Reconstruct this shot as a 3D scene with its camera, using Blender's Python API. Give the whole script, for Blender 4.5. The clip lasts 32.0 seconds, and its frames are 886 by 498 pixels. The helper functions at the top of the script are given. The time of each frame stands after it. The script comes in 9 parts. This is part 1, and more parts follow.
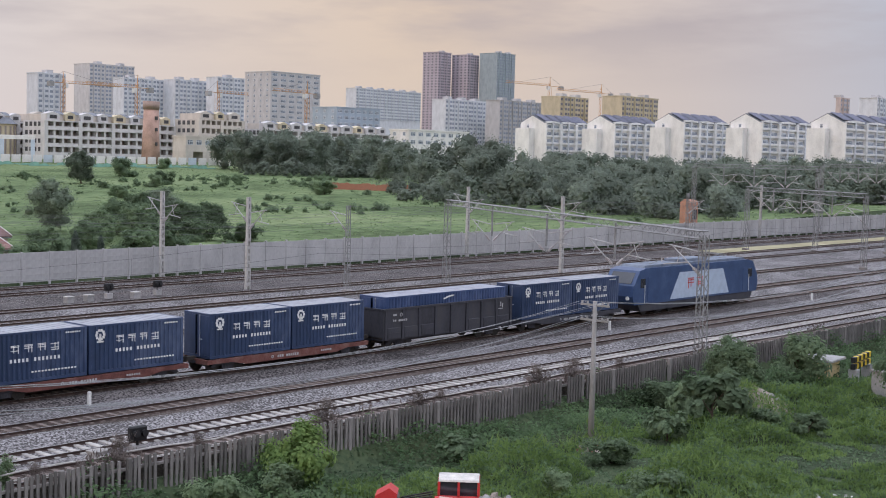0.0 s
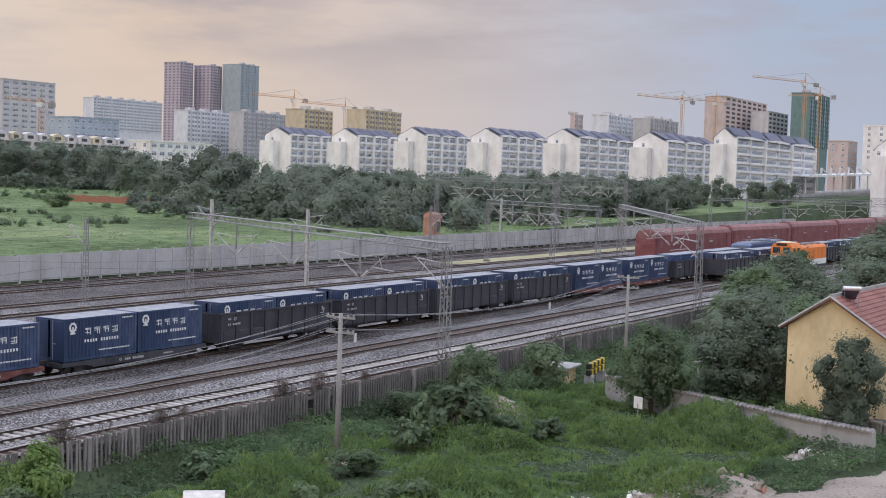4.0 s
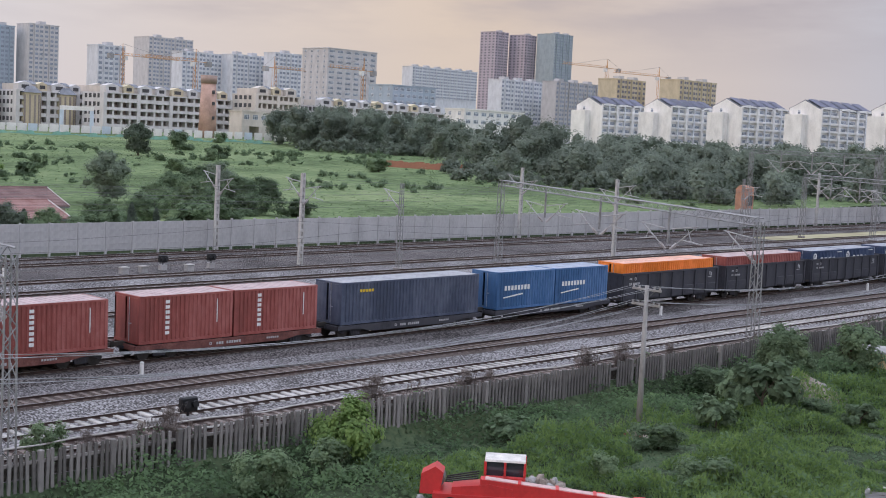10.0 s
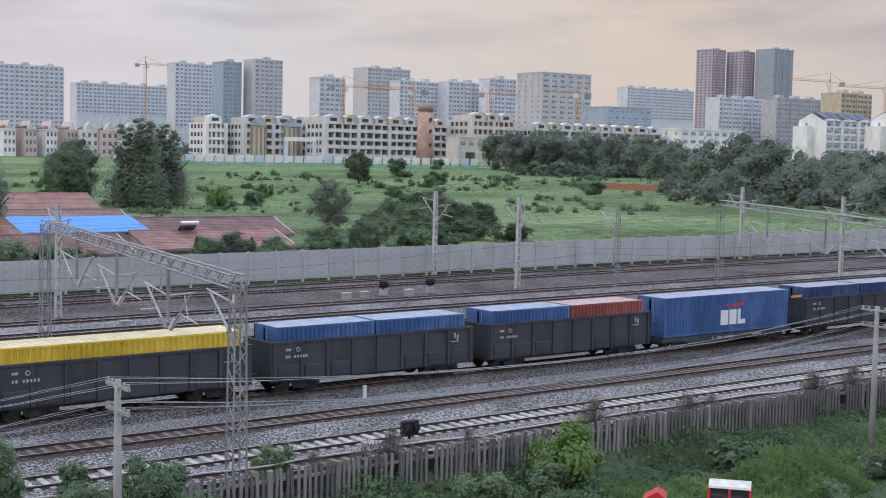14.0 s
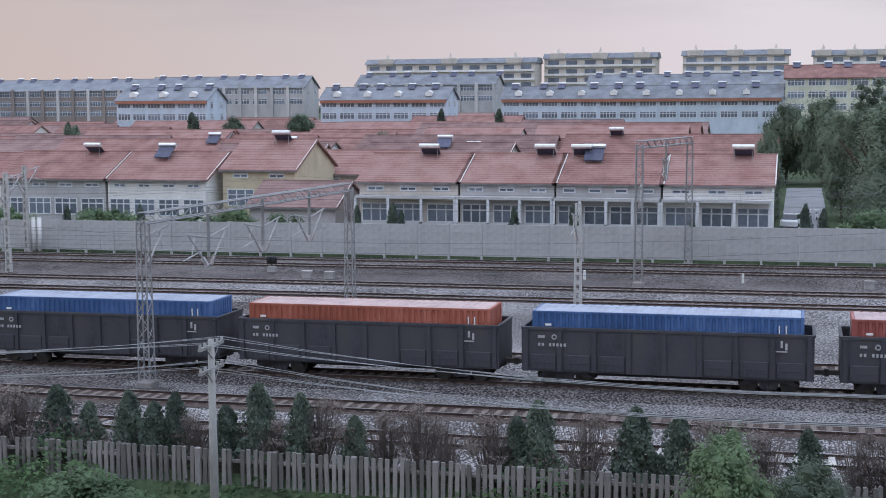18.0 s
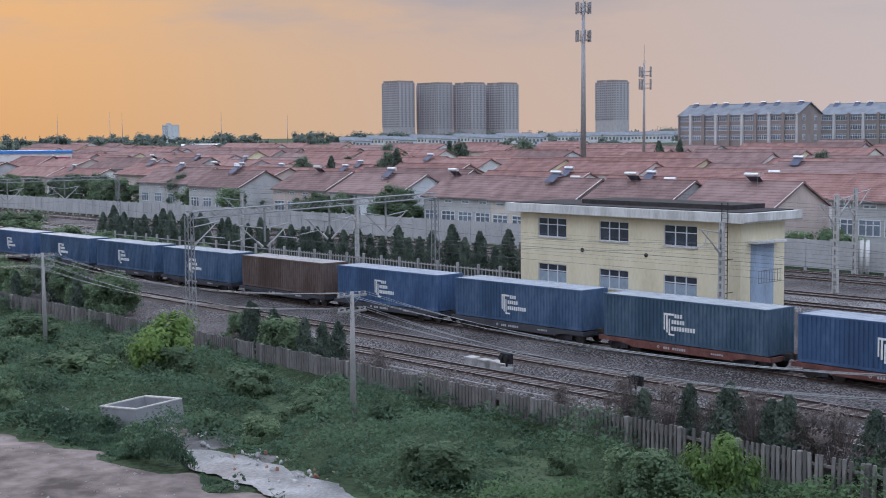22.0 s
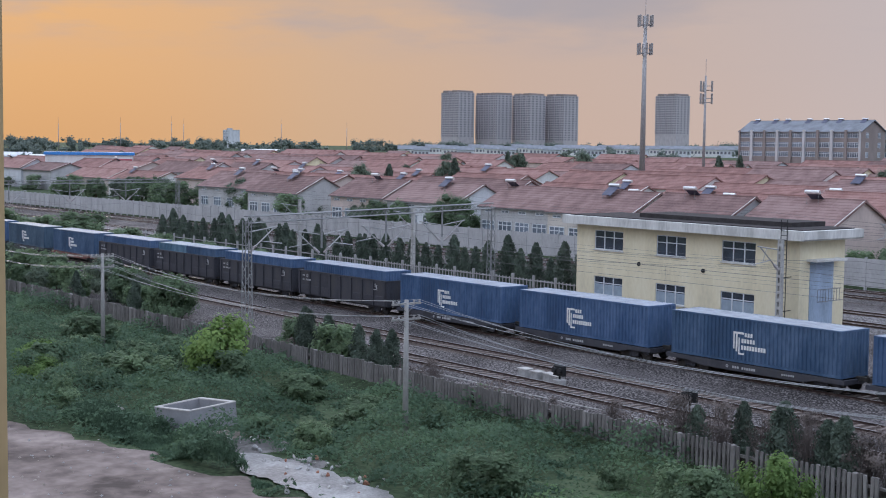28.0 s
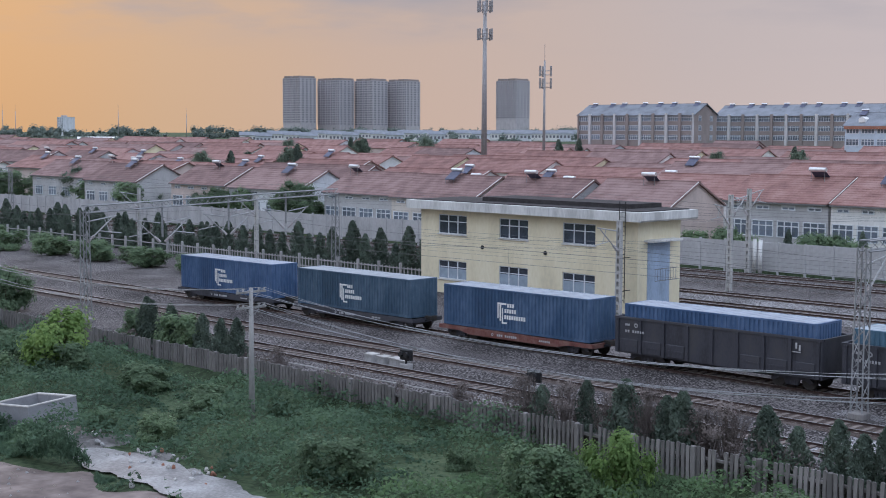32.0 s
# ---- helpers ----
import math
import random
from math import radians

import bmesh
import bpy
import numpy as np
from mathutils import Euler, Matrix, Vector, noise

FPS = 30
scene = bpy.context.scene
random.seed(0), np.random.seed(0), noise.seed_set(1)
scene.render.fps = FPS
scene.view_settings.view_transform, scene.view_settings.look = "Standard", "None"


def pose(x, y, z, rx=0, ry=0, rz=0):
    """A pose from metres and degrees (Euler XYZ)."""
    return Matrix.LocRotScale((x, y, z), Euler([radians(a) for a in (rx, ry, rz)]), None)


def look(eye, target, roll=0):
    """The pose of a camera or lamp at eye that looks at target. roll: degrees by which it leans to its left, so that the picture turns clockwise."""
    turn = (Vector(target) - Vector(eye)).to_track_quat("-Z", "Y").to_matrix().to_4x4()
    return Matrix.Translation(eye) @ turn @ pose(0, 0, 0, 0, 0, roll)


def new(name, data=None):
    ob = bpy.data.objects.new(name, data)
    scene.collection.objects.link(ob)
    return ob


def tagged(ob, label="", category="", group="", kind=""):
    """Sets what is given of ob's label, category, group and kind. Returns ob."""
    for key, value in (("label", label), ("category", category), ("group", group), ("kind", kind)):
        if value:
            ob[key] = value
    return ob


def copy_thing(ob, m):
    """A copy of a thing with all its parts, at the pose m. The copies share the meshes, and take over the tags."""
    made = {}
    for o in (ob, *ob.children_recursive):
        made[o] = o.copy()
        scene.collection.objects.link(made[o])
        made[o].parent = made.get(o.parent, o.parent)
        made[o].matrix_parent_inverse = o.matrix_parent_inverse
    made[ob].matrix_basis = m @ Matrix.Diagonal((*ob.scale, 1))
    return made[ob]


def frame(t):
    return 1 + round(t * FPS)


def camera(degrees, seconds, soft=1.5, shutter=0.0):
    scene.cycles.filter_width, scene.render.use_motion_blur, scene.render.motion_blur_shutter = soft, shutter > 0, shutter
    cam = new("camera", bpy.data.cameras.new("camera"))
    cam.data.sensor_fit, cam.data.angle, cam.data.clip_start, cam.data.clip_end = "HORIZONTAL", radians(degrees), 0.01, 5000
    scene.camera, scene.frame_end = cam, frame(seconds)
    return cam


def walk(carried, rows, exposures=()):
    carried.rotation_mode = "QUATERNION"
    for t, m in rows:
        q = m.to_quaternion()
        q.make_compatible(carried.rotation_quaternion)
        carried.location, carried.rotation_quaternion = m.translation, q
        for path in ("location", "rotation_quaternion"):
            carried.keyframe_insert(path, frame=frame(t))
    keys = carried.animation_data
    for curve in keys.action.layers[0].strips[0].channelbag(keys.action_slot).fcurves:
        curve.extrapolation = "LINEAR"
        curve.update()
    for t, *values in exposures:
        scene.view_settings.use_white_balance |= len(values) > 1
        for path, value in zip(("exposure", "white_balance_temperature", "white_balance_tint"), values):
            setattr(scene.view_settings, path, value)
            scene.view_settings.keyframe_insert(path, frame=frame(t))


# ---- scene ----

# ---- camera: a phone turned at a high window, x along the rails, y away from it, z up ----
EYE = (0.0, 0.0, 12.8)
cam = camera(37.0, 32.0, soft=1.0)
TURNS = [  # seconds, yaw, pitch, roll
    (0, -47.99, -3.74, 1.48),
    (0.5, -50.94, -3.38, 1.73),
    (1, -53.28, -3.19, 1.92),
    (1.5, -55.15, -3.08, 2.11),
    (2, -56.72, -3.00, 2.24),
    (2.5, -57.87, -2.91, 2.24),
    (3, -58.52, -2.87, 2.05),
    (3.5, -58.83, -2.86, 1.76),
    (5.5, -59.82, -2.94, 2.41),
    (6, -60.20, -2.96, 2.56),
    (6.5, -60.21, -3.07, 2.62),
    (7, -59.42, -3.36, 2.63),
    (7.5, -57.66, -3.76, 2.65),
    (8, -55.36, -4.13, 2.71),
    (8.5, -52.93, -4.39, 2.80),
    (9, -50.43, -4.57, 2.86),
    (9.5, -47.92, -4.65, 2.90),
    (10, -45.76, -4.70, 2.76),
    (10.5, -44.28, -4.73, 2.32),
    (11, -43.31, -4.72, 1.75),
    (11.5, -42.41, -4.56, 1.27),
    (12, -41.49, -4.32, 0.99),
    (12.5, -40.56, -4.08, 0.92),
    (13, -39.54, -3.93, 0.93),
    (13.5, -38.25, -3.93, 1.07),
    (15.5, -22.47, -4.93, 1.14),
    (16, -14.25, -5.47, 0.77),
    (16.5, -6.57, -5.91, 0.62),
    (17, 0.40, -6.07, 0.47),
    (17.5, 7.55, -6.09, 0.15),
    (18, 15.12, -6.10, -0.28),
    (18.5, 22.85, -6.12, -0.45),
    (19, 30.26, -6.12, -0.44),
    (19.5, 36.71, -5.98, -0.58),
    (20, 41.66, -5.63, -0.71),
    (20.5, 45.09, -5.25, -0.61),
    (21, 47.42, -5.05, -0.47),
    (21.5, 49.00, -4.96, -0.41),
    (22, 49.98, -4.89, -0.50),
    (22.5, 50.51, -4.84, -0.50),
    (23, 50.77, -4.81, -0.46),
    (23.5, 50.88, -4.77, -0.48),
    (24, 50.90, -4.62, -0.47),
    (24.5, 50.94, -4.37, -0.36),
    (25, 51.03, -4.21, 0.06),
    (25.5, 51.19, -4.21, 0.59),
    (27.5, 52.12, -4.48, 0.80),
    (28, 52.40, -4.47, 0.71),
    (28.5, 52.63, -4.40, 0.61),
    (29, 52.56, -4.35, 0.50),
    (29.5, 52.26, -4.39, 0.47),
    (30, 51.95, -4.46, 0.39),
    (30.5, 51.47, -4.56, 0.20),
    (31, 50.39, -4.74, 0.08),
    (31.5, 48.44, -4.94, 0.06),
    (32, 45.66, -5.04, 0.26),
]


def aim(yaw, pitch, roll):
    a, b = radians(yaw), radians(pitch)
    ahead = Vector((-math.sin(a) * math.cos(b), math.cos(a) * math.cos(b), math.sin(b)))
    return look(EYE, Vector(EYE) + 2 * ahead, roll)


EXPOSURES = [(0, 0.25, 6550, 14), (9, 0.25, 6450, 14), (13, 0.25, 6220, 12), (16, 0.27, 6150, 10), (20, 0.22, 6000, 10), (26, 0.16, 6000, 11), (32, 0.16, 5950, 10)]
walk(cam, [(t, aim(a, b, c)) for t, a, b, c in TURNS], EXPOSURES)

# ---- light: hazy sunset, sun low to the far left of the tracks ----
SUN_YAW, SUN_UP = 72.0, 9.0
world = bpy.data.worlds.new("world")
scene.world = world
world.use_nodes = True
wt = world.node_tree
wt.nodes.clear()


def wnode(kind, **kw):
    n = wt.nodes.new(kind)
    for k, v in kw.items():
        n.inputs[k].default_value = v
    return n


def wmath(op, a, b=None, c=None):
    n = wt.nodes.new("ShaderNodeMath")
    n.operation = op
    for i, v in enumerate((a, b, c)):
        if v is None:
            continue
        if isinstance(v, (int, float)):
            n.inputs[i].default_value = v
        else:
            wt.links.new(v, n.inputs[i])
    return n.outputs[0]


def wramp(fac, stops):
    n = wt.nodes.new("ShaderNodeValToRGB")
    wt.links.new(fac, n.inputs[0])
    e = n.color_ramp.elements
    while len(e) < len(stops):
        e.new(0.5)
    for el, (p, c) in zip(e, stops):
        el.position, el.color = p, (*c, 1)
    return n.outputs[0]


def wmix(fac, a, b):
    n = wt.nodes.new("ShaderNodeMix")
    n.data_type = "RGBA"
    for s, v in ((n.inputs[0], fac), (n.inputs[6], a), (n.inputs[7], b)):
        if isinstance(v, (int, float)):
            s.default_value = v
        elif isinstance(v, tuple):
            s.default_value = (*v, 1)
        else:
            wt.links.new(v, s)
    return n.outputs[2]


sky = wt.nodes.new("ShaderNodeTexSky")
sky.sky_type = "NISHITA"
sky.sun_disc = False
sky.sun_elevation = radians(SUN_UP)
sky.sun_rotation = radians(-SUN_YAW)
sky.dust_density = 4.0
coord = wt.nodes.new("ShaderNodeTexCoord")
sep = wt.nodes.new("ShaderNodeSeparateXYZ")
wt.links.new(coord.outputs["Generated"], sep.inputs[0])
dx, dy, dz = sep.outputs
flat = wmath("SQRT", wmath("ADD", wmath("MULTIPLY", dx, dx), wmath("MULTIPLY", dy, dy)))
sa, ca = -math.sin(radians(SUN_YAW)), math.cos(radians(SUN_YAW))
toward = wmath("DIVIDE", wmath("ADD", wmath("MULTIPLY", dx, sa), wmath("MULTIPLY", dy, ca)), wmath("MAXIMUM", flat, 0.01))
side = wmath("MULTIPLY_ADD", toward, 0.5, 0.5)
up01 = wmath("MULTIPLY_ADD", dz, 2.6, 0.08)
# haze near the horizon and the veil of cloud above it, round the compass from away from the sun to towards it
low = wramp(side, [(0.0, (0.36, 0.42, 0.51)), (0.1, (0.40, 0.43, 0.50)), (0.18, (0.51, 0.46, 0.435)), (0.27, (0.57, 0.49, 0.42)), (0.42, (0.57, 0.53, 0.53)), (0.66, (0.66, 0.58, 0.58)), (0.80, (0.57, 0.48, 0.46)), (0.90, (0.53, 0.42, 0.37)), (0.96, (0.55, 0.385, 0.29)), (0.985, (0.59, 0.375, 0.22)), (1.0, (0.66, 0.35, 0.145))])
high = wramp(side, [(0.0, (0.24, 0.36, 0.55)), (0.09, (0.30, 0.40, 0.54)), (0.17, (0.52, 0.48, 0.475)), (0.25, (0.66, 0.525, 0.395)), (0.42, (0.605, 0.585, 0.575)), (0.66, (0.68, 0.62, 0.63)), (0.80, (0.50, 0.45, 0.45)), (0.90, (0.46, 0.40, 0.39)), (0.96, (0.50, 0.385, 0.32)), (0.985, (0.60, 0.395, 0.26)), (1.0, (0.72, 0.405, 0.18))])
veil = wmix(wramp(up01, [(0.10, (0, 0, 0)), (0.62, (1, 1, 1))]), low, high)
stretch = wt.nodes.new("ShaderNodeMapping")
stretch.inputs["Scale"].default_value = (2.2, 2.2, 11.0)
stretch.inputs["Location"].default_value = (1.7, 0.4, 0.9)
wt.links.new(coord.outputs["Generated"], stretch.inputs[0])
cl = wnode("ShaderNodeTexNoise", Scale=1.7, Detail=5.0, Roughness=0.55)
wt.links.new(stretch.outputs[0], cl.inputs[0])
cloud = wmath("MULTIPLY", wramp(cl.outputs[0], [(0.43, (0, 0, 0)), (0.60, (1, 1, 1))]), wramp(up01, [(0.22, (0, 0, 0)), (0.38, (0.8, 0.8, 0.8))]))
veil = wmix(cloud, veil, (0.36, 0.33, 0.35))
# a grey bank of cloud with a ragged lower edge over the sunset
ragged = wmath("MULTIPLY_ADD", wmath("SUBTRACT", cl.outputs[0], 0.5), 0.16, dz)
bank = wmath("MULTIPLY", wramp(ragged, [(0.078, (0, 0, 0)), (0.112, (0.75, 0.75, 0.75))]), wramp(side, [(0.90, (0, 0, 0)), (0.96, (1, 1, 1))]))
veil = wmix(bank, veil, (0.37, 0.325, 0.325))
nish = wt.nodes.new("ShaderNodeVectorMath")
nish.operation = "SCALE"
nish.inputs[3].default_value = 0.05
wt.links.new(sky.outputs[0], nish.inputs[0])
# unseen sky overhead, made brighter and whiter than the veil to lift the ground
veil = wmix(wramp(dz, [(0.24, (0, 0, 0)), (0.55, (1, 1, 1))]), veil, (1.24, 1.36, 1.62))
both = wmix(0.985, nish.outputs[0], veil)
bg = wnode("ShaderNodeBackground", Strength=1.0)
wt.links.new(both, bg.inputs[0])
wo = wt.nodes.new("ShaderNodeOutputWorld")
wt.links.new(bg.outputs[0], wo.inputs[0])

sun = new("sun", bpy.data.lights.new("sun", "SUN"))
sun.data.energy, sun.data.angle, sun.data.color = 0.5, radians(16), (1.0, 0.82, 0.66)
sun.matrix_world = look((0, 0, 0), (math.sin(radians(SUN_YAW)) * math.cos(radians(SUN_UP)), -math.cos(radians(SUN_YAW)) * math.cos(radians(SUN_UP)), -math.sin(radians(SUN_UP))))

# ---- materials ----
MATS = {}


def mat(name, color, rough=0.7, metal=0.0, vary=0.25, scale=2.0, bump=0.0, bscale=20.0, per=0.0, tint=None, stretch=None, spec=0.4, fine=9.0, grit=0.5, broad=1.0):
    """A surface with two scales of stains, an optional second tint, relief and a change from piece to piece."""
    if name in MATS:
        return MATS[name]
    m = bpy.data.materials.new(name)
    MATS[name] = m
    m.use_nodes = True
    nt = m.node_tree
    b = nt.nodes["Principled BSDF"]
    b.inputs["Roughness"].default_value, b.inputs["Metallic"].default_value = rough, metal
    b.inputs["Specular IOR Level"].default_value = spec
    co = nt.nodes.new("ShaderNodeTexCoord")
    mp = nt.nodes.new("ShaderNodeMapping")
    nt.links.new(co.outputs["Object"], mp.inputs[0])
    mp.inputs["Scale"].default_value = stretch or (1, 1, 1)
    n1 = nt.nodes.new("ShaderNodeTexNoise")
    n1.inputs["Scale"].default_value, n1.inputs["Detail"].default_value = scale, 6
    n2 = nt.nodes.new("ShaderNodeTexNoise")
    n2.inputs["Scale"].default_value, n2.inputs["Detail"].default_value = scale * fine, 4
    for n in (n1, n2):
        nt.links.new(mp.outputs[0], n.inputs["Vector"])
    add = nt.nodes.new("ShaderNodeMath")
    add.operation = "MULTIPLY_ADD"
    nt.links.new(n2.outputs[0], add.inputs[0])
    add.inputs[1].default_value = grit
    half = nt.nodes.new("ShaderNodeMath")
    half.operation = "MULTIPLY_ADD"
    nt.links.new(n1.outputs[0], half.inputs[0])
    half.inputs[1].default_value, half.inputs[2].default_value = broad, 0.5 - 0.5 * broad - grit / 2
    nt.links.new(half.outputs[0], add.inputs[2])
    src = add.outputs[0]
    if per:
        oi = nt.nodes.new("ShaderNodeObjectInfo")
        pa = nt.nodes.new("ShaderNodeMath")
        pa.operation = "MULTIPLY_ADD"
        nt.links.new(oi.outputs["Random"], pa.inputs[0])
        pa.inputs[1].default_value = per
        nt.links.new(src, pa.inputs[2])
        pb = nt.nodes.new("ShaderNodeMath")
        pb.operation = "SUBTRACT"
        nt.links.new(pa.outputs[0], pb.inputs[0])
        pb.inputs[1].default_value = per / 2
        src = pb.outputs[0]
    rp = nt.nodes.new("ShaderNodeValToRGB")
    dark = tuple(c * (1 - vary) for c in color)
    lite = tint or tuple(min(1, c * (1 + vary)) for c in color)
    e = rp.color_ramp.elements
    e[0].position, e[0].color = 0.3, (*dark, 1)
    e[1].position, e[1].color = 0.75, (*lite, 1)
    mid = e.new(0.5)
    mid.color = (*color, 1)
    nt.links.new(src, rp.inputs[0])
    nt.links.new(rp.outputs[0], b.inputs["Base Color"])
    if bump:
        n3 = nt.nodes.new("ShaderNodeTexNoise")
        n3.inputs["Scale"].default_value, n3.inputs["Detail"].default_value = bscale, 5
        nt.links.new(mp.outputs[0], n3.inputs["Vector"])
        bp = nt.nodes.new("ShaderNodeBump")
        bp.inputs["Strength"].default_value, bp.inputs["Distance"].default_value = bump, 0.05
        nt.links.new(n3.outputs[0], bp.inputs["Height"])
        nt.links.new(bp.outputs[0], b.inputs["Normal"])
    return m


# ---- mesh tools ----
class Mesh:
    """Gathers boxes, rods, tubes and leaves, then becomes one mesh object."""

    def __init__(self):
        self.v, self.f, self.k = [], [], []

    def face(self, pts, k=0):
        n = len(self.v)
        self.v += [tuple(p) for p in pts]
        self.f.append(tuple(range(n, n + len(pts))))
        self.k.append(k)
        return self

    def box(self, x0, x1, y0, y1, z0, z1, k=0):
        n = len(self.v)
        self.v += [(x, y, z) for z in (z0, z1) for x, y in ((x0, y0), (x1, y0), (x1, y1), (x0, y1))]
        for q in ((3, 2, 1, 0), (4, 5, 6, 7), (0, 1, 5, 4), (1, 2, 6, 5), (2, 3, 7, 6), (3, 0, 4, 7)):
            self.f.append(tuple(n + i for i in q))
            self.k.append(k)
        return self

    def soft(self, x0, x1, y0, y1, z0, z1, c=0.03, k=0):
        """A box with its edges along z and its top edge cut."""
        n = len(self.v)
        ring = [(x0 + c, y0), (x1 - c, y0), (x1, y0 + c), (x1, y1 - c), (x1 - c, y1), (x0 + c, y1), (x0, y1 - c), (x0, y0 + c)]
        ix, iy = (x0 + x1) / 2, (y0 + y1) / 2
        top = [(ix + (x - ix) * (1 - c / max(1e-6, x1 - x0) * 2), iy + (y - iy) * (1 - c / max(1e-6, y1 - y0) * 2)) for x, y in ring]
        self.v += [(x, y, z0) for x, y in ring] + [(x, y, z1 - c) for x, y in ring] + [(x, y, z1) for x, y in top]
        for r in (0, 8):
            for i in range(8):
                j = (i + 1) % 8
                self.f.append((n + r + i, n + r + j, n + r + 8 + j, n + r + 8 + i))
                self.k.append(k)
        self.f += [tuple(n + 7 - i for i in range(8)), tuple(n + 16 + i for i in range(8))]
        self.k += [k, k]
        return self

    def rod(self, a, b, r=0.03, n=4, k=0, r2=None):
        a, b = Vector(a), Vector(b)
        d = (b - a).normalized()
        s = d.orthogonal().normalized()
        t = d.cross(s)
        i0 = len(self.v)
        for p, rr in ((a, r), (b, r if r2 is None else r2)):
            for i in range(n):
                w = 2 * math.pi * (i + 0.5) / n
                self.v.append(tuple(p + rr * (math.cos(w) * s + math.sin(w) * t)))
        for i in range(n):
            j = (i + 1) % n
            self.f.append((i0 + i, i0 + j, i0 + n + j, i0 + n + i))
            self.k.append(k)
        self.f += [tuple(i0 + n - 1 - i for i in range(n)), tuple(i0 + n + i for i in range(n))]
        self.k += [k, k]
        return self

    def prism(self, ring, y0, y1, k=0):
        """A profile in x and z, drawn out along y."""
        n, m = len(self.v), len(ring)
        self.v += [(x, y0, z) for x, z in ring] + [(x, y1, z) for x, z in ring]
        for i in range(m):
            j = (i + 1) % m
            self.f.append((n + i, n + j, n + m + j, n + m + i))
            self.k.append(k)
        self.f += [tuple(n + m - 1 - i for i in range(m)), tuple(n + m + i for i in range(m))]
        self.k += [k, k]
        return self

    def prismx(self, ring, x0, x1, k=0):
        """A profile in y and z, drawn out along x."""
        n, m = len(self.v), len(ring)
        self.v += [(x0, y, z) for y, z in ring] + [(x1, y, z) for y, z in ring]
        for i in range(m):
            j = (i + 1) % m
            self.f.append((n + j, n + i, n + m + i, n + m + j))
            self.k.append(k)
        self.f += [tuple(n + i for i in range(m)), tuple(n + m + m - 1 - i for i in range(m))]
        self.k += [k, k]
        return self

    def weld(self):
        """Joins corners that fall together."""
        seen, spot = {}, []
        for p in self.v:
            spot.append(seen.setdefault(tuple(round(c, 4) for c in p), len(seen)))
        self.v, self.f = list(seen), [tuple(spot[i] for i in q) for q in self.f]
        return self

    def data(self, name, mats, smooth=False):
        me = bpy.data.meshes.new(name)
        me.from_pydata(self.v, [], self.f)
        for m in mats if isinstance(mats, (list, tuple)) else [mats]:
            me.materials.append(m)
        if any(self.k):
            me.polygons.foreach_set("material_index", self.k)
        if smooth:
            me.polygons.foreach_set("use_smooth", [True] * len(self.f))
        me.update()
        return me

    def put(self, name, mats, parent=None, m=None, label="", smooth=False):
        ob = new(name, self.data(name, mats, smooth))
        if parent is not None:
            ob.parent = parent
        if m is not None:
            ob.matrix_basis = m
        if label:
            ob["label"] = label
        return ob


def piece(name, me, parent, m=None, label=""):
    """One more object on a shared mesh, as a part of parent."""
    ob = new(name, me)
    ob.parent = parent
    if m is not None:
        ob.matrix_basis = m
    if label:
        ob["label"] = label
    return ob


def thing(name, m, label, category, group=""):
    return tagged(place(new(name), m), label, category, group)


def place(ob, m):
    ob.matrix_basis = m
    return ob


def at(x, y, z=0.0, yaw=0.0):
    return pose(x, y, z, 0, 0, yaw)


GRADE = 0.0078


def rise(x):
    """Height of the rail level at x: it climbs to the right, to fit the camera's view."""
    return GRADE * 500 * math.tanh(x / 500)


def smooth01(t):
    t = max(0.0, min(1.0, t))
    return t * t * (3 - 2 * t)


def land(x, y):
    """Height of the ground outside the ballast."""
    h = rise(x)
    if y < 44.2:
        drop = 1.35 - 0.65 * smooth01((-10 - x) / 40)
        h -= 0.2 + drop * smooth01((44.0 - y) / 1.6)
        h += 0.25 * noise.noise((x * 0.08, y * 0.08, 0.3))
    elif y > 113.6:
        dist = math.hypot(x if x > 0 else 0.4 * x, y)
        h += 0.022 * max(0.0, min(dist, 620) - 128)
    else:
        h -= 0.8
    return h

# ---- the ground ----
def lines(*spans):
    out = []
    for a, b, s in spans:
        n = max(1, round((b - a) / s))
        out += [a + (b - a) * i / n for i in range(n)]
    return out + [spans[-1][1]]


def sheet(name, xs, ys, height, material, kind="structure", label="", category=""):
    m = Mesh()
    m.v = [(x, y, height(x, y)) for y in ys for x in xs]
    w = len(xs)
    m.f = [(j * w + i, j * w + i + 1, (j + 1) * w + i + 1, (j + 1) * w + i) for j in range(len(ys) - 1) for i in range(w - 1)]
    ob = m.put(name, material, smooth=True)
    return tagged(ob, label, category, kind=kind)


M_EARTH = mat("earth", (0.06, 0.085, 0.045), 0.95, vary=0.5, scale=0.12, bump=0.8, bscale=3.0, tint=(0.085, 0.105, 0.055), spec=0.1, fine=30.0, grit=1.0)
M_BALLAST = mat("gravel", (0.148, 0.138, 0.137), 0.95, vary=0.55, scale=0.16, bump=1.0, bscale=14.0, tint=(0.35, 0.335, 0.335), spec=0.08, fine=58.0, grit=2.4, broad=0.7)
M_BALLAST_RUST = mat("rusty_gravel", (0.078, 0.06, 0.052), 0.95, vary=0.45, scale=0.22, bump=0.7, bscale=11.0, tint=(0.15, 0.125, 0.115), spec=0.08, fine=85.0, grit=1.6, broad=0.8)
M_BALLAST_DK = mat("sooty_gravel", (0.084, 0.075, 0.074), 0.95, vary=0.6, scale=0.16, bump=1.0, bscale=10.0, tint=(0.21, 0.19, 0.185), spec=0.08, fine=58.0, grit=2.4, broad=0.7)
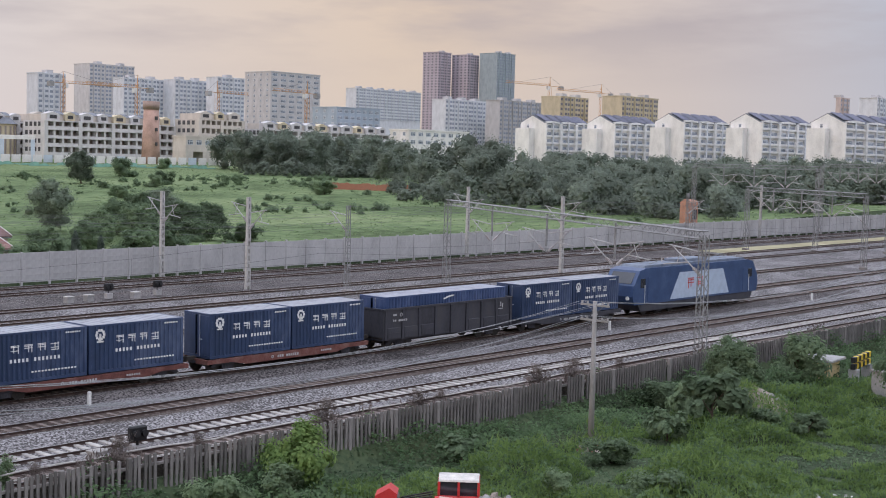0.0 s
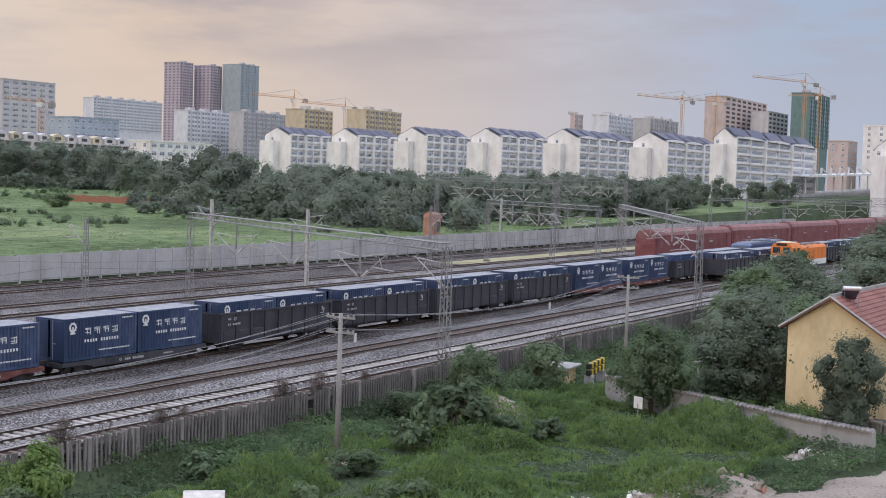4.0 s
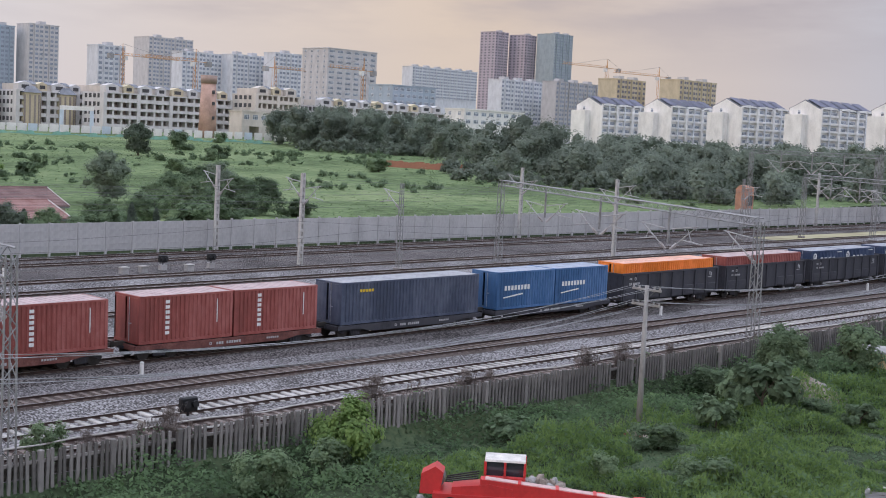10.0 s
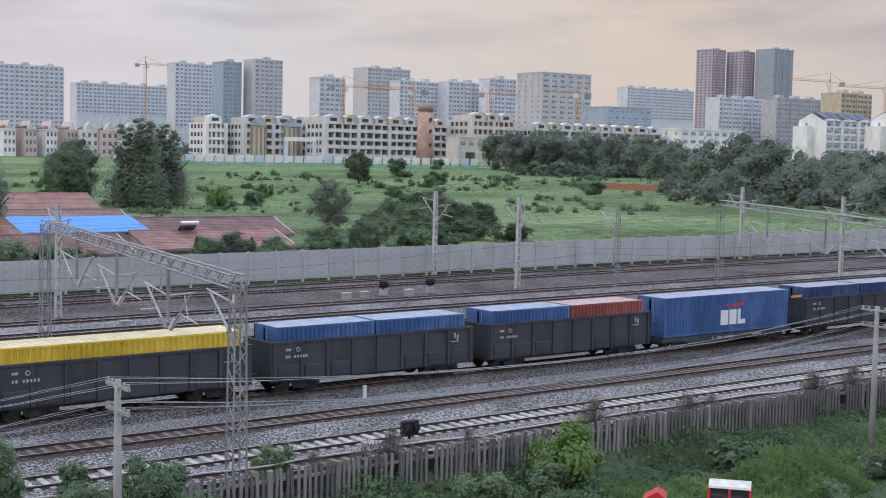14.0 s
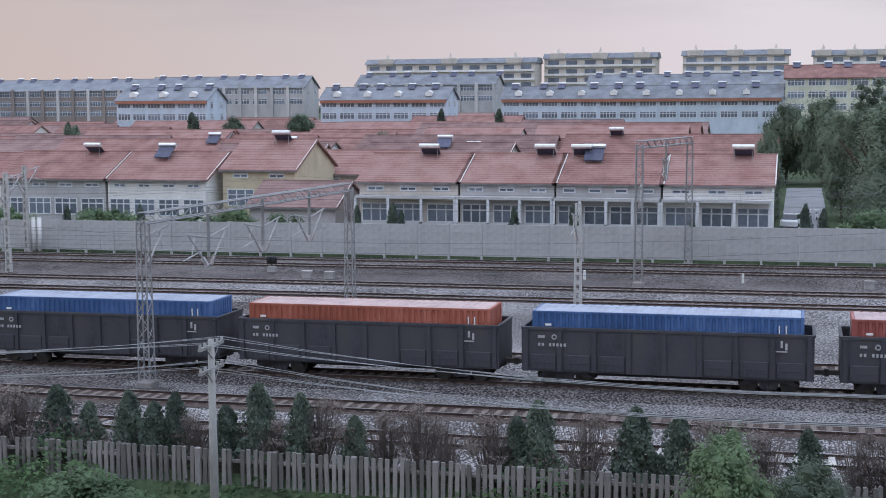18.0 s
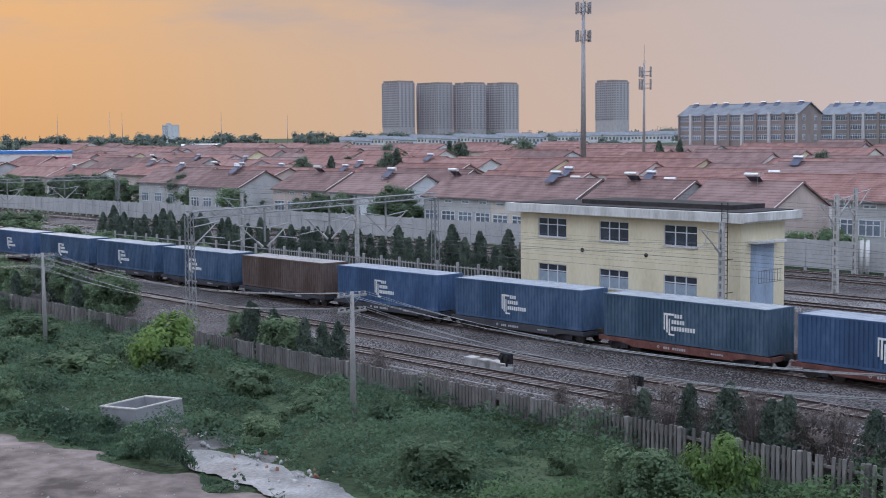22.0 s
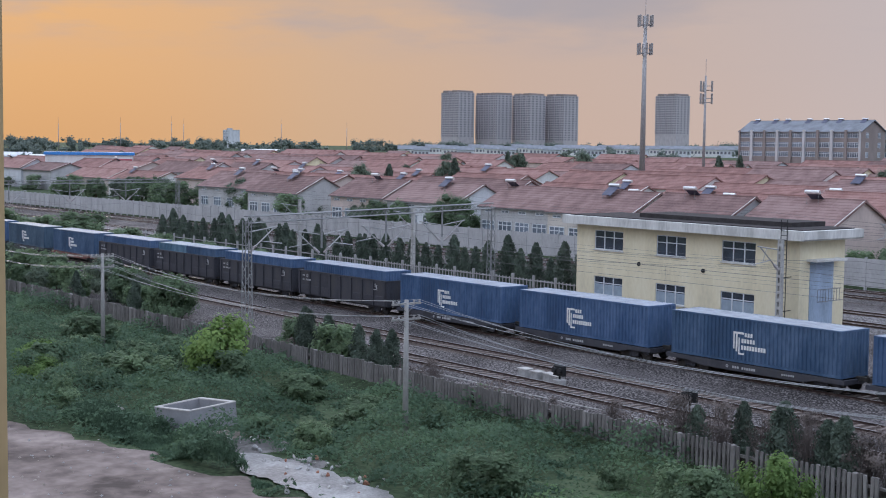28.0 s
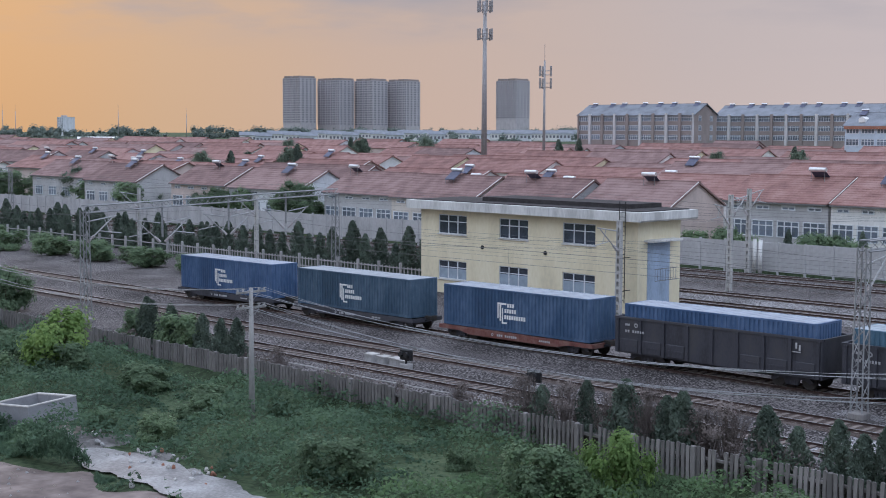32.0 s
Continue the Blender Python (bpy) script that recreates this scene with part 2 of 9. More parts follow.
M_CONC = mat("concrete", (0.34, 0.33, 0.32), 0.9, vary=0.22, scale=0.8, bump=0.2, bscale=12, per=0.25, spec=0.25)
M_CONC_OLD = mat("weathered_concrete", (0.205, 0.19, 0.18), 0.92, vary=0.35, scale=1.1, bump=0.3, bscale=10, per=0.5, stretch=(1, 1, 0.35), spec=0.2)
M_SLEEPER = mat("sleeper_concrete", (0.40, 0.38, 0.355), 0.9, vary=0.25, scale=2.0, per=0.35, spec=0.2)
M_SLEEPER_OLD = mat("oily_sleeper", (0.16, 0.13, 0.115), 0.9, vary=0.35, scale=2.0, per=0.3, spec=0.2)
M_RAIL = mat("rusty_rail", (0.062, 0.04, 0.034), 0.6, 0.3, vary=0.35, scale=1.5)
M_RAILTOP = mat("worn_rail_head", (0.36, 0.35, 0.34), 0.32, 0.9, vary=0.15, scale=3)
M_STEEL = mat("galvanised_steel", (0.27, 0.272, 0.27), 0.6, 0.35, vary=0.25, scale=1.5, per=0.1)
M_STEEL_DK = mat("dull_steel", (0.20, 0.20, 0.20), 0.6, 0.5, vary=0.3, scale=1.5)
M_WIRE = mat("wire", (0.16, 0.16, 0.16), 0.5, 0.6, vary=0.1)
M_INSUL = mat("pale_porcelain", (0.42, 0.39, 0.38), 0.3, vary=0.15)

ground = sheet("ground", lines((-4600, -900, 370), (-900, -260, 40), (-260, 340, 5), (340, 1000, 44), (1000, 4800, 380)),
               lines((-300, -40, 52), (-40, 40, 4), (40, 45, 0.5), (45, 113, 17), (113, 114, 0.5), (114, 260, 8), (260, 700, 40), (700, 4600, 300)),
               land, M_EARTH, label="green and earthy ground that reaches the horizon", category="ground")

# ---- track bed with one ridge under each track ----
TRACKS = [  # y of the middle, from x, to x, light sleepers, rusty bed
    (45.9, 6, 620, False, True), (49.1, -75, 640, True, False), (54.2, -620, 640, False, True), (61.0, -760, 900, False, False),
    (57.7, 150, 640, False, True), (67.0, -20, 640, False, True), (76.0, 40, 640, False, True), (87.6, -620, 640, False, False), (93.6, -620, 640, False, False),
    (104.2, -640, 640, False, True), (108.9, -640, 640, False, True)]


def bed(x, y):
    h = -0.42
    for c, a, b, *_ in TRACKS:
        if a - 8 < x < b + 8:
            d = abs(y - c)
            h = max(h, -0.16 - 0.30 * max(0.0, d - 1.45))
    return rise(x) + max(h, -0.42) + 0.015 * noise.noise((x * 0.7, y * 0.7, 2.2))


bed_lines = sorted({round(v, 2) for c, *_ in TRACKS for v in (c - 2.3, c - 1.45, c, c + 1.45, c + 2.3)} | {44.3, 57.5, 64, 71.5, 80, 90, 98, 112.6})
ballast = sheet("ballast", lines((-760, -140, 31), (-140, 220, 3), (220, 900, 34)), bed_lines, bed, [M_BALLAST, M_BALLAST_DK], label="grey crushed stone ballast under the railway tracks", category="ballast")

# darker gravel at left, at the back, and under the train (dirt and its shade)
for pl in ballast.data.polygons:
    q = pl.center
    if q.x < -32 + 14 * noise.noise((q.x * 0.05, q.y * 0.11, 7.0)) - 0.25 * max(0.0, q.y - 82) and q.y < 84:
        pl.material_index = 1
    elif (58.6 < q.y < 63.4 and q.x < 130) or q.y > 96.5:
        pl.material_index = 1

for c, a, b, light, rusty in TRACKS:
    if rusty:
        w = 2.3 if c > 100 else 1.5
        sheet("track_bed", lines((max(a, -200), min(b, 300), 4)), [c - w, c - 0.7, c + 0.7, c + w], lambda x, y: bed(x, y) + 0.012, M_BALLAST_RUST, label="oil-darkened ballast strip under the rails", category="ballast")

sheet("sandy_strip", lines((168, 330, 6)), [96.9, 98.2, 100.2, 101.7], lambda x, y: bed(x, y) + 0.03 + 0.03 * noise.noise((x * 0.3, y, 8.0)), mat("dry_sandy_grass", (0.33, 0.30, 0.185), 0.95, vary=0.25, scale=0.15, tint=(0.42, 0.39, 0.26), spec=0.1), label="pale sandy strip with dry grass between the tracks", category="ground")
SLEEPER = Mesh().soft(-0.14, 0.14, -0.95, 0.95, -0.25, -0.1, 0.03)
sleeper_light, sleeper_dark = SLEEPER.data("sleeper", M_SLEEPER), SLEEPER.data("sleeper", M_SLEEPER_OLD)
# foot drawn wide for the dark of fastenings, rust and shade along the rail
RAIL = [(-0.13, -0.16), (0.13, -0.16), (0.11, -0.125), (0.02, -0.11), (0.02, -0.04), (0.037, -0.03), (0.037, -0.004), (0.03, 0), (-0.03, 0), (-0.037, -0.004), (-0.037, -0.03), (-0.02, -0.04), (-0.02, -0.11), (-0.11, -0.125)]
for c, a, b, light, rusty in TRACKS:
    track = tagged(new("railway_track"), "ballasted railway track with %s sleepers and rusty rails" % ("pale concrete" if light else "dark oily"), "railway track", "tracks of the yard", "structure")
    for s in (-0.755, 0.755):
        m = Mesh()
        xs = lines((a, b, 20))
        n = len(RAIL)
        for x in xs:
            m.v += [(x, c + s + u, rise(x) + w) for u, w in RAIL]
        for i in range(len(xs) - 1):
            for j in range(n):
                q = (j + 1) % n
                m.f.append((i * n + j, (i + 1) * n + j, (i + 1) * n + q, i * n + q))
                m.k.append(1 if j in (6, 7, 8) else 0)
        m.put("rail", [M_RAIL, M_RAILTOP], track)
    many, dull = Mesh(), Mesh()
    lo, hi = (-140, 240) if c < 100 else (-150, 260)
    for i in range(int((hi - lo) / 0.62)):
        x = lo + i * 0.62
        if not a < x < b:
            continue
        if c == 49.1 and -6 < x < 90:
            piece("sleeper", sleeper_light, track, pose(x, c, rise(x) + random.uniform(-0.01, 0.01), 0, 0, random.uniform(-0.8, 0.8)))
        else:
            z = rise(x) + random.uniform(-0.01, 0.01)
            (many if c != 49.1 or x > -8 else dull).box(x - 0.12, x + 0.12, c - 0.92, c + 0.92, z - 0.25, z - 0.115)
    if dull.v:
        tagged(dull.put("sleepers", M_SLEEPER_OLD, track), kind="stuff")
    if many.v:
        tagged(many.put("sleepers", M_SLEEPER if c == 49.1 else M_CONC if light else M_SLEEPER_OLD, track), kind="stuff")

# ---- concrete wall behind the yard: posts with four stacked panels between them ----
WALL_Y = 113.0
wall_far = tagged(new("wall_far"), "long grey precast concrete boundary wall with stacked panels", "wall", kind="structure")
PANEL_W = 3.0
M_WALLCONC = mat("pale_wall_concrete", (0.43, 0.425, 0.42), 0.9, vary=0.16, scale=0.5, bump=0.15, bscale=12, per=0.12, stretch=(1, 1, 0.5), spec=0.2)
panel_me = Mesh().soft(-1.45, 1.45, -0.05, 0.05, 0, 0.7, 0.01).data("panel", M_WALLCONC)
post_me = Mesh().soft(-0.09, 0.09, -0.13, 0.13, -0.6, 2.86, 0.02).data("post", M_WALLCONC)
far_panels = Mesh()
for i in range(-150, 130):
    x = i * PANEL_W
    z = rise(x) - 0.05
    seen = -24 <= i <= 26
    if seen:
        piece("post", post_me, wall_far, pose(x, WALL_Y, z))
    else:
        far_panels.box(x - 0.09, x + 0.09, WALL_Y - 0.13, WALL_Y + 0.13, z - 0.6, z + 2.92)
    for r in range(4):
        if seen:
            piece("panel", panel_me, wall_far, pose(x + 1.5, WALL_Y + random.uniform(-0.012, 0.012), z - 0.02 + r * 0.705))
        else:
            far_panels.box(x + 0.08, x + 2.92, WALL_Y - 0.05, WALL_Y + 0.05, z - 0.02 + r * 0.705, z + 0.675 + r * 0.705)
tagged(far_panels.put("panels", M_WALLCONC, wall_far), kind="stuff")

# ---- weathered picket fence of concrete slats along the near side ----
FENCE_Y = 43.3
fence = tagged(new("picket_fence"), "weathered concrete picket fence with leaning slats along the tracks", "fence", kind="structure")
slat_wide = Mesh().prism([(-0.074, 0), (0.074, 0), (0.074, 1.9), (0.03, 1.93), (-0.074, 1.92)], -0.04, 0.04).data("slat", M_CONC_OLD)
slat_me = Mesh().prism([(-0.062, 0), (0.062, 0), (0.062, 1.9), (0.02, 1.94), (-0.062, 1.92)], -0.04, 0.04).data("slat", M_CONC_OLD)
fpost_me = Mesh().soft(-0.11, 0.11, -0.1, 0.1, -0.3, 2.03, 0.03).data("post", M_CONC_OLD)
rail_me = Mesh().soft(-1.45, 1.45, -0.05, 0.05, -0.06, 0.06, 0.02).data("crossbar", M_CONC_OLD)
rest = Mesh()
i = 0
x = -150.0
while x < 150:
    top = rise(x) + 0.75
    solid = -76 < x < -40 or 84 < x < 150
    if i % 12 == 0:
        piece("post", fpost_me, fence, pose(x, FENCE_Y, top - 2.1))
        for h in (0.35, 1.5):
            if -32 < x < 45:
                piece("crossbar", rail_me, fence, pose(x + 1.5, FENCE_Y + 0.09, top - 2.0 + h, 0, random.uniform(-1, 1), 0))
            else:
                rest.box(x + 0.05, x + 2.95, FENCE_Y + 0.045, FENCE_Y + 0.14, top - 2.06 + h, top - 1.94 + h)
    elif random.random() > 0.025:
        m4 = pose(x, FENCE_Y, top - 2.0 + random.uniform(-0.05, 0.03), random.uniform(-2, 2), random.uniform(-1.6, 1.6), 0)
        if -32 < x < 45:
            piece("slat", slat_wide if x < 17 else slat_me, fence, m4)
        else:
            rest.box(x - (0.095 if solid else 0.066), x + (0.095 if solid else 0.066), FENCE_Y - 0.04, FENCE_Y + 0.04, top - 2.0, top - 0.05 + random.uniform(-0.12, 0.03))
    x += 0.25
    i += 1
tagged(rest.put("slats", M_CONC_OLD, fence), kind="stuff")

# dark sheet added behind the slats: shade in the fence gaps, put into colour
backing_m = Mesh()
xs = lines((-150, 150, 2))
for x in xs:
    backing_m.v += [(x, 43.62, rise(x) - 2.2), (x, 43.66, rise(x) + 0.22 + 0.12 * noise.noise((x * 0.3, 1.0, 1.0))), (x, 44.5, rise(x) - 0.1), (x, 44.6, rise(x) - 2.2)]
for i in range(len(xs) - 1):
    for j in range(3):
        backing_m.f.append((4 * i + j, 4 * i + 4 + j, 4 * i + 5 + j, 4 * i + 1 + j))
        backing_m.k.append(0)
tagged(backing_m.put("earth_bank", mat("dark_earth_bank", (0.062, 0.055, 0.048), 0.95, vary=0.45, scale=0.8, tint=(0.12, 0.105, 0.09), bump=0.8, bscale=6, spec=0.1, fine=12.0, grit=0.8)), "dark earth bank held by the picket fence", "bank", kind="structure")

# thin pale pipe that wanders along the ballast edge above the fence
conduit = tagged(new("cable_conduit"), "thin pale sagging pipe along the ballast edge behind the fence", "pipe", kind="structure")
for lo, hi, yy, hh in ((8.0, 92.0, 44.35, 0.62), (20.0, 120.0, 45.0, 0.1), (-66.0, -38.0, 46.6, -0.05)):
    m = Mesh()
    pts = [(x, yy + 0.18 * noise.noise((x * 0.25, yy, 1.0)), rise(x) + hh + 0.10 * noise.noise((x * 0.4, yy, 4.0))) for x in lines((lo, hi, 1.5))]
    for p, q in zip(pts, pts[1:]):
        m.rod(p, q, 0.035, 5)
    m.put("pipe", M_SLEEPER, conduit)

# ---- the freight train ----
M_BLACK = mat("sooty_black_paint", (0.05, 0.05, 0.06), 0.65, vary=0.35, scale=1.2, tint=(0.062, 0.06, 0.062), stretch=(1, 1, 0.4), per=0.15)
M_REDFRAME = mat("red_oxide_frame", (0.15, 0.055, 0.045), 0.8, vary=0.35, scale=1.5, tint=(0.2, 0.11, 0.09), per=0.15)
M_WHEEL = mat("oily_wheel_steel", (0.06, 0.055, 0.05), 0.6, 0.4, vary=0.3)
M_WHITE = mat("white_lettering", (0.72, 0.72, 0.70), 0.7, vary=0.12, scale=4)
M_GREYMARK = mat("faded_white_marks", (0.38, 0.38, 0.38), 0.8, vary=0.2, scale=4)
M_YELLOW = mat("yellow_marks", (0.65, 0.45, 0.04), 0.6, vary=0.15)
PAINT = {
    "navy": (0.026, 0.05, 0.112), "blue": (0.045, 0.105, 0.255), "deep": (0.03, 0.06, 0.15), "sky": (0.045, 0.125, 0.27), "steel": (0.038, 0.082, 0.155),
    "teal": (0.04, 0.08, 0.125), "brown": (0.085, 0.055, 0.045), "red": (0.27, 0.072, 0.06), "rust": (0.32, 0.09, 0.055), "orange": (0.78, 0.20, 0.02),
    "green": (0.02, 0.22, 0.075), "mint": (0.13, 0.36, 0.33), "sea": (0.075, 0.15, 0.215), "cobalt": (0.042, 0.09, 0.185), "grey": (0.055, 0.07, 0.11), "tan": (0.40, 0.33, 0.26), "yellow": (0.6, 0.42, 0.03)}
SAID = {"navy": "navy blue", "blue": "bright blue", "deep": "dark blue", "sky": "light blue", "steel": "steel blue", "teal": "dark teal", "brown": "brown", "red": "dull red", "rust": "rusty orange-red",
        "orange": "bright orange", "green": "green", "mint": "mint green", "sea": "grey-blue", "cobalt": "cobalt blue", "grey": "slate grey", "tan": "tan", "yellow": "yellow"}
M_PAINT = {k: mat(k + "_container_paint", c, 0.5, vary=0.24, scale=0.5, tint=tuple(min(1, v * 1.2 + 0.04) for v in c), stretch=(1, 1, 0.4), per=0.12, spec=0.5) for k, c in PAINT.items()}
# roofs paler than the sides: dust, and the sky's sheen put into the colour
M_ROOFPALE = {k: mat(k + "_dusty_roof", tuple(0.5 * v + 0.27 for v in c), 0.6, vary=0.25, scale=0.8, spec=0.5) for k, c in PAINT.items()}
M_LOCKBAR = mat("zinc_lock_bar", (0.4, 0.42, 0.45), 0.45, 0.5)
M_TIMBER = mat("shadowed_floor", (0.09, 0.07, 0.055), 0.9, vary=0.3)

CONTAINER_PARTS = {}


def container_meshes(length, color):
    key = (length, color)
    if key in CONTAINER_PARTS:
        return CONTAINER_PARTS[key]
    L, W, T = length / 2, 1.219, 2.59
    p, side = M_PAINT[color], {}
    shell = Mesh()
    # corrugated long sides
    n = round((length - 0.3) / 0.28)
    step = (length - 0.3) / n
    for s in (-1, 1):
        out, inn = s * (W - 0.005), s * (W - 0.065)
        xs = []
        for i in range(n):
            a = -L + 0.15 + i * step
            xs += [(a, out), (a + step * 0.36, out), (a + step * 0.5, inn), (a + step * 0.86, inn)]
        xs.append((L - 0.15, out))
        base = len(shell.v)
        shell.v += [(x, y, 0.16) for x, y in xs] + [(x, y, T - 0.12) for x, y in xs]
        c = len(xs)
        for i in range(c - 1):
            q = (base + i, base + i + 1, base + c + i + 1, base + c + i)
            shell.f.append(q if s < 0 else q[::-1])
            shell.k.append(0)
    # front end, corrugated more coarsely
    ys = []
    for i in range(8):
        a = -W + 0.15 + i * (2 * W - 0.3) / 8
        ys += [(L - 0.02, a), (L - 0.02, a + 0.1), (L - 0.06, a + 0.14), (L - 0.06, a + 0.24)]
    ys.append((L - 0.02, W - 0.15))
    base, c = len(shell.v), len(ys)
    shell.v += [(x, y, 0.16) for x, y in ys] + [(x, y, T - 0.12) for x, y in ys]
    for i in range(c - 1):
        shell.f.append((base + i, base + i + 1, base + c + i + 1, base + c + i))
        shell.k.append(0)
    frame = Mesh()
    for sx in (-1, 1):
        for sy in (-1, 1):
            x, y = sx * (L - 0.08), sy * (W - 0.075)
            frame.soft(x - 0.08, x + 0.08, y - 0.075, y + 0.075, 0, T, 0.012)
    for sy in (-1, 1):
        frame.box(-L + 0.16, L - 0.16, sy * (W - 0.05) - 0.045, sy * (W - 0.05) + 0.045, 0.0, 0.16)
        frame.box(-L + 0.16, L - 0.16, sy * (W - 0.04) - 0.035, sy * (W - 0.04) + 0.035, T - 0.12, T - 0.012)
    for sx in (-1, 1):
        frame.box(sx * (L - 0.07) - 0.06, sx * (L - 0.07) + 0.06, -W + 0.15, W - 0.15, 0, 0.16)
        frame.box(sx * (L - 0.07) - 0.06, sx * (L - 0.07) + 0.06, -W + 0.15, W - 0.15, T - 0.13, T - 0.012)
    roof = Mesh()
    k = round(length / 0.42)
    ring = [(-L + 0.14, T - 0.05)]
    for i in range(k):
        a = -L + 0.14 + i * (length - 0.28) / k
        b = a + (length - 0.28) / k
        ring += [(a, T - 0.008), (b - 0.14, T - 0.008), (b - 0.12, T - 0.028), (b - 0.02, T - 0.028)]
    ring += [(L - 0.14, T - 0.01), (L - 0.14, T - 0.05)]
    roof.prism(ring, -W + 0.08, W - 0.08)
    door = Mesh().soft(-L + 0.0, -L + 0.06, -W + 0.16, -0.01, 0.17, T - 0.14, 0.01)
    bars = Mesh().rod((-L - 0.03, -0.28, 0.1), (-L - 0.03, -0.28, T - 0.1), 0.02, 5).box(-L - 0.05, -L - 0.01, -0.48, -0.24, 1.05, 1.1)
    got = dict(shell=shell.data("shell", p), frame=frame.data("frame", p), roof=roof.data("roof", M_ROOFPALE[color]), door=door.data("door", p), bars=bars.data("lock_bar", M_LOCKBAR))
    CONTAINER_PARTS[key] = got
    return got


LOGOS = {}


def bars_mesh(key, rects, material):
    """Plain shapes lying on the side that faces the near fence: rectangles of x0, x1, z0, z1."""
    if key not in LOGOS:
        m = Mesh()
        for x0, x1, z0, z1 in rects:
            m.box(x0, x1, -0.012, 0.012, z0, z1)
        LOGOS[key] = m.data("marking", material)
    return LOGOS[key]


def glyph_rects(x, z, w, h, seed):
    """Strokes of one unreadable character in a square."""
    r = random.Random(seed)
    t = h * 0.085
    out = [(x, x + w, z + h * f, z + h * f + t) for f in r.sample([0.05, 0.3, 0.5, 0.72, 0.86], 3)]
    out += [(x + w * f, x + w * f + t, z + h * r.uniform(0, 0.2), z + h * r.uniform(0.75, 1)) for f in r.sample([0.08, 0.3, 0.48, 0.7, 0.86], 2)]
    return out


def ring_rects(x, z, r):
    return [(x + r * (math.cos(a) - 0.28), x + r * (math.cos(a) + 0.28), z + r * (math.sin(a) - 0.28), z + r * (math.sin(a) + 0.28)) for a in [i * math.pi / 5 for i in range(10)]]


def rail_marks():
    """White marks of the railway's own twenty-foot boxes."""
    out = ring_rects(-2.35, 2.05, 0.24) + [(-2.41, -2.29, 1.68, 2.1), (-2.55, -2.15, 1.64, 1.72)]
    for i in range(4):
        out += glyph_rects(-1.35 + i * 0.75, 1.5, 0.46, 0.46, 11 + i)
    out += [(-1.4 + i * 0.225, -1.4 + i * 0.225 + 0.115, 1.06, 1.24) for i in range(13) if i != 5]
    out += [(-0.2 + i * 0.19, -0.2 + i * 0.19 + 0.11, 0.47, 0.55) for i in range(14)]
    out += [(1.75 + i * 0.13, 1.83 + i * 0.13, 2.32, 2.4) for i in range(7)]
    return out


def half_logo(scale=1.0):
    """The white emblem and its two lines on the forty-foot boxes."""
    out = [(-1.3, -1.21, 0.78, 1.66), (-1.12, -1.0, 0.64, 1.66), (-0.92, -0.84, 0.56, 1.46), (-0.94, -0.5, 0.48, 0.58), (-1.3, -0.55, 1.66, 1.78)]
    out += [(-0.48 + i * 0.21, -0.34 + i * 0.21, 1.53, 1.76) for i in range(3)]
    out += [(-0.7 + i * 0.2, -0.56 + i * 0.2, 1.17, 1.41) for i in range(5)]
    out += [(-0.72 + i * 0.2, -0.58 + i * 0.2, 0.78, 1.03) for i in range(9)]
    return [(a * scale, b * scale, 1.25 + (c - 1.25) * scale, 1.25 + (d - 1.25) * scale) for a, b, c, d in out]


MARKS = {
    "rail": lambda: ([*rail_marks()], M_WHITE),
    "half": lambda: (half_logo(), M_WHITE),
    "apl": lambda: ([(-0.75, -0.02, 0.5, 1.5), (0.1, 0.8, 0.5, 1.5), (0.93, 1.2, 0.5, 1.5), (1.2, 1.68, 0.5, 0.8)], M_WHITE),
    "block": lambda: ([(-2.3 + i * 0.34, -2.08 + i * 0.34, 1.3, 1.62) for i in range(8)] + [(-2.4 + i * 0.22, -2.16 + i * 0.22, 0.78 + 0.022 * i, 0.86 + 0.024 * i) for i in range(9)], M_WHITE),
    "column": lambda: ([(-1.4, -1.15, 0.45 + i * 0.28, 0.63 + i * 0.28) for i in range(7)] + [(1.95, 2.0, 0.9, 2.2)], M_WHITE),
    "swoosh": lambda: ([(-0.5 + i * 0.12, -0.3 + i * 0.12, 2.1 + 0.045 * i - 0.003 * i * i, 2.19 + 0.045 * i - 0.003 * i * i) for i in range(8)], M_WHITE),
    "hl": lambda: ([(-3.9, -3.0, 0.95, 1.15), (-3.8, -3.1, 1.25, 1.45), (-3.6, -2.9, 1.55, 1.75), (-4.05, -3.8, 1.05, 1.6)] + [(-2.3 + i * 0.42, -2.0 + i * 0.42, 1.08, 1.55 + (0.18 if i in (0, 6, 7, 8) else 0)) for i in range(11)], mat("deep_blue_letters", (0.02, 0.035, 0.16), 0.6, vary=0.1)),
    "small": lambda: ([(-4.6 + i * 0.24, -4.42 + i * 0.24, 1.95, 2.12) for i in range(5)], M_YELLOW),
    "mint": lambda: ([(-2.2, -1.78, 0.45, 2.2)], M_WHITE),
    "patched": lambda: ([(-1.2, -0.6, 0.7, 1.1), (-0.6, -0.2, 0.9, 1.5), (0.1, 0.7, 1.3, 1.9), (0.8, 1.1, 0.8, 1.2), (1.1, 1.9, 0.7, 1.0), (2.0, 2.4, 1.0, 1.3), (-0.2, 0.4, 0.5, 0.8)], mat("dark_patches", (0.10, 0.22, 0.25), 0.7, vary=0.3)),
    "stamp": lambda: ([(-2.2, -1.85, 1.9, 2.25)], M_WHITE),
    "ends": lambda: ([(5.0, 5.06, 1.7, 2.2), (5.3, 5.36, 1.7, 2.2), (-5.5, -5.2, 1.9, 2.0)], M_WHITE),
}


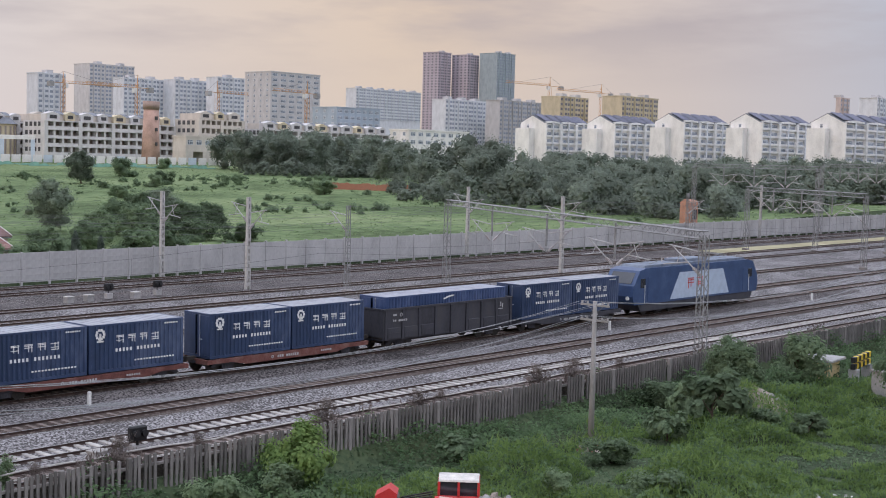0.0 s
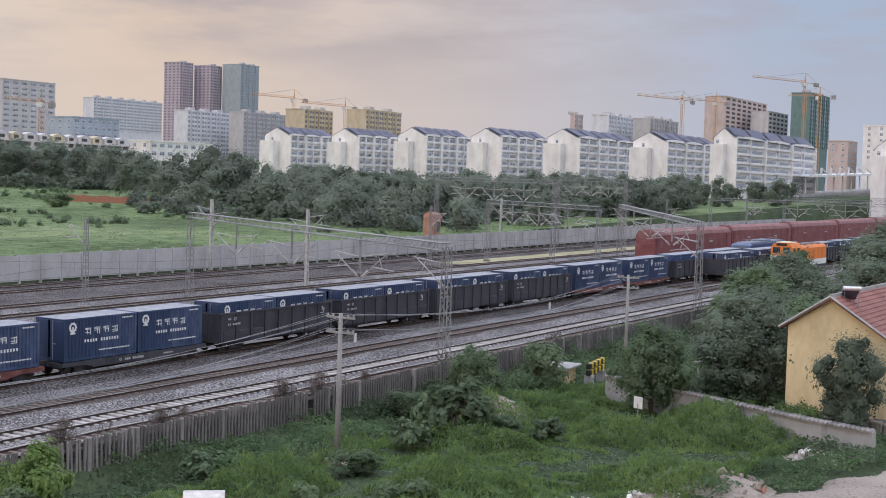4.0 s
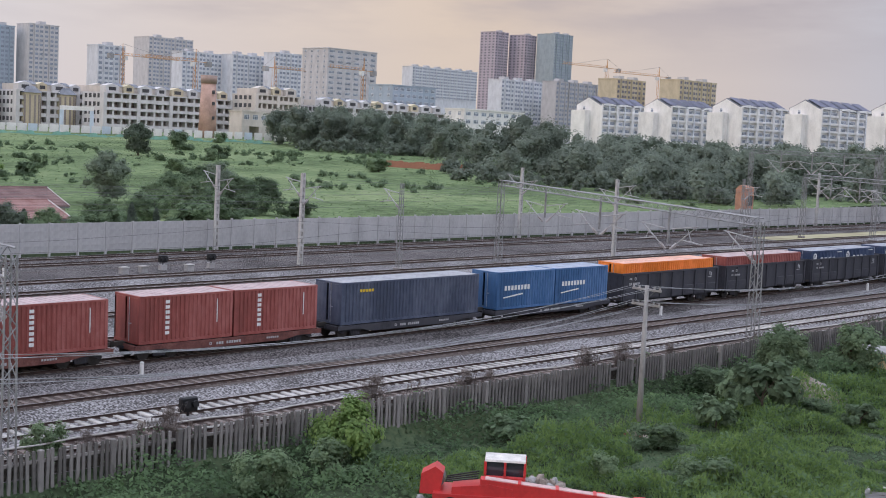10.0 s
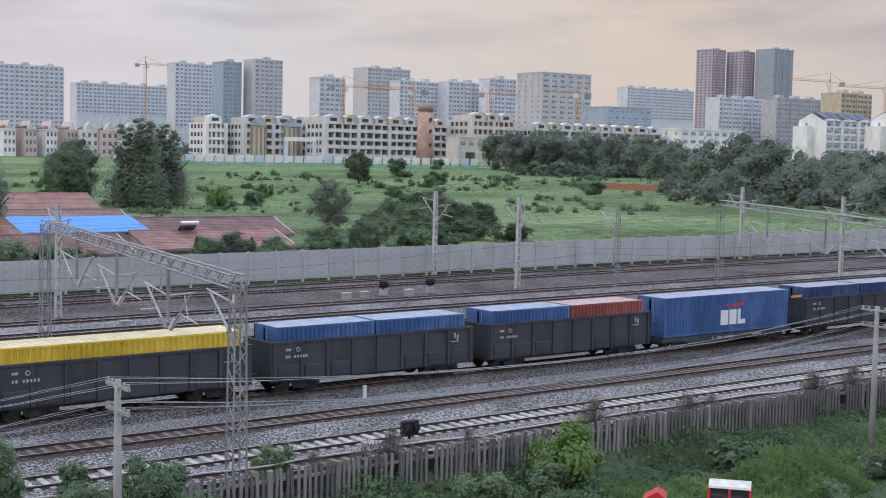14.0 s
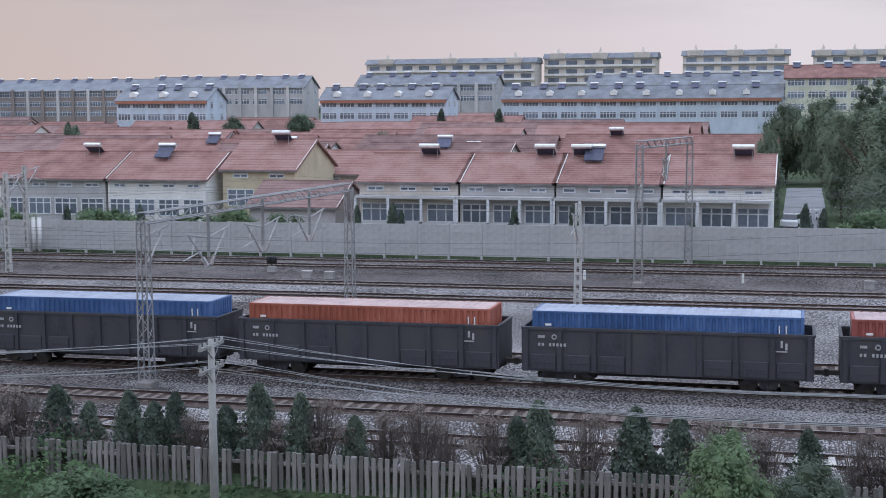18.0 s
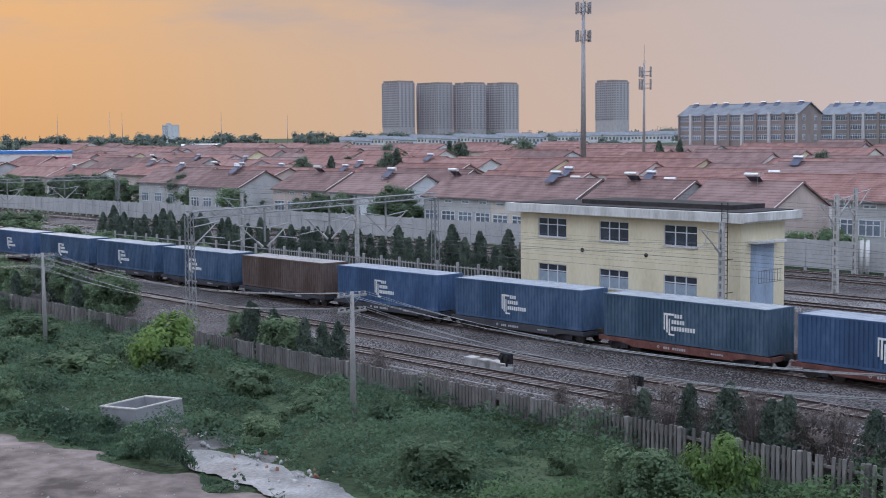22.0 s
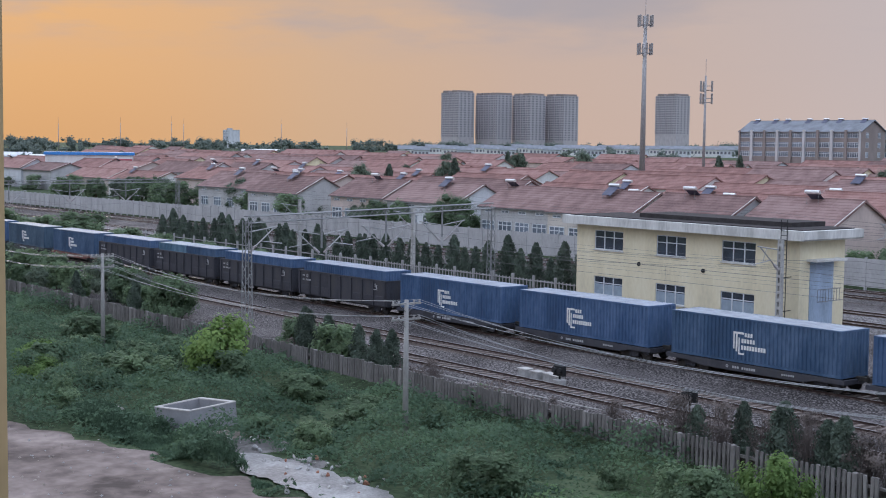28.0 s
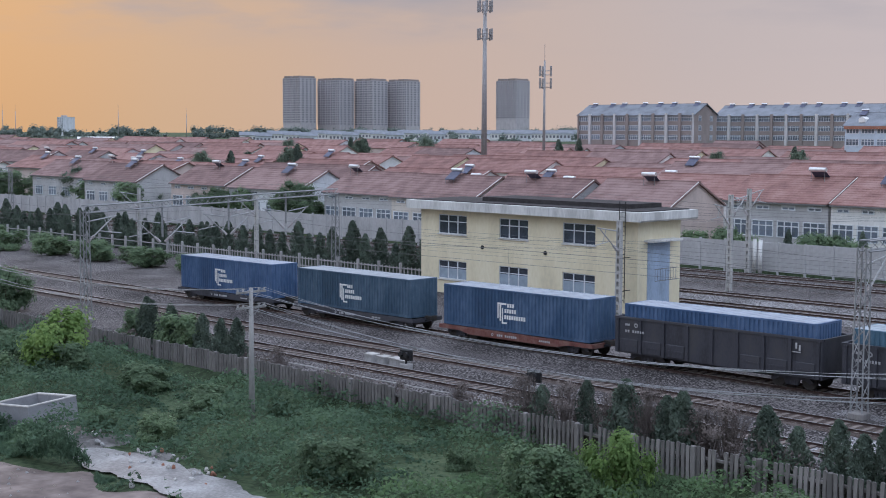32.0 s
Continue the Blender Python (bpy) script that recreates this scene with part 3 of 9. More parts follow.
SWISH = Mesh().prism([(-0.55, 1.88), (0.2, 1.82), (1.75, 2.02), (1.35, 1.74), (0.3, 1.72), (-0.2, 1.8)], -0.012, 0.012).data("emblem", mat("red_emblem", (0.5, 0.05, 0.04), 0.6, vary=0.1))


def container(length, color, mark=None):
    name = "shipping_container"
    foot = {6.058: "twenty", 12.192: "forty"}[length]
    ob = tagged(new(name), "%s %s-foot corrugated steel shipping container with a dusty roof" % (SAID[color], foot), "container", "containers on the train")
    got = container_meshes(length, color)
    piece("body_shell", got["shell"], ob)
    piece("corner_frame", got["frame"], ob)
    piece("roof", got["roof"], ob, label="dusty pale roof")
    for flip in (1, -1):
        piece("door", got["door"], ob, pose(0, 0 if flip == 1 else 1.23, 0))
    piece("lock_bar", got["bars"], ob)
    if mark:
        rects, material = MARKS[mark]()
        tagged(piece("marking", bars_mesh((mark, length), rects, material), ob, pose(0, -1.222, 0), "%s painted marks" % ("white" if material is M_WHITE else "coloured")), kind="stuff")
    if mark == "mint":
        rects, material = MARKS["patched"]()
        tagged(piece("paint_patch", bars_mesh(("patched", length), rects, material), ob, pose(0, -1.216, 0), "darker touched-up paint patches"), kind="stuff")
    if mark == "apl":
        piece("emblem", SWISH, ob, pose(0, -1.222, 0), "red swept emblem")
    return ob


# wagon parts shared by all wagons
WHEELSET = Mesh().rod((0, -0.75, 0), (0, 0.75, 0), 0.08, 8)
for s in (-1, 1):
    WHEELSET.rod((0, s * 0.69, 0), (0, s * 0.75, 0), 0.448, 20).rod((0, s * 0.75, 0), (0, s * 0.84, 0), 0.42, 20)
WHEELSET = WHEELSET.data("wheelset", M_WHEEL)
_f = Mesh()
for s in (-1, 1):
    y = s * 0.98
    _f.prism([(-1.25, 0.42), (-1.05, 0.62), (-0.5, 0.72), (0.5, 0.72), (1.05, 0.62), (1.25, 0.42), (1.05, 0.34), (0.75, 0.5), (0.45, 0.5), (0.35, 0.2), (-0.35, 0.2), (-0.45, 0.5), (-0.75, 0.5), (-1.05, 0.34)], y - 0.07, y + 0.07)
_f.box(-0.2, 0.2, -1.0, 1.0, 0.45, 0.68)
for s in (-1, 1):
    for q in (-0.2, 0, 0.2):
        _f.rod((q, s * 1.0, 0.22), (q, s * 1.0, 0.46), 0.075, 7)
SIDEFRAME = _f.data("side_frame", M_BLACK)
COUPLER = Mesh().soft(-0.45, 0.3, -0.13, 0.13, 0.78, 1.0, 0.03).box(-0.6, -0.42, -0.17, 0.17, 0.72, 1.05).data("coupler", M_WHEEL)


def bogies(ob, centres, axles=(-0.9, 0.9)):
    for c in centres:
        b = piece("bogie", SIDEFRAME, ob, pose(c, 0, 0))
        for a in axles:
            piece("wheelset", WHEELSET, b, pose(a, 0, 0.42))


def ends(ob, half):
    for s in (0, 180):
        piece("coupler", COUPLER, ob, pose(0, 0, 0, 0, 0, s) @ pose(-half + 0.45, 0, 0))


GL, GW, GT = 6.55, 1.5, 2.78
_b = Mesh()
for s in (-1, 1):
    y = s * (GW - 0.06)
    _b.box(-GL, GL, y - 0.04, y + 0.04, 0.72, GT - 0.05)
_b.box(-GL, -GL + 0.08, -GW + 0.1, GW - 0.1, 0.72, GT - 0.05).box(GL - 0.08, GL, -GW + 0.1, GW - 0.1, 0.72, GT - 0.05)
G_BODY = _b.data("body_shell", M_BLACK)
_r = Mesh()
for s in (-1, 1):
    _r.box(-GL - 0.02, GL + 0.02, s * (GW - 0.06) - 0.09, s * (GW - 0.06) + 0.09, GT - 0.12, GT)
for s in (-1, 1):
    _r.box(s * (GL - 0.02) - 0.07, s * (GL - 0.02) + 0.07, -GW + 0.15, GW - 0.15, GT - 0.12, GT)
G_RIM = _r.data("top_rim", M_BLACK)
G_RIB = Mesh().prism([(-0.1, 0.75), (0.1, 0.75), (0.1, GT - 0.12), (-0.1, GT - 0.12)], -0.08, 0.08).data("rib", M_BLACK)
G_DOOR = Mesh().soft(-0.62, 0.62, -0.05, 0.05, 0.82, 1.52, 0.03).box(-0.5, 0.5, -0.07, 0.07, 1.12, 1.2).data("drop_door", M_BLACK)
G_FLOOR = Mesh().box(-GL, GL, -GW + 0.11, GW - 0.11, 0.78, 0.9).data("floor", M_TIMBER)
G_SILL = Mesh().prism([(-GL, 0.62), (GL, 0.62), (GL, 0.76), (-GL, 0.76)], -0.25, 0.25).prism([(-3.4, 0.36), (3.4, 0.36), (4.4, 0.62), (-4.4, 0.62)], -0.22, 0.22).data("centre_sill", M_BLACK)
_m = [(-5.75 + i * 0.17, -5.65 + i * 0.17, 1.92, 2.06) for i in (0, 1, 3, 4, 5, 6, 7)] + ring_rects(-5.0, 2.35, 0.1) + [(-5.75, -5.45, 2.3, 2.42)]
G_NUMBER = bars_mesh("gondola_number", _m + [(5.1, 5.2, 2.2, 2.5), (5.3, 5.4, 2.1, 2.4), (4.9, 5.4, 2.0, 2.05)], M_GREYMARK)


def gondola():
    ob = tagged(new("gondola_wagon"), "sooty black open-top gondola wagon carrying a container", "freight wagon", "wagons of the train")
    piece("body_shell", G_BODY, ob)
    piece("top_rim", G_RIM, ob)
    piece("floor", G_FLOOR, ob)
    piece("centre_sill", G_SILL, ob)
    for s in (-1, 1):
        for i in range(9):
            if s < 0 or i % 4 == 0:
                piece("rib", G_RIB, ob, pose(-6.35 + i * 12.7 / 8, s * (GW + 0.0), 0))
        if s < 0:
            for i in range(8):
                if i not in (3, 4):
                    piece("drop_door", G_DOOR, ob, pose(-5.55 + i * 12.7 / 8, s * (GW - 0.01), 0))
    tagged(piece("number_mark", G_NUMBER, ob, pose(0, -GW - 0.085, 0), "faded white number marks"), kind="stuff")
    bogies(ob, (-4.6, 4.6))
    ends(ob, 7.05)
    return ob


def flat_meshes(material):
    m = Mesh()
    for s in (-1, 1):
        m.prism([(-6.4, 0.62), (-4.6, 0.62), (-3.6, 0.42), (3.6, 0.42), (4.6, 0.62), (6.4, 0.62), (6.4, 0.86), (-6.4, 0.86)], s * 1.3 - 0.06, s * 1.3 + 0.06)
    for i in range(12):
        x = -6.2 + i * 12.4 / 11
        m.box(x - 0.08, x + 0.08, -1.24, 1.24, 0.68, 0.82)
    m.box(-6.4, -6.26, -1.3, 1.3, 0.6, 0.86).box(6.26, 6.4, -1.3, 1.3, 0.6, 0.86)
    return m.data("frame", material)


FLAT = {"red": flat_meshes(M_REDFRAME), "black": flat_meshes(M_BLACK)}
F_NUMBER = bars_mesh("flat_number", [(-1.2 + i * 0.17, -1.09 + i * 0.17, 0.56, 0.7) for i in range(10) if i != 3] + ring_rects(-1.6, 0.64, 0.07) + [(2.3 + i * 0.15, 2.4 + i * 0.15, 0.6, 0.7) for i in range(6)], M_GREYMARK)


def flatcar(color):
    ob = tagged(new("container_flat_wagon"), "%s flat container wagon on two bogies" % ("red-oxide" if color == "red" else "black"), "freight wagon", "wagons of the train")
    piece("frame", FLAT[color], ob)
    piece("centre_sill", G_SILL, ob)
    tagged(piece("number_mark", F_NUMBER, ob, pose(0, -1.372, 0), "faded white number marks"), kind="stuff")
    bogies(ob, (-4.7, 4.7))
    ends(ob, 7.0)
    return ob


# the make-up of the train behind the locomotive: wagon kind, then its boxes from the tail end to the head end
F2 = ("navy", "rail"), ("navy", "rail")
CR2 = F2
H = lambda c: ((c, "half"),)  # noqa: E731
MAKEUP = [
    ("black", F2), ("g", (("deep", "swoosh"),)), ("red", F2), ("red", F2), ("g", CR2), ("g", CR2), ("g", CR2), ("g", CR2),
    ("black", F2), ("red", F2), ("black", F2), ("g", CR2), ("g", CR2), ("g", CR2), ("g", CR2), ("g", (("red", None),)),
    ("g", (("orange", None),)), ("black", (("sky", "block"), ("sky", "block"))), ("black", (("grey", "small"),)), ("red", (("red", "column"), ("red", "column"))), ("red", (("red", "column"), ("red", "column"))),
    ("g", (("green", "ends"),)), ("g", (("red", None), ("steel", None))), ("g", (("deep", "small"), ("deep", None))), ("black", (("blue", "apl"),)), ("g", (("blue", None), ("red", None))),
    ("g", (("blue", None), ("blue", None))), ("g", (("yellow", None),)), ("g", (("red", None), ("red", None))), ("black", (("blue", "ends"),)), ("black", (("orange", "hl"),)), ("g", (("deep", "small"),)),
    ("g", (("rust", None),)), ("red", (("red", "stamp"), ("mint", "mint"))), ("g", (("deep", "swoosh"),)), ("g", (("red", "ends"),)), ("g", (("blue", "ends"),)), ("g", (("rust", "ends"),)), ("g", (("blue", "ends"),)),
    ("g", (("sea", None),)), ("g", (("sea", None),)), ("g", (("tan", None),)), ("red", H("steel")), ("red", H("steel")), ("red", H("teal")), ("red", H("cobalt")), ("red", H("teal")), ("black", H("steel")),
    ("black", H("cobalt")), ("black", (("brown", None),)), ("black", H("steel")), ("black", H("steel")), ("black", H("steel")), ("black", H("cobalt")), ("red", (("brown", None),)), ("black", H("cobalt")),
    ("black", H("steel")), ("black", H("cobalt")), ("black", H("cobalt")), ("g", (("cobalt", None),)), ("g", (("cobalt", None),)), ("g", (("sea", None), ("steel", None))), ("g", (("cobalt", None),)), ("red", H("steel")), ("black", H("teal")), ("black", H("cobalt"))]
TRAIN_Y = 61.0
G_PITCH, F_PITCH = 14.19, 14.12
HEAD = [(0, 88.3), (2, 135.6), (5.5, 218.2), (8.5, 287.9), (9, 297.7), (10, 320.9), (11, 344.4), (12, 366.9), (13.5, 402.9), (16, 461.8), (18, 511.2), (20, 560.5), (23, 632.8), (25.5, 692.2), (28, 751.1), (32, 844.5)]
MOVING = []  # thing, distance of its middle behind the locomotive's rear coupler, height above the rails

behind = 0.0
for order, (kind, boxes) in enumerate(MAKEUP):
    pitch = (G_PITCH if kind == "g" else F_PITCH) + (1.2 if order > 62 else 0.0)
    wagon = gondola() if kind == "g" else flatcar(kind)
    mid = behind + pitch / 2
    MOVING.append((wagon, mid, 0.0))
    floor = 0.92 if kind == "g" else 0.90
    two = len(boxes) == 2
    for i, (color, mark) in enumerate(boxes):
        box = container(6.058 if two else 12.192, color, mark)
        off = (3.09 if i == 0 else -3.09) if two else 0.0
        MOVING.append((box, mid + off, floor))
    behind += pitch


# the locomotive at the head
M_LOCO = mat("loco_blue", (0.035, 0.07, 0.16), 0.45, vary=0.18, scale=0.8, tint=(0.06, 0.10, 0.19), spec=0.5)
M_LOCOGREY = mat("loco_pale_panel", (0.42, 0.50, 0.60), 0.5, vary=0.1)
M_LOCORED = mat("loco_red_mark", (0.55, 0.07, 0.05), 0.5, vary=0.1)
M_GLASS = mat("dark_window_glass", (0.03, 0.035, 0.045), 0.12, vary=0.2, scale=1.0, spec=0.7)
loco = tagged(new("electric_locomotive"), "dark blue electric locomotive with a pale slanted side panel", "locomotive")
LH = 9.9
_p = [(-LH, 1.0), (LH, 1.0), (LH + 0.25, 1.7), (LH + 0.1, 2.55), (LH - 0.75, 3.75), (LH - 1.6, 3.92), (-LH + 1.6, 3.92), (-LH + 0.75, 3.75), (-LH - 0.1, 2.55), (-LH - 0.25, 1.7)]
Mesh().prism(_p, -1.45, 1.45).put("body", M_LOCO, loco)
Mesh().prism([(-8.2, 3.92), (8.2, 3.92), (7.9, 4.12), (-7.9, 4.12)], -1.15, 1.15).put("roof", mat("loco_roof_grey", (0.16, 0.19, 0.24), 0.7, vary=0.3), loco)
Mesh().prism([(-8.9, 0.42), (8.9, 0.42), (9.3, 1.0), (-9.3, 1.0)], -1.4, 1.4).put("underframe", M_BLACK, loco)
Mesh().prism([(-4.6, 1.15), (5.0, 1.15), (3.9, 3.35), (-3.2, 3.35)], -1.462, -1.452).put("side_panel", M_LOCOGREY, loco, label="pale grey slanted panel")
_g = Mesh()
for q in glyph_rects(-1.9, 1.85, 1.0, 1.0, 5) + glyph_rects(-0.5, 1.85, 1.0, 1.0, 8):
    _g.box(q[0], q[1], -0.01, 0.01, q[2], q[3])
_g.put("emblem", M_LOCORED, loco, pose(0, -1.468, 0), "red painted emblem")
for s in (-1, 1):
    Mesh().face([(s * (LH + 0.03), -1.1, 2.72), (s * (LH + 0.03), 1.1, 2.72), (s * (LH - 0.66), 1.1, 3.62), (s * (LH - 0.66), -1.1, 3.62)]).face([(s * (LH + 0.01), -1.1, 2.70), (s * (LH - 0.68), -1.1, 3.60), (s * (LH - 0.68), 1.1, 3.60), (s * (LH + 0.01), 1.1, 2.70)]).put("windscreen", M_GLASS, loco)
    for y in (-0.95, 0.95):
        Mesh().rod((s * (LH + 0.16), y, 1.55), (s * (LH + 0.3), y, 1.55), 0.16, 10).put("headlight", mat("lamp_glass", (0.7, 0.7, 0.66), 0.2, vary=0.05), loco)
    Mesh().soft(s * 8.7 - 0.35, s * 8.7 + 0.35, -1.47, -1.44, 2.35, 3.1, 0.02).put("cab_window", M_GLASS, loco)
    Mesh().soft(s * 7.7 - 0.3, s * 7.7 + 0.3, -1.475, -1.44, 1.2, 3.2, 0.02).put("cab_door", M_LOCO, loco)
    Mesh().box(s * 8.45 - 0.02, s * 8.45 + 0.02, -1.5, -1.47, 1.1, 2.6).put("handrail", M_WHITE, loco)
    p = Mesh()
    x = s * 5.6
    for y in (-0.5, 0.5):
        p.rod((x - 0.8, y, 4.15), (x + 0.7, y * 0.8, 4.34), 0.03, 5).rod((x + 0.7, y * 0.8, 4.34), (x - 0.5, y * 0.9, 4.48), 0.025, 5)
    p.rod((x - 0.5, -0.85, 4.5), (x - 0.5, 0.85, 4.5), 0.03, 5).put("pantograph", M_STEEL, loco)
    for k in range(3):
        Mesh().rod((s * (1.2 + k * 0.9), 0.5, 4.1), (s * (1.2 + k * 0.9), 0.5, 4.42), 0.07, 7).put("roof_insulator", M_INSUL, loco)
Mesh().soft(-2.2, 2.2, -0.8, 0.8, 4.1, 4.38, 0.05).put("roof_equipment", mat("loco_roof_grey", (0, 0, 0)), loco)
bogies(loco, (-5.6, 5.6), (-2.0, 0.0, 2.0))
ends(loco, 11.0)
MOVING.append((loco, -10.9, 0.0))

# ---- overhead line: posts, gantries, brackets and wires ----
M_POSTCONC = mat("post_concrete", (0.43, 0.42, 0.40), 0.9, vary=0.18, scale=1.5, per=0.15, spec=0.2)
LEGS, LACES = {}, {}


def lattice(parent, x, y, z, h, w=0.55, taper=0.75):
    """Four angle legs with zigzag lacing."""
    key = (round(h, 1), w, taper)
    if key not in LEGS:
        LEGS[key] = Mesh().rod((-w / 2, -w / 2, -0.6), (-w / 2 * taper, -w / 2 * taper, h), 0.045, 4).data("leg", M_STEEL)
        m = Mesh()
        n = max(4, round(h / 0.62))
        for k in range(4):
            r = Matrix.Rotation(k * math.pi / 2, 3, "Z")
            for i in range(n):
                a, b = i / n, (i + 1) / n
                wa, wb = w / 2 * (1 - (1 - taper) * a), w / 2 * (1 - (1 - taper) * b)
                p, q = ((-wa, -wa, a * h), (wb, -wb, b * h)) if i % 2 else ((wa, -wa, a * h), (-wb, -wb, b * h))
                m.rod(r @ Vector(p), r @ Vector(q), 0.024, 4)
        LACES[key] = m.data("lacing", M_STEEL)
    post = piece("lattice_post", LACES[key], parent, pose(x, y, z))
    for k in range(4):
        piece("leg", LEGS[key], post, pose(0, 0, 0, 0, 0, 90 * k))
    piece("footing", FOOT, post)


FOOT = Mesh().soft(-0.4, 0.4, -0.4, 0.4, -0.9, -0.12, 0.05).data("footing", M_CONC_OLD)
ARM = Mesh()
ARM.rod((0, -0.2, 6.9), (0, -2.6, 7.25), 0.045, 6).rod((0, -0.2, 5.4), (0, -2.3, 7.15), 0.05, 6).rod((0, -1.1, 6.2), (0, -3.0, 5.95), 0.04, 6).rod((0, -1.6, 7.1), (0, -2.0, 6.1), 0.03, 5)
ARM = ARM.data("bracket_arm", mat("pale_aluminium_tube", (0.38, 0.38, 0.375), 0.5, 0.2, vary=0.15))
INS = Mesh()
a, b = Vector((0, -0.2, 5.4)), Vector((0, -0.75, 5.86))
d = (b - a).normalized()
s, u = Vector((1, 0, 0)), d.cross(Vector((1, 0, 0)))
for i in range(11):
    r = 0.13 if i % 2 else 0.06
    INS.v += [tuple(a.lerp(b, i / 10) + r * (math.cos(k * 0.785) * s + math.sin(k * 0.785) * u)) for k in range(8)]
for i in range(10):
    for k in range(8):
        INS.f.append((i * 8 + k, i * 8 + (k + 1) % 8, i * 8 + 8 + (k + 1) % 8, i * 8 + 8 + k))
        INS.k.append(0)
INS = INS.data("insulator", M_INSUL)


def bracket(parent, x, y, z, side=1, drop=0.0):
    a = piece("bracket_arm", ARM, parent, pose(x, y, z - drop, 0, 0, 0 if side > 0 else 180))
    piece("insulator", INS, a)


def beam(parent, a, b, w=0.5):
    """A lattice beam between two post heads."""
    a, b = Vector(a), Vector(b)
    d = (b - a).normalized()
    s = d.cross(Vector((0, 0, 1))).normalized() * w / 2
    u = Vector((0, 0, 1)) * w / 2
    n = max(4, round((b - a).length / 0.85))
    for e in ((s + u), (s - u), (-s + u), (-s - u)):
        Mesh().rod(a + e, b + e, 0.045, 4).put("chord", M_STEEL, parent)
    m = Mesh()
    for p0, p1 in ((s + u, s - u), (-s + u, -s - u), (s + u, -s + u), (s - u, -s - u)):
        for i in range(n):
            q0, q1 = (p0, p1) if i % 2 else (p1, p0)
            m.rod(a.lerp(b, i / n) + q0, a.lerp(b, (i + 1) / n) + q1, 0.022, 4)
    m.put("beam_lacing", M_STEEL, parent)


def gantry(x0, y0, x1, y1, h, drops=(0.25, 0.5, 0.75), w=0.5):
    z0, z1 = rise(x0), rise(x1)
    g = thing("overhead_line_gantry", at(0, 0), "galvanised steel lattice gantry spanning several railway tracks", "gantry", "gantries over the tracks")
    lattice(g, x0, y0, z0, h, w + 0.1)
    lattice(g, x1, y1, z1, h, w + 0.1)
    beam(g, (x0, y0, z0 + h), (x1, y1, z1 + h), w)
    for f in drops:
        x, y, z = x0 + (x1 - x0) * f, y0 + (y1 - y0) * f, z0 + (z1 - z0) * f
        Mesh().rod((x, y, z + h + 0.1), (x, y, z + h - 2.6), 0.09, 6).put("drop_post", M_STEEL, g)
        bracket(g, x, y, z, 1, 8.4 - h)
        bracket(g, x, y, z, -1, 8.4 - h)
    bracket(g, x0, y0, z0, -1)
    return g


GANTRIES = [(23.1, 44.3, 29.3, 82.4, 7.75), (-30.5, 57.5, -29.0, 83.4, 7.8), (-86.4, 48.2, -99.3, 82.4, 7.8), (74.2, 44.3, 100.4, 89.9, 8.0), (121.4, 44.3, 189.0, 82.0, 8.6), (158.0, 71.5, 177.0, 98.6, 8.8),
            (182.5, 90.2, 182.8, 111.4, 12.0), (229.0, 98.4, 227.0, 111.4, 12.4), (262.0, 56.6, 276.0, 98.6, 9.0), (330.0, 57.6, 330.0, 98.6, 9.0), (-190.0, 57.6, -200.0, 98.6, 8.0), (420.0, 57.6, 420.0, 98.6, 9.0)]
for gx in GANTRIES:
    gantry(*gx)
# a narrow portal seen nearly end-on
gantry(-11.5, 98.3, -8.9, 111.5, 10.1, (0.5,))

CONC_POST = Mesh()
for s in (-1, 1):
    CONC_POST.prism([(s * 0.2 - 0.07, -0.5), (s * 0.2 + 0.07, -0.5), (s * 0.13 + 0.06, 8.7), (s * 0.13 - 0.06, 8.7)], -0.14, 0.14)
for i in range(12):
    CONC_POST.box(-0.17, 0.17, -0.125, 0.125, 0.1 + i * 0.72, 0.36 + i * 0.72)
CONC_POST = CONC_POST.data("post", M_POSTCONC)


def mast(x, y, h, kind, side=1):
    z = rise(x)
    m = thing("catenary_mast", at(0, 0), "%s overhead line mast with a bracket arm beside the tracks" % ("grey concrete" if kind == "c" else "steel lattice"), "mast", "overhead line masts")
    if kind == "c":
        piece("post", CONC_POST, m, pose(x, y, z - 0.2) @ Matrix.Diagonal((1, 1, h / 8.7, 1)))
    else:
        lattice(m, x, y, z, h, 0.42, 0.6)
    bracket(m, x, y, z, side, max(0.0, 7.9 - h))
    if kind == "c" and y > 90:
        bracket(m, x, y, z, -side, max(-0.6, 7.4 - h))


for q in [(81.4, 98.4, 8.6, "c", 1), (81.1, 111.7, 8.7, "c", 1), (86.8, 90.3, 7.9, "l", -1), (25.0, 83.3, 7.4, "l", 1), (-13.6, 83.4, 7.0, "c", 1), (-64.8, 98.3, 8.2, "c", 1), (-71.5, 111.6, 8.2, "c", 1), (120.2, 90.2, 8.6, "c", -1),
          (128.5, 111.6, 9.0, "c", 1), (160.0, 98.4, 8.2, "l", 1), (-61.2, 78.2, 7.0, "c", 1), (-113.0, 83.0, 7.4, "c", 1), (-136.0, 83.0, 7.4, "c", 1), (36.0, 98.4, 8.4, "c", 1), (205.0, 111.6, 9, "c", 1), (250.0, 98.4, 9, "l", 1), (300.0, 98.4, 9, "l", 1)]:
    mast(*q)

wires = tagged(new("overhead_wires"), "thin overhead contact wires strung along the tracks", "wires", kind="structure")
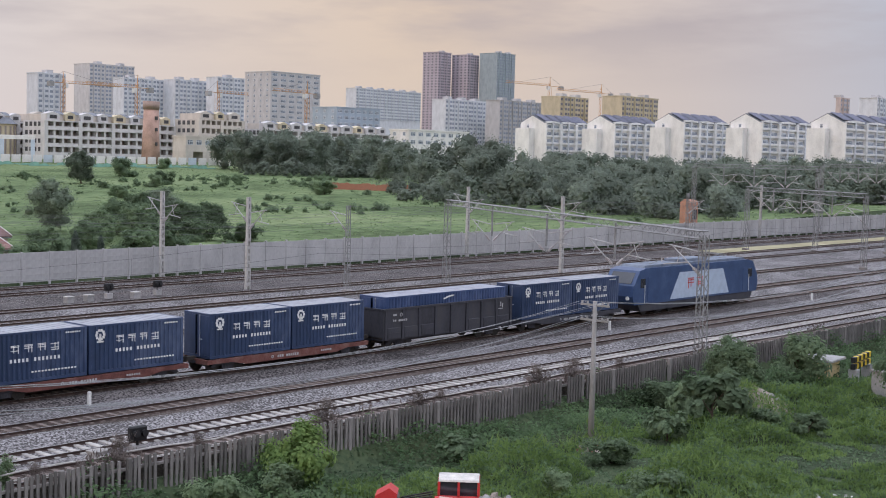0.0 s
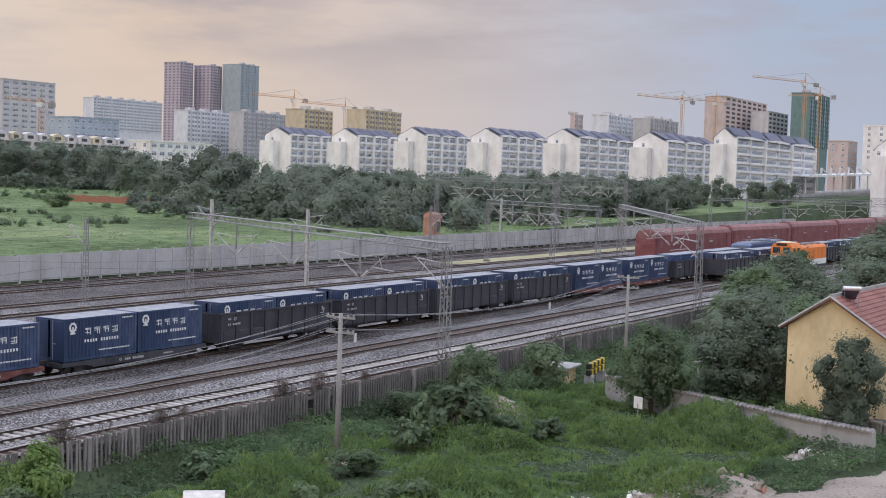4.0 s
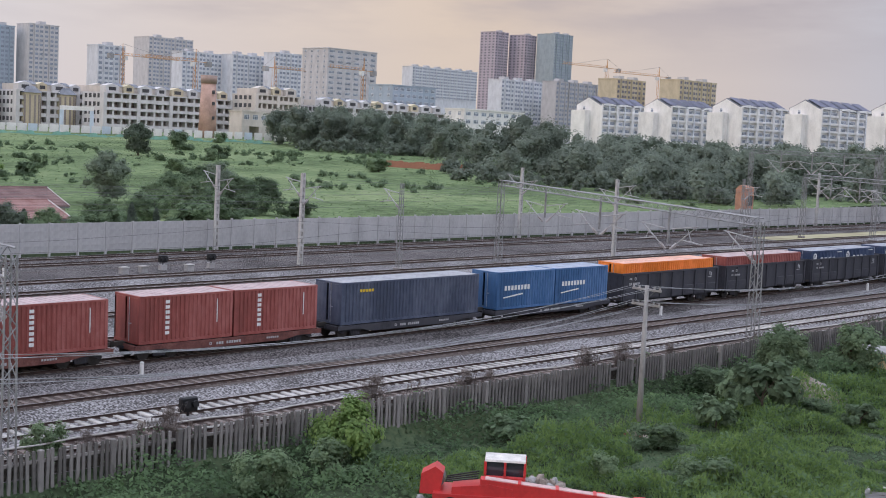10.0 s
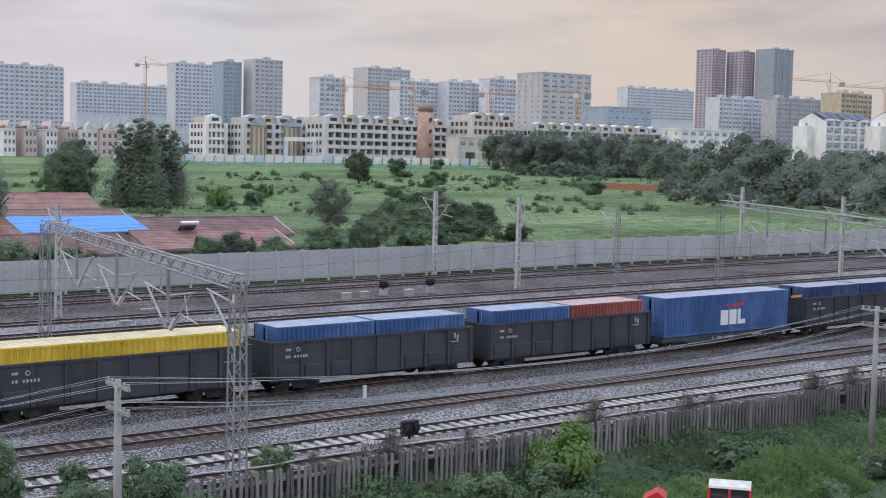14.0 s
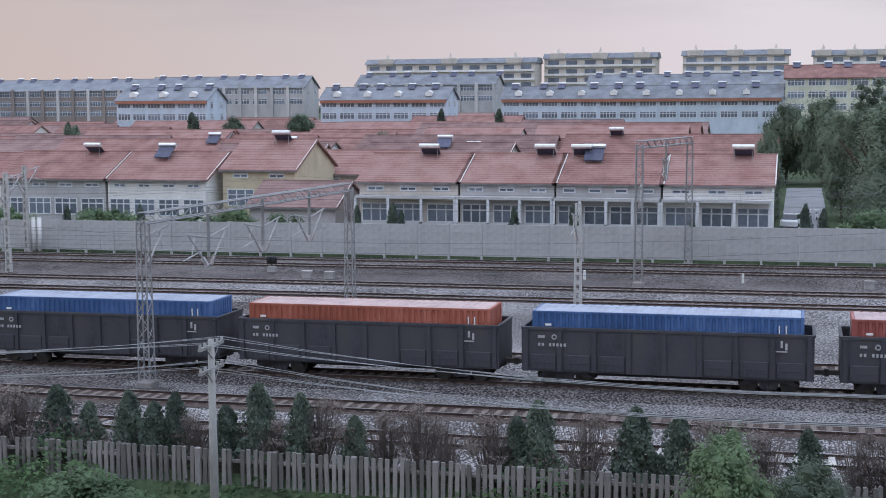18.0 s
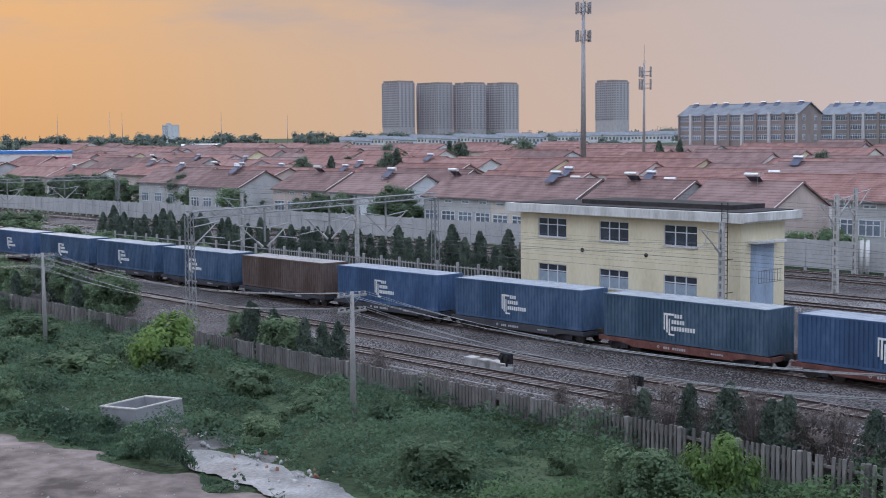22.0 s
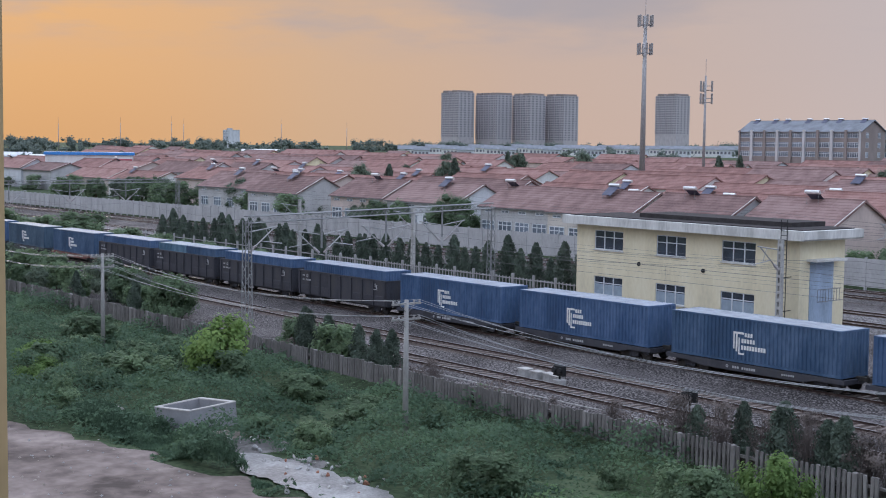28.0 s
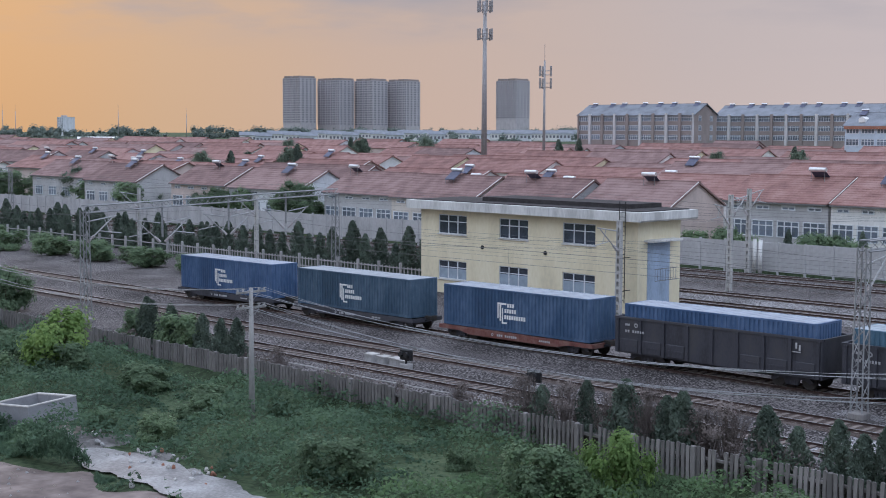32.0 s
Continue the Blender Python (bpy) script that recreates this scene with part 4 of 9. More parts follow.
for y in (54.2, 61.0, 87.6, 93.6, 104.2, 108.9):
    m = Mesh()
    xs = lines((-320, 420, 46))
    for a, b in zip(xs, xs[1:]):
        m.rod((a, y, rise(a) + 5.9), (b, y, rise(b) + 5.9), 0.010, 3)
        pts = [(a + (b - a) * i / 6, y, rise(a + (b - a) * i / 6) + 7.2 - 0.8 * 4 * (i / 6) * (1 - i / 6)) for i in range(7)]
        for p, q in zip(pts, pts[1:]):
            m.rod(p, q, 0.010, 3)
        for i in (1, 3, 5):
            m.rod(pts[i], (pts[i][0], y, rise(pts[i][0]) + 5.9), 0.006, 3)
    m.put("contact_wire", M_WIRE, wires)

# ---- the utility line outside the fence ----
M_POLE = mat("pole_concrete", (0.30, 0.29, 0.275), 0.9, vary=0.2, scale=1.5, stretch=(1, 1, 0.3), spec=0.2)
UTIL = [(90.0, 38.2), (53.4, 37.9), (15.6, 37.6), (-17.7, 37.6), (-51.4, 37.4), (-86.4, 36.9), (-122.0, 36.6)]
HEADS = []
for x, y in UTIL:
    z = land(x, y)
    top = rise(x) + 5.75
    u = thing("utility_pole", at(x, y, z), "tapered grey concrete utility pole with two crossarms", "utility pole", "utility poles along the fence")
    Mesh().rod((0, 0, -0.5), (0, 0, top - z), 0.165, 12, r2=0.1).put("shaft", M_POLE, u, smooth=True)
    wiresat = []
    for k, hh in enumerate((0.2, 0.95)):
        c = Mesh().box(-0.05, 0.05, -0.85, 0.85, top - z - hh - 0.05, top - z - hh + 0.05).put("crossarm", M_POLE, u)
        for yy in (-0.78, -0.45, 0.45, 0.78):
            Mesh().rod((0, yy, top - z - hh + 0.05), (0, yy, top - z - hh + 0.17), 0.05, 7).put("insulator", M_CONC, c)
            wiresat.append((x, y + yy, top - hh + 0.17))
        Mesh().rod((0.06, -0.5, top - z - hh), (0.06, 0, top - z - hh - 0.45), 0.02, 4).rod((0.06, 0.5, top - z - hh), (0.06, 0, top - z - hh - 0.45), 0.02, 4).put("brace", M_STEEL_DK, u)
    HEADS.append(wiresat)
cables = tagged(new("utility_wires"), "bundle of thin sagging wires between the utility poles", "wires", kind="structure")
M_CABLE = mat("weathered_aluminium_wire", (0.30, 0.30, 0.31), 0.5, 0.4, vary=0.1)
for p, q in zip(HEADS, HEADS[1:]):
    for k, (a, b) in enumerate(zip(p, q)):
        m = Mesh()
        sag = 0.75 + 0.12 * (k % 4) + 0.08 * (k // 4)
        pts = [Vector(a).lerp(Vector(b), i / 10) - Vector((0, 0, sag * 4 * (i / 10) * (1 - i / 10))) for i in range(11)]
        for s, e in zip(pts, pts[1:]):
            m.rod(s, e, 0.0105, 3)
        m.put("wire", M_CABLE, cables)

# ---- small trackside things ----
M_BLACKPAINT = mat("black_enamel", (0.012, 0.012, 0.013), 0.5, vary=0.2)


def dwarf_signal(x, y):
    s = thing("dwarf_signal", at(x, y, rise(x) - 0.3) @ Matrix.Scale(1.05, 4), "black dwarf railway signal on a pale concrete base", "signal", "dwarf signals")
    Mesh().soft(-0.3, 0.3, -0.25, 0.25, 0, 0.45, 0.04).put("base", M_CONC, s)
    Mesh().rod((0, 0, 0.4), (0, 0, 0.7), 0.06, 8).put("stem", M_BLACKPAINT, s)
    h = Mesh().soft(-0.42, 0.42, -0.14, 0.14, 0.65, 1.25, 0.06).put("head", M_BLACKPAINT, s)
    for x2 in (-0.2, 0.2):
        Mesh().rod((x2, -0.3, 0.97), (x2, -0.13, 0.95), 0.15, 10).put("visor", M_BLACKPAINT, h)


for q in ((32.9, 46.9), (-54.4, 50.3), (-44.8, 50.4), (-42.0, 101.2), (66.0, 98.6), (71.0, 98.4)):
    dwarf_signal(*q)


def cable_box(x, y, z=None, w=0.7):
    b = thing("trackside_box", at(x, y, rise(x) - 0.42 if z is None else z, random.uniform(-8, 8)), "pale grey trackside equipment box on the ballast", "equipment box", "trackside boxes")
    Mesh().soft(-w / 2, w / 2, -0.3, 0.3, 0, 0.5, 0.03).put("body", M_CONC, b)
    Mesh().soft(-w / 2 - 0.03, w / 2 + 0.03, -0.33, 0.33, 0.5, 0.58, 0.02).put("lid", M_SLEEPER, b)


for q in ((31.2, 47.3), (26.0, 47.0), (-58.6, 51.4), (-57.4, 51.3), (-56.4, 51.4), (-55.6, 51.2), (38.0, 90.3), (62.0, 98.5), (64.0, 98.6), (68.5, 98.2), (-38.0, 98.8), (-36.0, 98.6), (5.0, 99.5)):
    cable_box(*q)
# white painted stakes
M_STAKE = mat("white_painted_stake", (0.7, 0.69, 0.66), 0.7, vary=0.15)
for x, y in ((38.0, 58.4), (16.0, 101.5), (30.0, 101.0), (-4.0, 101.2), (52.0, 100.5), (9.5, 47.4), (13.0, 51.5), (84.0, 58.2), (118.0, 58.4), (-16, 101.3)):
    s = thing("marker_stake", at(x, y, rise(x) - 0.45), "short white painted marker stake in the ballast", "marker", "marker stakes")
    Mesh().soft(-0.09, 0.09, -0.09, 0.09, 0, 0.75, 0.03).put("stake", M_STAKE, s)
for x in (-71.05, -70.4):
    s = thing("white_post", at(x, 112.1, rise(x) - 0.2), "thick white painted post in front of the concrete wall", "post", "white posts at the wall")
    Mesh().rod((0, 0, 0), (0, 0, 3.3), 0.19, 12).put("shaft", M_STAKE, s, smooth=True)
    Mesh().rod((0, 0, 3.3), (0, 0, 3.36), 0.22, 12).put("cap", M_CONC, s)
# concrete duct along the ballast edge
for k in range(22):
    x = -66 + k * 1.3
    c = thing("cable_duct", at(x, 47.6 + 0.02 * k, rise(x) - 0.4, 1), "pale concrete cable duct section along the ballast edge", "cable duct", "cable duct sections")
    Mesh().soft(-0.62, 0.62, -0.22, 0.22, 0, 0.16, 0.02).put("cover", M_CONC, c)

# ---- yellow two-storey signal building ----
M_CREAM = mat("cream_render", (0.75, 0.67, 0.47), 0.9, vary=0.12, scale=0.5, tint=(0.82, 0.75, 0.56), stretch=(1, 1, 0.4), spec=0.2)
M_PARAPET = mat("streaked_white_render", (0.62, 0.61, 0.58), 0.9, vary=0.25, scale=0.6, stretch=(1, 1, 0.25), spec=0.2)
M_FRAME = mat("white_window_frame", (0.66, 0.68, 0.70), 0.5, vary=0.08)
M_PANE = mat("window_glass", (0.05, 0.06, 0.075), 0.1, vary=0.35, scale=0.8, spec=0.8)
M_CURTAIN = mat("pale_curtain", (0.30, 0.36, 0.42), 0.8, vary=0.15)
M_BLUEDOOR = mat("pale_blue_door_paint", (0.34, 0.42, 0.53), 0.7, vary=0.2, scale=0.8, stretch=(1, 1, 0.4))
BX0, BX1, BY0, BY1, BH = -84.4, -60.7, 79.8, 85.2, 6.75
bz = rise(-72)
yb = thing("signal_building", at(0, 0, bz), "two-storey cream rendered railway building with a white parapet", "building")
holes = [(-82.2, -78.8), (-75.0, -71.8), (-68.1, -64.8)]
w = Mesh()
edges = [BX0, BX0 + 0.3, BX0 + 0.3] + [v for h in holes for v in h] + [BX1 - 0.3, BX1 - 0.3, BX1]
cuts = (-0.6, 0.75, 2.35, 4.65, 6.3, BH)
for a, b in zip(edges[::2], edges[1::2]):
    for z0, z1 in zip(cuts, cuts[1:]):
        w.box(a, b, BY0, BY0 + 0.3, z0, z1)
for a, b in holes:
    for z0, z1 in zip(cuts[::2], cuts[1::2]):
        w.box(a, b, BY0, BY0 + 0.3, z0, z1)
for z0, z1 in zip(cuts, cuts[1:]):
    w.box(BX0, BX1, BY1 - 0.3, BY1, z0, z1).box(BX0, BX0 + 0.3, BY0 + 0.3, BY1 - 0.3, z0, z1).box(BX1 - 0.3, BX1, BY0 + 0.3, BY1 - 0.3, z0, z1)
w.weld().put("wall", M_CREAM, yb)
Mesh().prism([(BX0 - 0.9, BH), (BX1 + 0.9, BH), (BX1 + 1.0, BH + 0.12), (BX1 + 1.0, BH + 0.72), (BX0 - 1.0, BH + 0.72), (BX0 - 1.0, BH + 0.12)], BY0 - 0.9, BY1 + 0.9).put("parapet", M_PARAPET, yb, label="streaked white overhanging parapet")
Mesh().box(BX0 - 0.5, BX1 + 0.5, BY0 - 0.4, BY1 + 0.4, BH + 0.72, BH + 0.80).box(BX0 + 6, BX1 - 2.0, BY0 + 1.5, BY1 + 0.2, BH + 0.8, BH + 1.15).put("roof", mat("dark_bitumen", (0.06, 0.055, 0.055), 0.95, spec=0.1), yb, label="dark bitumen roof")
for a, b in holes:
    for z0, z1, cur in ((0.75, 2.35, True), (4.65, 6.3, False)):
        wn = Mesh().box(a, b, BY0 + 0.12, BY0 + 0.16, z0, z1).put("window", M_PANE, yb)
        fr = Mesh()
        for i in range(4):
            x = a + (b - a) * i / 3
            fr.box(max(a, x - 0.045), min(b, x + 0.045), BY0 + 0.06, BY0 + 0.13, z0, z1)
        for z in (z0, z0 + (z1 - z0) * 0.62, z1 - 0.07):
            fr.box(a, b, BY0 + 0.065, BY0 + 0.125, z, z + 0.07)
        fr.put("window_frame", M_FRAME, wn)
        Mesh().box(a - 0.08, b + 0.08, BY0 - 0.1, BY0 + 0.05, z0 - 0.1, z0).put("window_sill", M_PARAPET, wn)
        if cur:
            Mesh().box(a + 0.05, b - 0.05, BY0 + 0.10, BY0 + 0.118, z0 + 0.05, z0 + (z1 - z0) * 0.58).put("curtain", M_CURTAIN, wn)
for x in (-76.9, -69.9):
    Mesh().rod((x, BY0 - 0.08, 3.75), (x, BY0 + 0.02, 3.75), 0.17, 12).put("vent", M_BLACKPAINT, yb)
dr = Mesh().box(BX1 - 0.02, BX1 + 0.05, BY0 + 1.2, BY1 - 1.4, 0, 5.1).put("door", M_BLUEDOOR, yb, label="tall pale blue door panel")
Mesh().box(BX1, BX1 + 0.9, BY0 + 0.8, BY1 - 0.9, 5.15, 5.32).put("canopy", M_PARAPET, yb)
gr = Mesh()
for i in range(9):
    gr.rod((BX1 + 0.75, BY0 + 1.2 + i * 0.33, 2.2), (BX1 + 0.75, BY0 + 1.2 + i * 0.33, 3.1), 0.02, 4)
for z in (2.2, 3.1):
    gr.rod((BX1 + 0.75, BY0 + 1.2, z), (BX1 + 0.75, BY1 - 1.4, z), 0.03, 4)
gr.put("balcony_rail", M_STEEL_DK, yb)
ld = thing("roof_ladder", at(0, 0, bz), "dark steel ladder fixed to the building's front wall", "ladder")
for x in (BX1 - 0.95, BX1 - 0.4):
    Mesh().rod((x, BY0 - 1.05, 0.6), (x, BY0 - 1.05, BH + 1.5), 0.035, 5).put("stile", M_BLACKPAINT, ld)
for i in range(21):
    Mesh().rod((BX1 - 0.95, BY0 - 1.05, 0.8 + i * 0.35), (BX1 - 0.4, BY0 - 1.05, 0.8 + i * 0.35), 0.02, 4).put("rung", M_BLACKPAINT, ld)
for z in (1.5, 4.0):
    Mesh().rod((BX1 - 0.7, BY0 - 1.05, z), (BX1 - 0.7, BY0, z), 0.03, 4).put("bracket", M_BLACKPAINT, ld)
for k in range(7):
    Mesh().rod((BX0, BY0 - 1.2 - 0.25 * k, 3.2 + 0.32 * k), (BX1 + 25, BY0 - 1.2 - 0.25 * k, 3.6 + 0.32 * k), 0.009, 3).put("service_wire", M_WIRE, cables, pose(0, 0, bz))

# picket fence with posts left of the building
lf = tagged(new("yard_fence"), "pale concrete post and picket fence in the yard", "fence", kind="structure")
yp = Mesh().soft(-0.12, 0.12, -0.12, 0.12, -0.5, 1.5, 0.03).data("post", M_CONC)
ys = Mesh().box(-0.05, 0.05, -0.03, 0.03, 0, 1.15).data("picket", M_CONC)
yr = Mesh().box(-1.5, 1.5, -0.04, 0.04, -0.05, 0.05).data("crossbar", M_CONC)
for i in range(34):
    x = -86.5 - i * 3.0
    piece("post", yp, lf, pose(x, 82.0, rise(x)))
    for h in (0.25, 1.0):
        piece("crossbar", yr, lf, pose(x - 1.5, 82.0, rise(x) + h))
    for k in range(1, 6 if i < 14 else 1):
        piece("picket", ys, lf, pose(x - k * 0.5, 82.0, rise(x)))

# ---- parked rolling stock to the right ----
M_REDCAR = mat("dusty_red_wagon", (0.20, 0.062, 0.06), 0.7, vary=0.25, scale=0.5, tint=(0.26, 0.11, 0.105), per=0.1)
M_REDROOF = mat("dusty_red_roof", (0.25, 0.115, 0.11), 0.75, vary=0.25, scale=0.4, tint=(0.32, 0.17, 0.16))
# body and pitch stretched past a real wagon's length to fit the camera's view
for i in range(9):
    x = 202.0 + i * 35.0
    c = thing("car_carrier_wagon", at(x, 76.0, rise(x)), "long dusty red enclosed car-carrier wagon standing on a siding", "railway wagon", "parked red wagons")
    Mesh().prismx([(-1.5, 0.7), (1.5, 0.7), (1.55, 2.4), (1.5, 4.3), (-1.5, 4.3), (-1.55, 2.4)], -17.2, 17.2).put("body", M_REDCAR, c)
    Mesh().prismx([(-1.54, 4.3), (1.54, 4.3), (1.3, 4.85), (0.75, 5.2), (-0.75, 5.2), (-1.3, 4.85)], -17.0, 17.0).put("roof", M_REDROOF, c, label="rounded dusty roof")
    Mesh().box(-16.9, 16.9, -1.58, -1.5, 0.62, 0.82).put("sill", M_BLACK, c)
    for k in (-15.6, 15.6):
        Mesh().box(k - 0.9, k + 0.9, -1.6, -1.54, 0.9, 4.2).put("end_door", M_REDCAR, c)
    for k in (-9.0, 6.5):
        Mesh().box(k, k + 1.5, -1.575, -1.545, 2.9, 3.15).put("lettering_bar", M_GREYMARK, c)
    bogies(c, (-13.0, 13.0))
dk = thing("parked_gondola", at(169.8, 57.7, rise(170)), "black gondola with a dusty navy container parked on a siding", "railway wagon", "parked gondolas")
piece("body_shell", G_BODY, dk)
piece("top_rim", G_RIM, dk)
piece("floor", G_FLOOR, dk)
for i in range(9):
    piece("rib", G_RIB, dk, pose(-6.35 + i * 12.7 / 8, -GW, 0))
bogies(dk, (-4.6, 4.6))
for i in range(6):
    for s in (-3.09, 3.09):
        box = container(6.058, "navy", "rail")
        place(box, at(169.8 + 14.2 * i + s, 57.7, rise(169.8 + 14.2 * i) + 0.92))
        tagged(box, "navy blue twenty-foot container in a parked gondola", "container", "containers in the parked gondolas")
for i in range(5):
    copy_thing(dk, at(169.8 + 14.2 * (i + 1), 57.7, rise(169.8 + 14.2 * (i + 1))))
M_LOCOORANGE = mat("orange_loco_paint", (0.72, 0.20, 0.03), 0.5, vary=0.15, scale=0.8)
ol = thing("diesel_locomotive", at(189.5, 54.2, rise(189)), "orange diesel locomotive with a cream front parked beside the trees", "locomotive")
Mesh().prismx([(-1.5, 2.7), (1.5, 2.7), (1.5, 3.75), (1.2, 4.3), (0.6, 4.5), (-0.6, 4.5), (-1.2, 4.3), (-1.5, 3.75)], -8.5, -4.2).put("cab", M_LOCOORANGE, ol)
Mesh().prismx([(-1.5, 1.0), (1.5, 1.0), (1.5, 2.7), (-1.5, 2.7)], -8.6, -4.2).put("cab_front", M_STAKE, ol, label="cream lower cab")
Mesh().prismx([(-1.35, 1.1), (1.35, 1.1), (1.35, 3.6), (1.0, 4.0), (-1.0, 4.0), (-1.35, 3.6)], -4.2, 9.5).put("hood", M_LOCOORANGE, ol)
Mesh().soft(-8.2, -4.4, -0.95, 0.95, 4.46, 4.56, 0.04).put("cab_roof", M_CREAM, ol, label="pale cab roof")
Mesh().box(-9.2, 10, -1.5, 1.5, 0.85, 1.0).put("running_board", M_BLACK, ol)
Mesh().box(-4.15, 9.4, -1.42, -1.355, 1.12, 1.9).put("stripe", M_STAKE, ol, label="cream stripe")
for y in (-0.72, 0.72):
    Mesh().soft(-8.56, -8.48, y - 0.5, y + 0.5, 3.05, 3.85, 0.02).put("cab_window", M_GLASS, ol)
Mesh().soft(-8.55, -8.3, -0.75, 0.75, 4.05, 4.42, 0.03).put("number_board", M_BLACKPAINT, ol)
for x in (-7.5, -5.6):
    Mesh().box(x - 0.5, x + 0.5, -1.53, -1.48, 3.0, 3.75).put("cab_window", M_GLASS, ol)
for i in range(6):
    Mesh().box(-3.8 + i * 2.2, -2.2 + i * 2.2, -1.39, -1.34, 2.0, 3.4).put("hood_door", M_LOCOORANGE, ol)
for x in (-2.6, 0.8, 4.2, 7.6):
    Mesh().soft(x - 0.9, x + 0.9, -0.7, 0.7, 3.98, 4.2, 0.06).put("roof_fan", M_STEEL_DK, ol)
for y in (-1.05, 1.05):
    Mesh().rod((-8.72, y, 2.2), (-8.6, y, 2.2), 0.17, 10).put("headlight", M_INSUL, ol)
bogies(ol, (-5.5, 6.0), (-1.6, 0, 1.6))

# ---- the town ----
M_TILE = mat("red_clay_tile", (0.262, 0.142, 0.125), 0.85, vary=0.28, scale=0.5, tint=(0.325, 0.20, 0.178), per=0.3, bump=0.4, bscale=6, spec=0.2)
M_TILE_OLD = mat("faded_clay_tile", (0.215, 0.135, 0.125), 0.85, vary=0.28, scale=0.5, tint=(0.28, 0.19, 0.175), per=0.3, bump=0.4, bscale=6, spec=0.2)
# the mauve and brown tower tones are lightened, haze put into their colour
M_RENDER = {k: mat(k + "_render", c, 0.9, vary=0.13, scale=0.4, stretch=(1, 1, 0.5), per=0.12, spec=0.2) for k, c in dict(
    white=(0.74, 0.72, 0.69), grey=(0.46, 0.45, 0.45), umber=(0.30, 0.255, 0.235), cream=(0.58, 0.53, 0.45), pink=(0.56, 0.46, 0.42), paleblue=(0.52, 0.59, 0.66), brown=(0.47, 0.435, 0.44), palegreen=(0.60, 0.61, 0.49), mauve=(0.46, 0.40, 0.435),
    glass=(0.34, 0.39, 0.41), bluegrey=(0.36, 0.42, 0.48), tan=(0.56, 0.51, 0.455), yellow=(0.56, 0.48, 0.34), pale=(0.64, 0.65, 0.67), raw=(0.56, 0.54, 0.53), net=(0.16, 0.24, 0.23), brick=(0.34, 0.16, 0.11)).items()}
M_SLATE = mat("grey_slate_roof", (0.20, 0.21, 0.23), 0.8, vary=0.25, scale=0.4, per=0.2, spec=0.25)
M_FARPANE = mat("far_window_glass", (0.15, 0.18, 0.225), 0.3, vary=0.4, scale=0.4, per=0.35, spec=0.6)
# far panes paler than glass, haze put into their colour
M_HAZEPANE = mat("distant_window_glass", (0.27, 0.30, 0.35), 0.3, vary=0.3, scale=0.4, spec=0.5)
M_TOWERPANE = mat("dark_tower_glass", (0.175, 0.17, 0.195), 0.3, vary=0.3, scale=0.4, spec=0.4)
# for dark panels laid on walls: shade inside openings, put into colour
M_OPEN_SHADE = mat("unglazed_opening", (0.075, 0.072, 0.075), 0.95, vary=0.3, per=0.3)
M_PANEL = mat("solar_panel", (0.075, 0.078, 0.125), 0.45, vary=0.25, per=0.3, spec=0.3)
M_TANK = mat("bright_tank_steel", (0.72, 0.72, 0.72), 0.3, 0.7, vary=0.1)
WINS = {}


def win_mesh(w, h, style):
    key = (round(w, 1), round(h, 1), style)
    if key not in WINS:
        m = Mesh()
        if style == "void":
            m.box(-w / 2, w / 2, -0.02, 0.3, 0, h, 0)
            WINS[key] = m.data("opening", [M_OPEN_SHADE])
        else:
            n = max(1, round(w / 0.9))
            bars = [-w / 2 + 0.05 + (w - 0.1) * i / n for i in range(n + 1)]
            xs = [(-w / 2, 0.1)] + [q for x in bars for q in ((x - 0.065, 0), (x - 0.05, -0.05), (x + 0.05, -0.05), (x + 0.065, 0))][1:-1] + [(w / 2, 0.1)]
            zs = [(0.0, 0.1)] + [q for z in (0.05, h * 0.68, h - 0.05) for q in ((z - 0.06, 0), (z - 0.045, -0.05), (z + 0.045, -0.05), (z + 0.06, 0))][1:-1] + [(h, 0.1)]
            m.v = [(x, max(a, b) if max(a, b) > 0.05 else min(a, b), z) for z, b in zs for x, a in xs]
            c = len(xs)
            for j in range(len(zs) - 1):
                for i in range(c - 1):
                    m.f.append((j * c + i, j * c + i + 1, (j + 1) * c + i + 1, (j + 1) * c + i))
                    m.k.append(0 if xs[i][1] == xs[i + 1][1] == 0 and zs[j][1] == zs[j + 1][1] == 0 else 1)
            WINS[key] = m.data("window", [M_FARPANE, M_FRAME])
    return WINS[key]


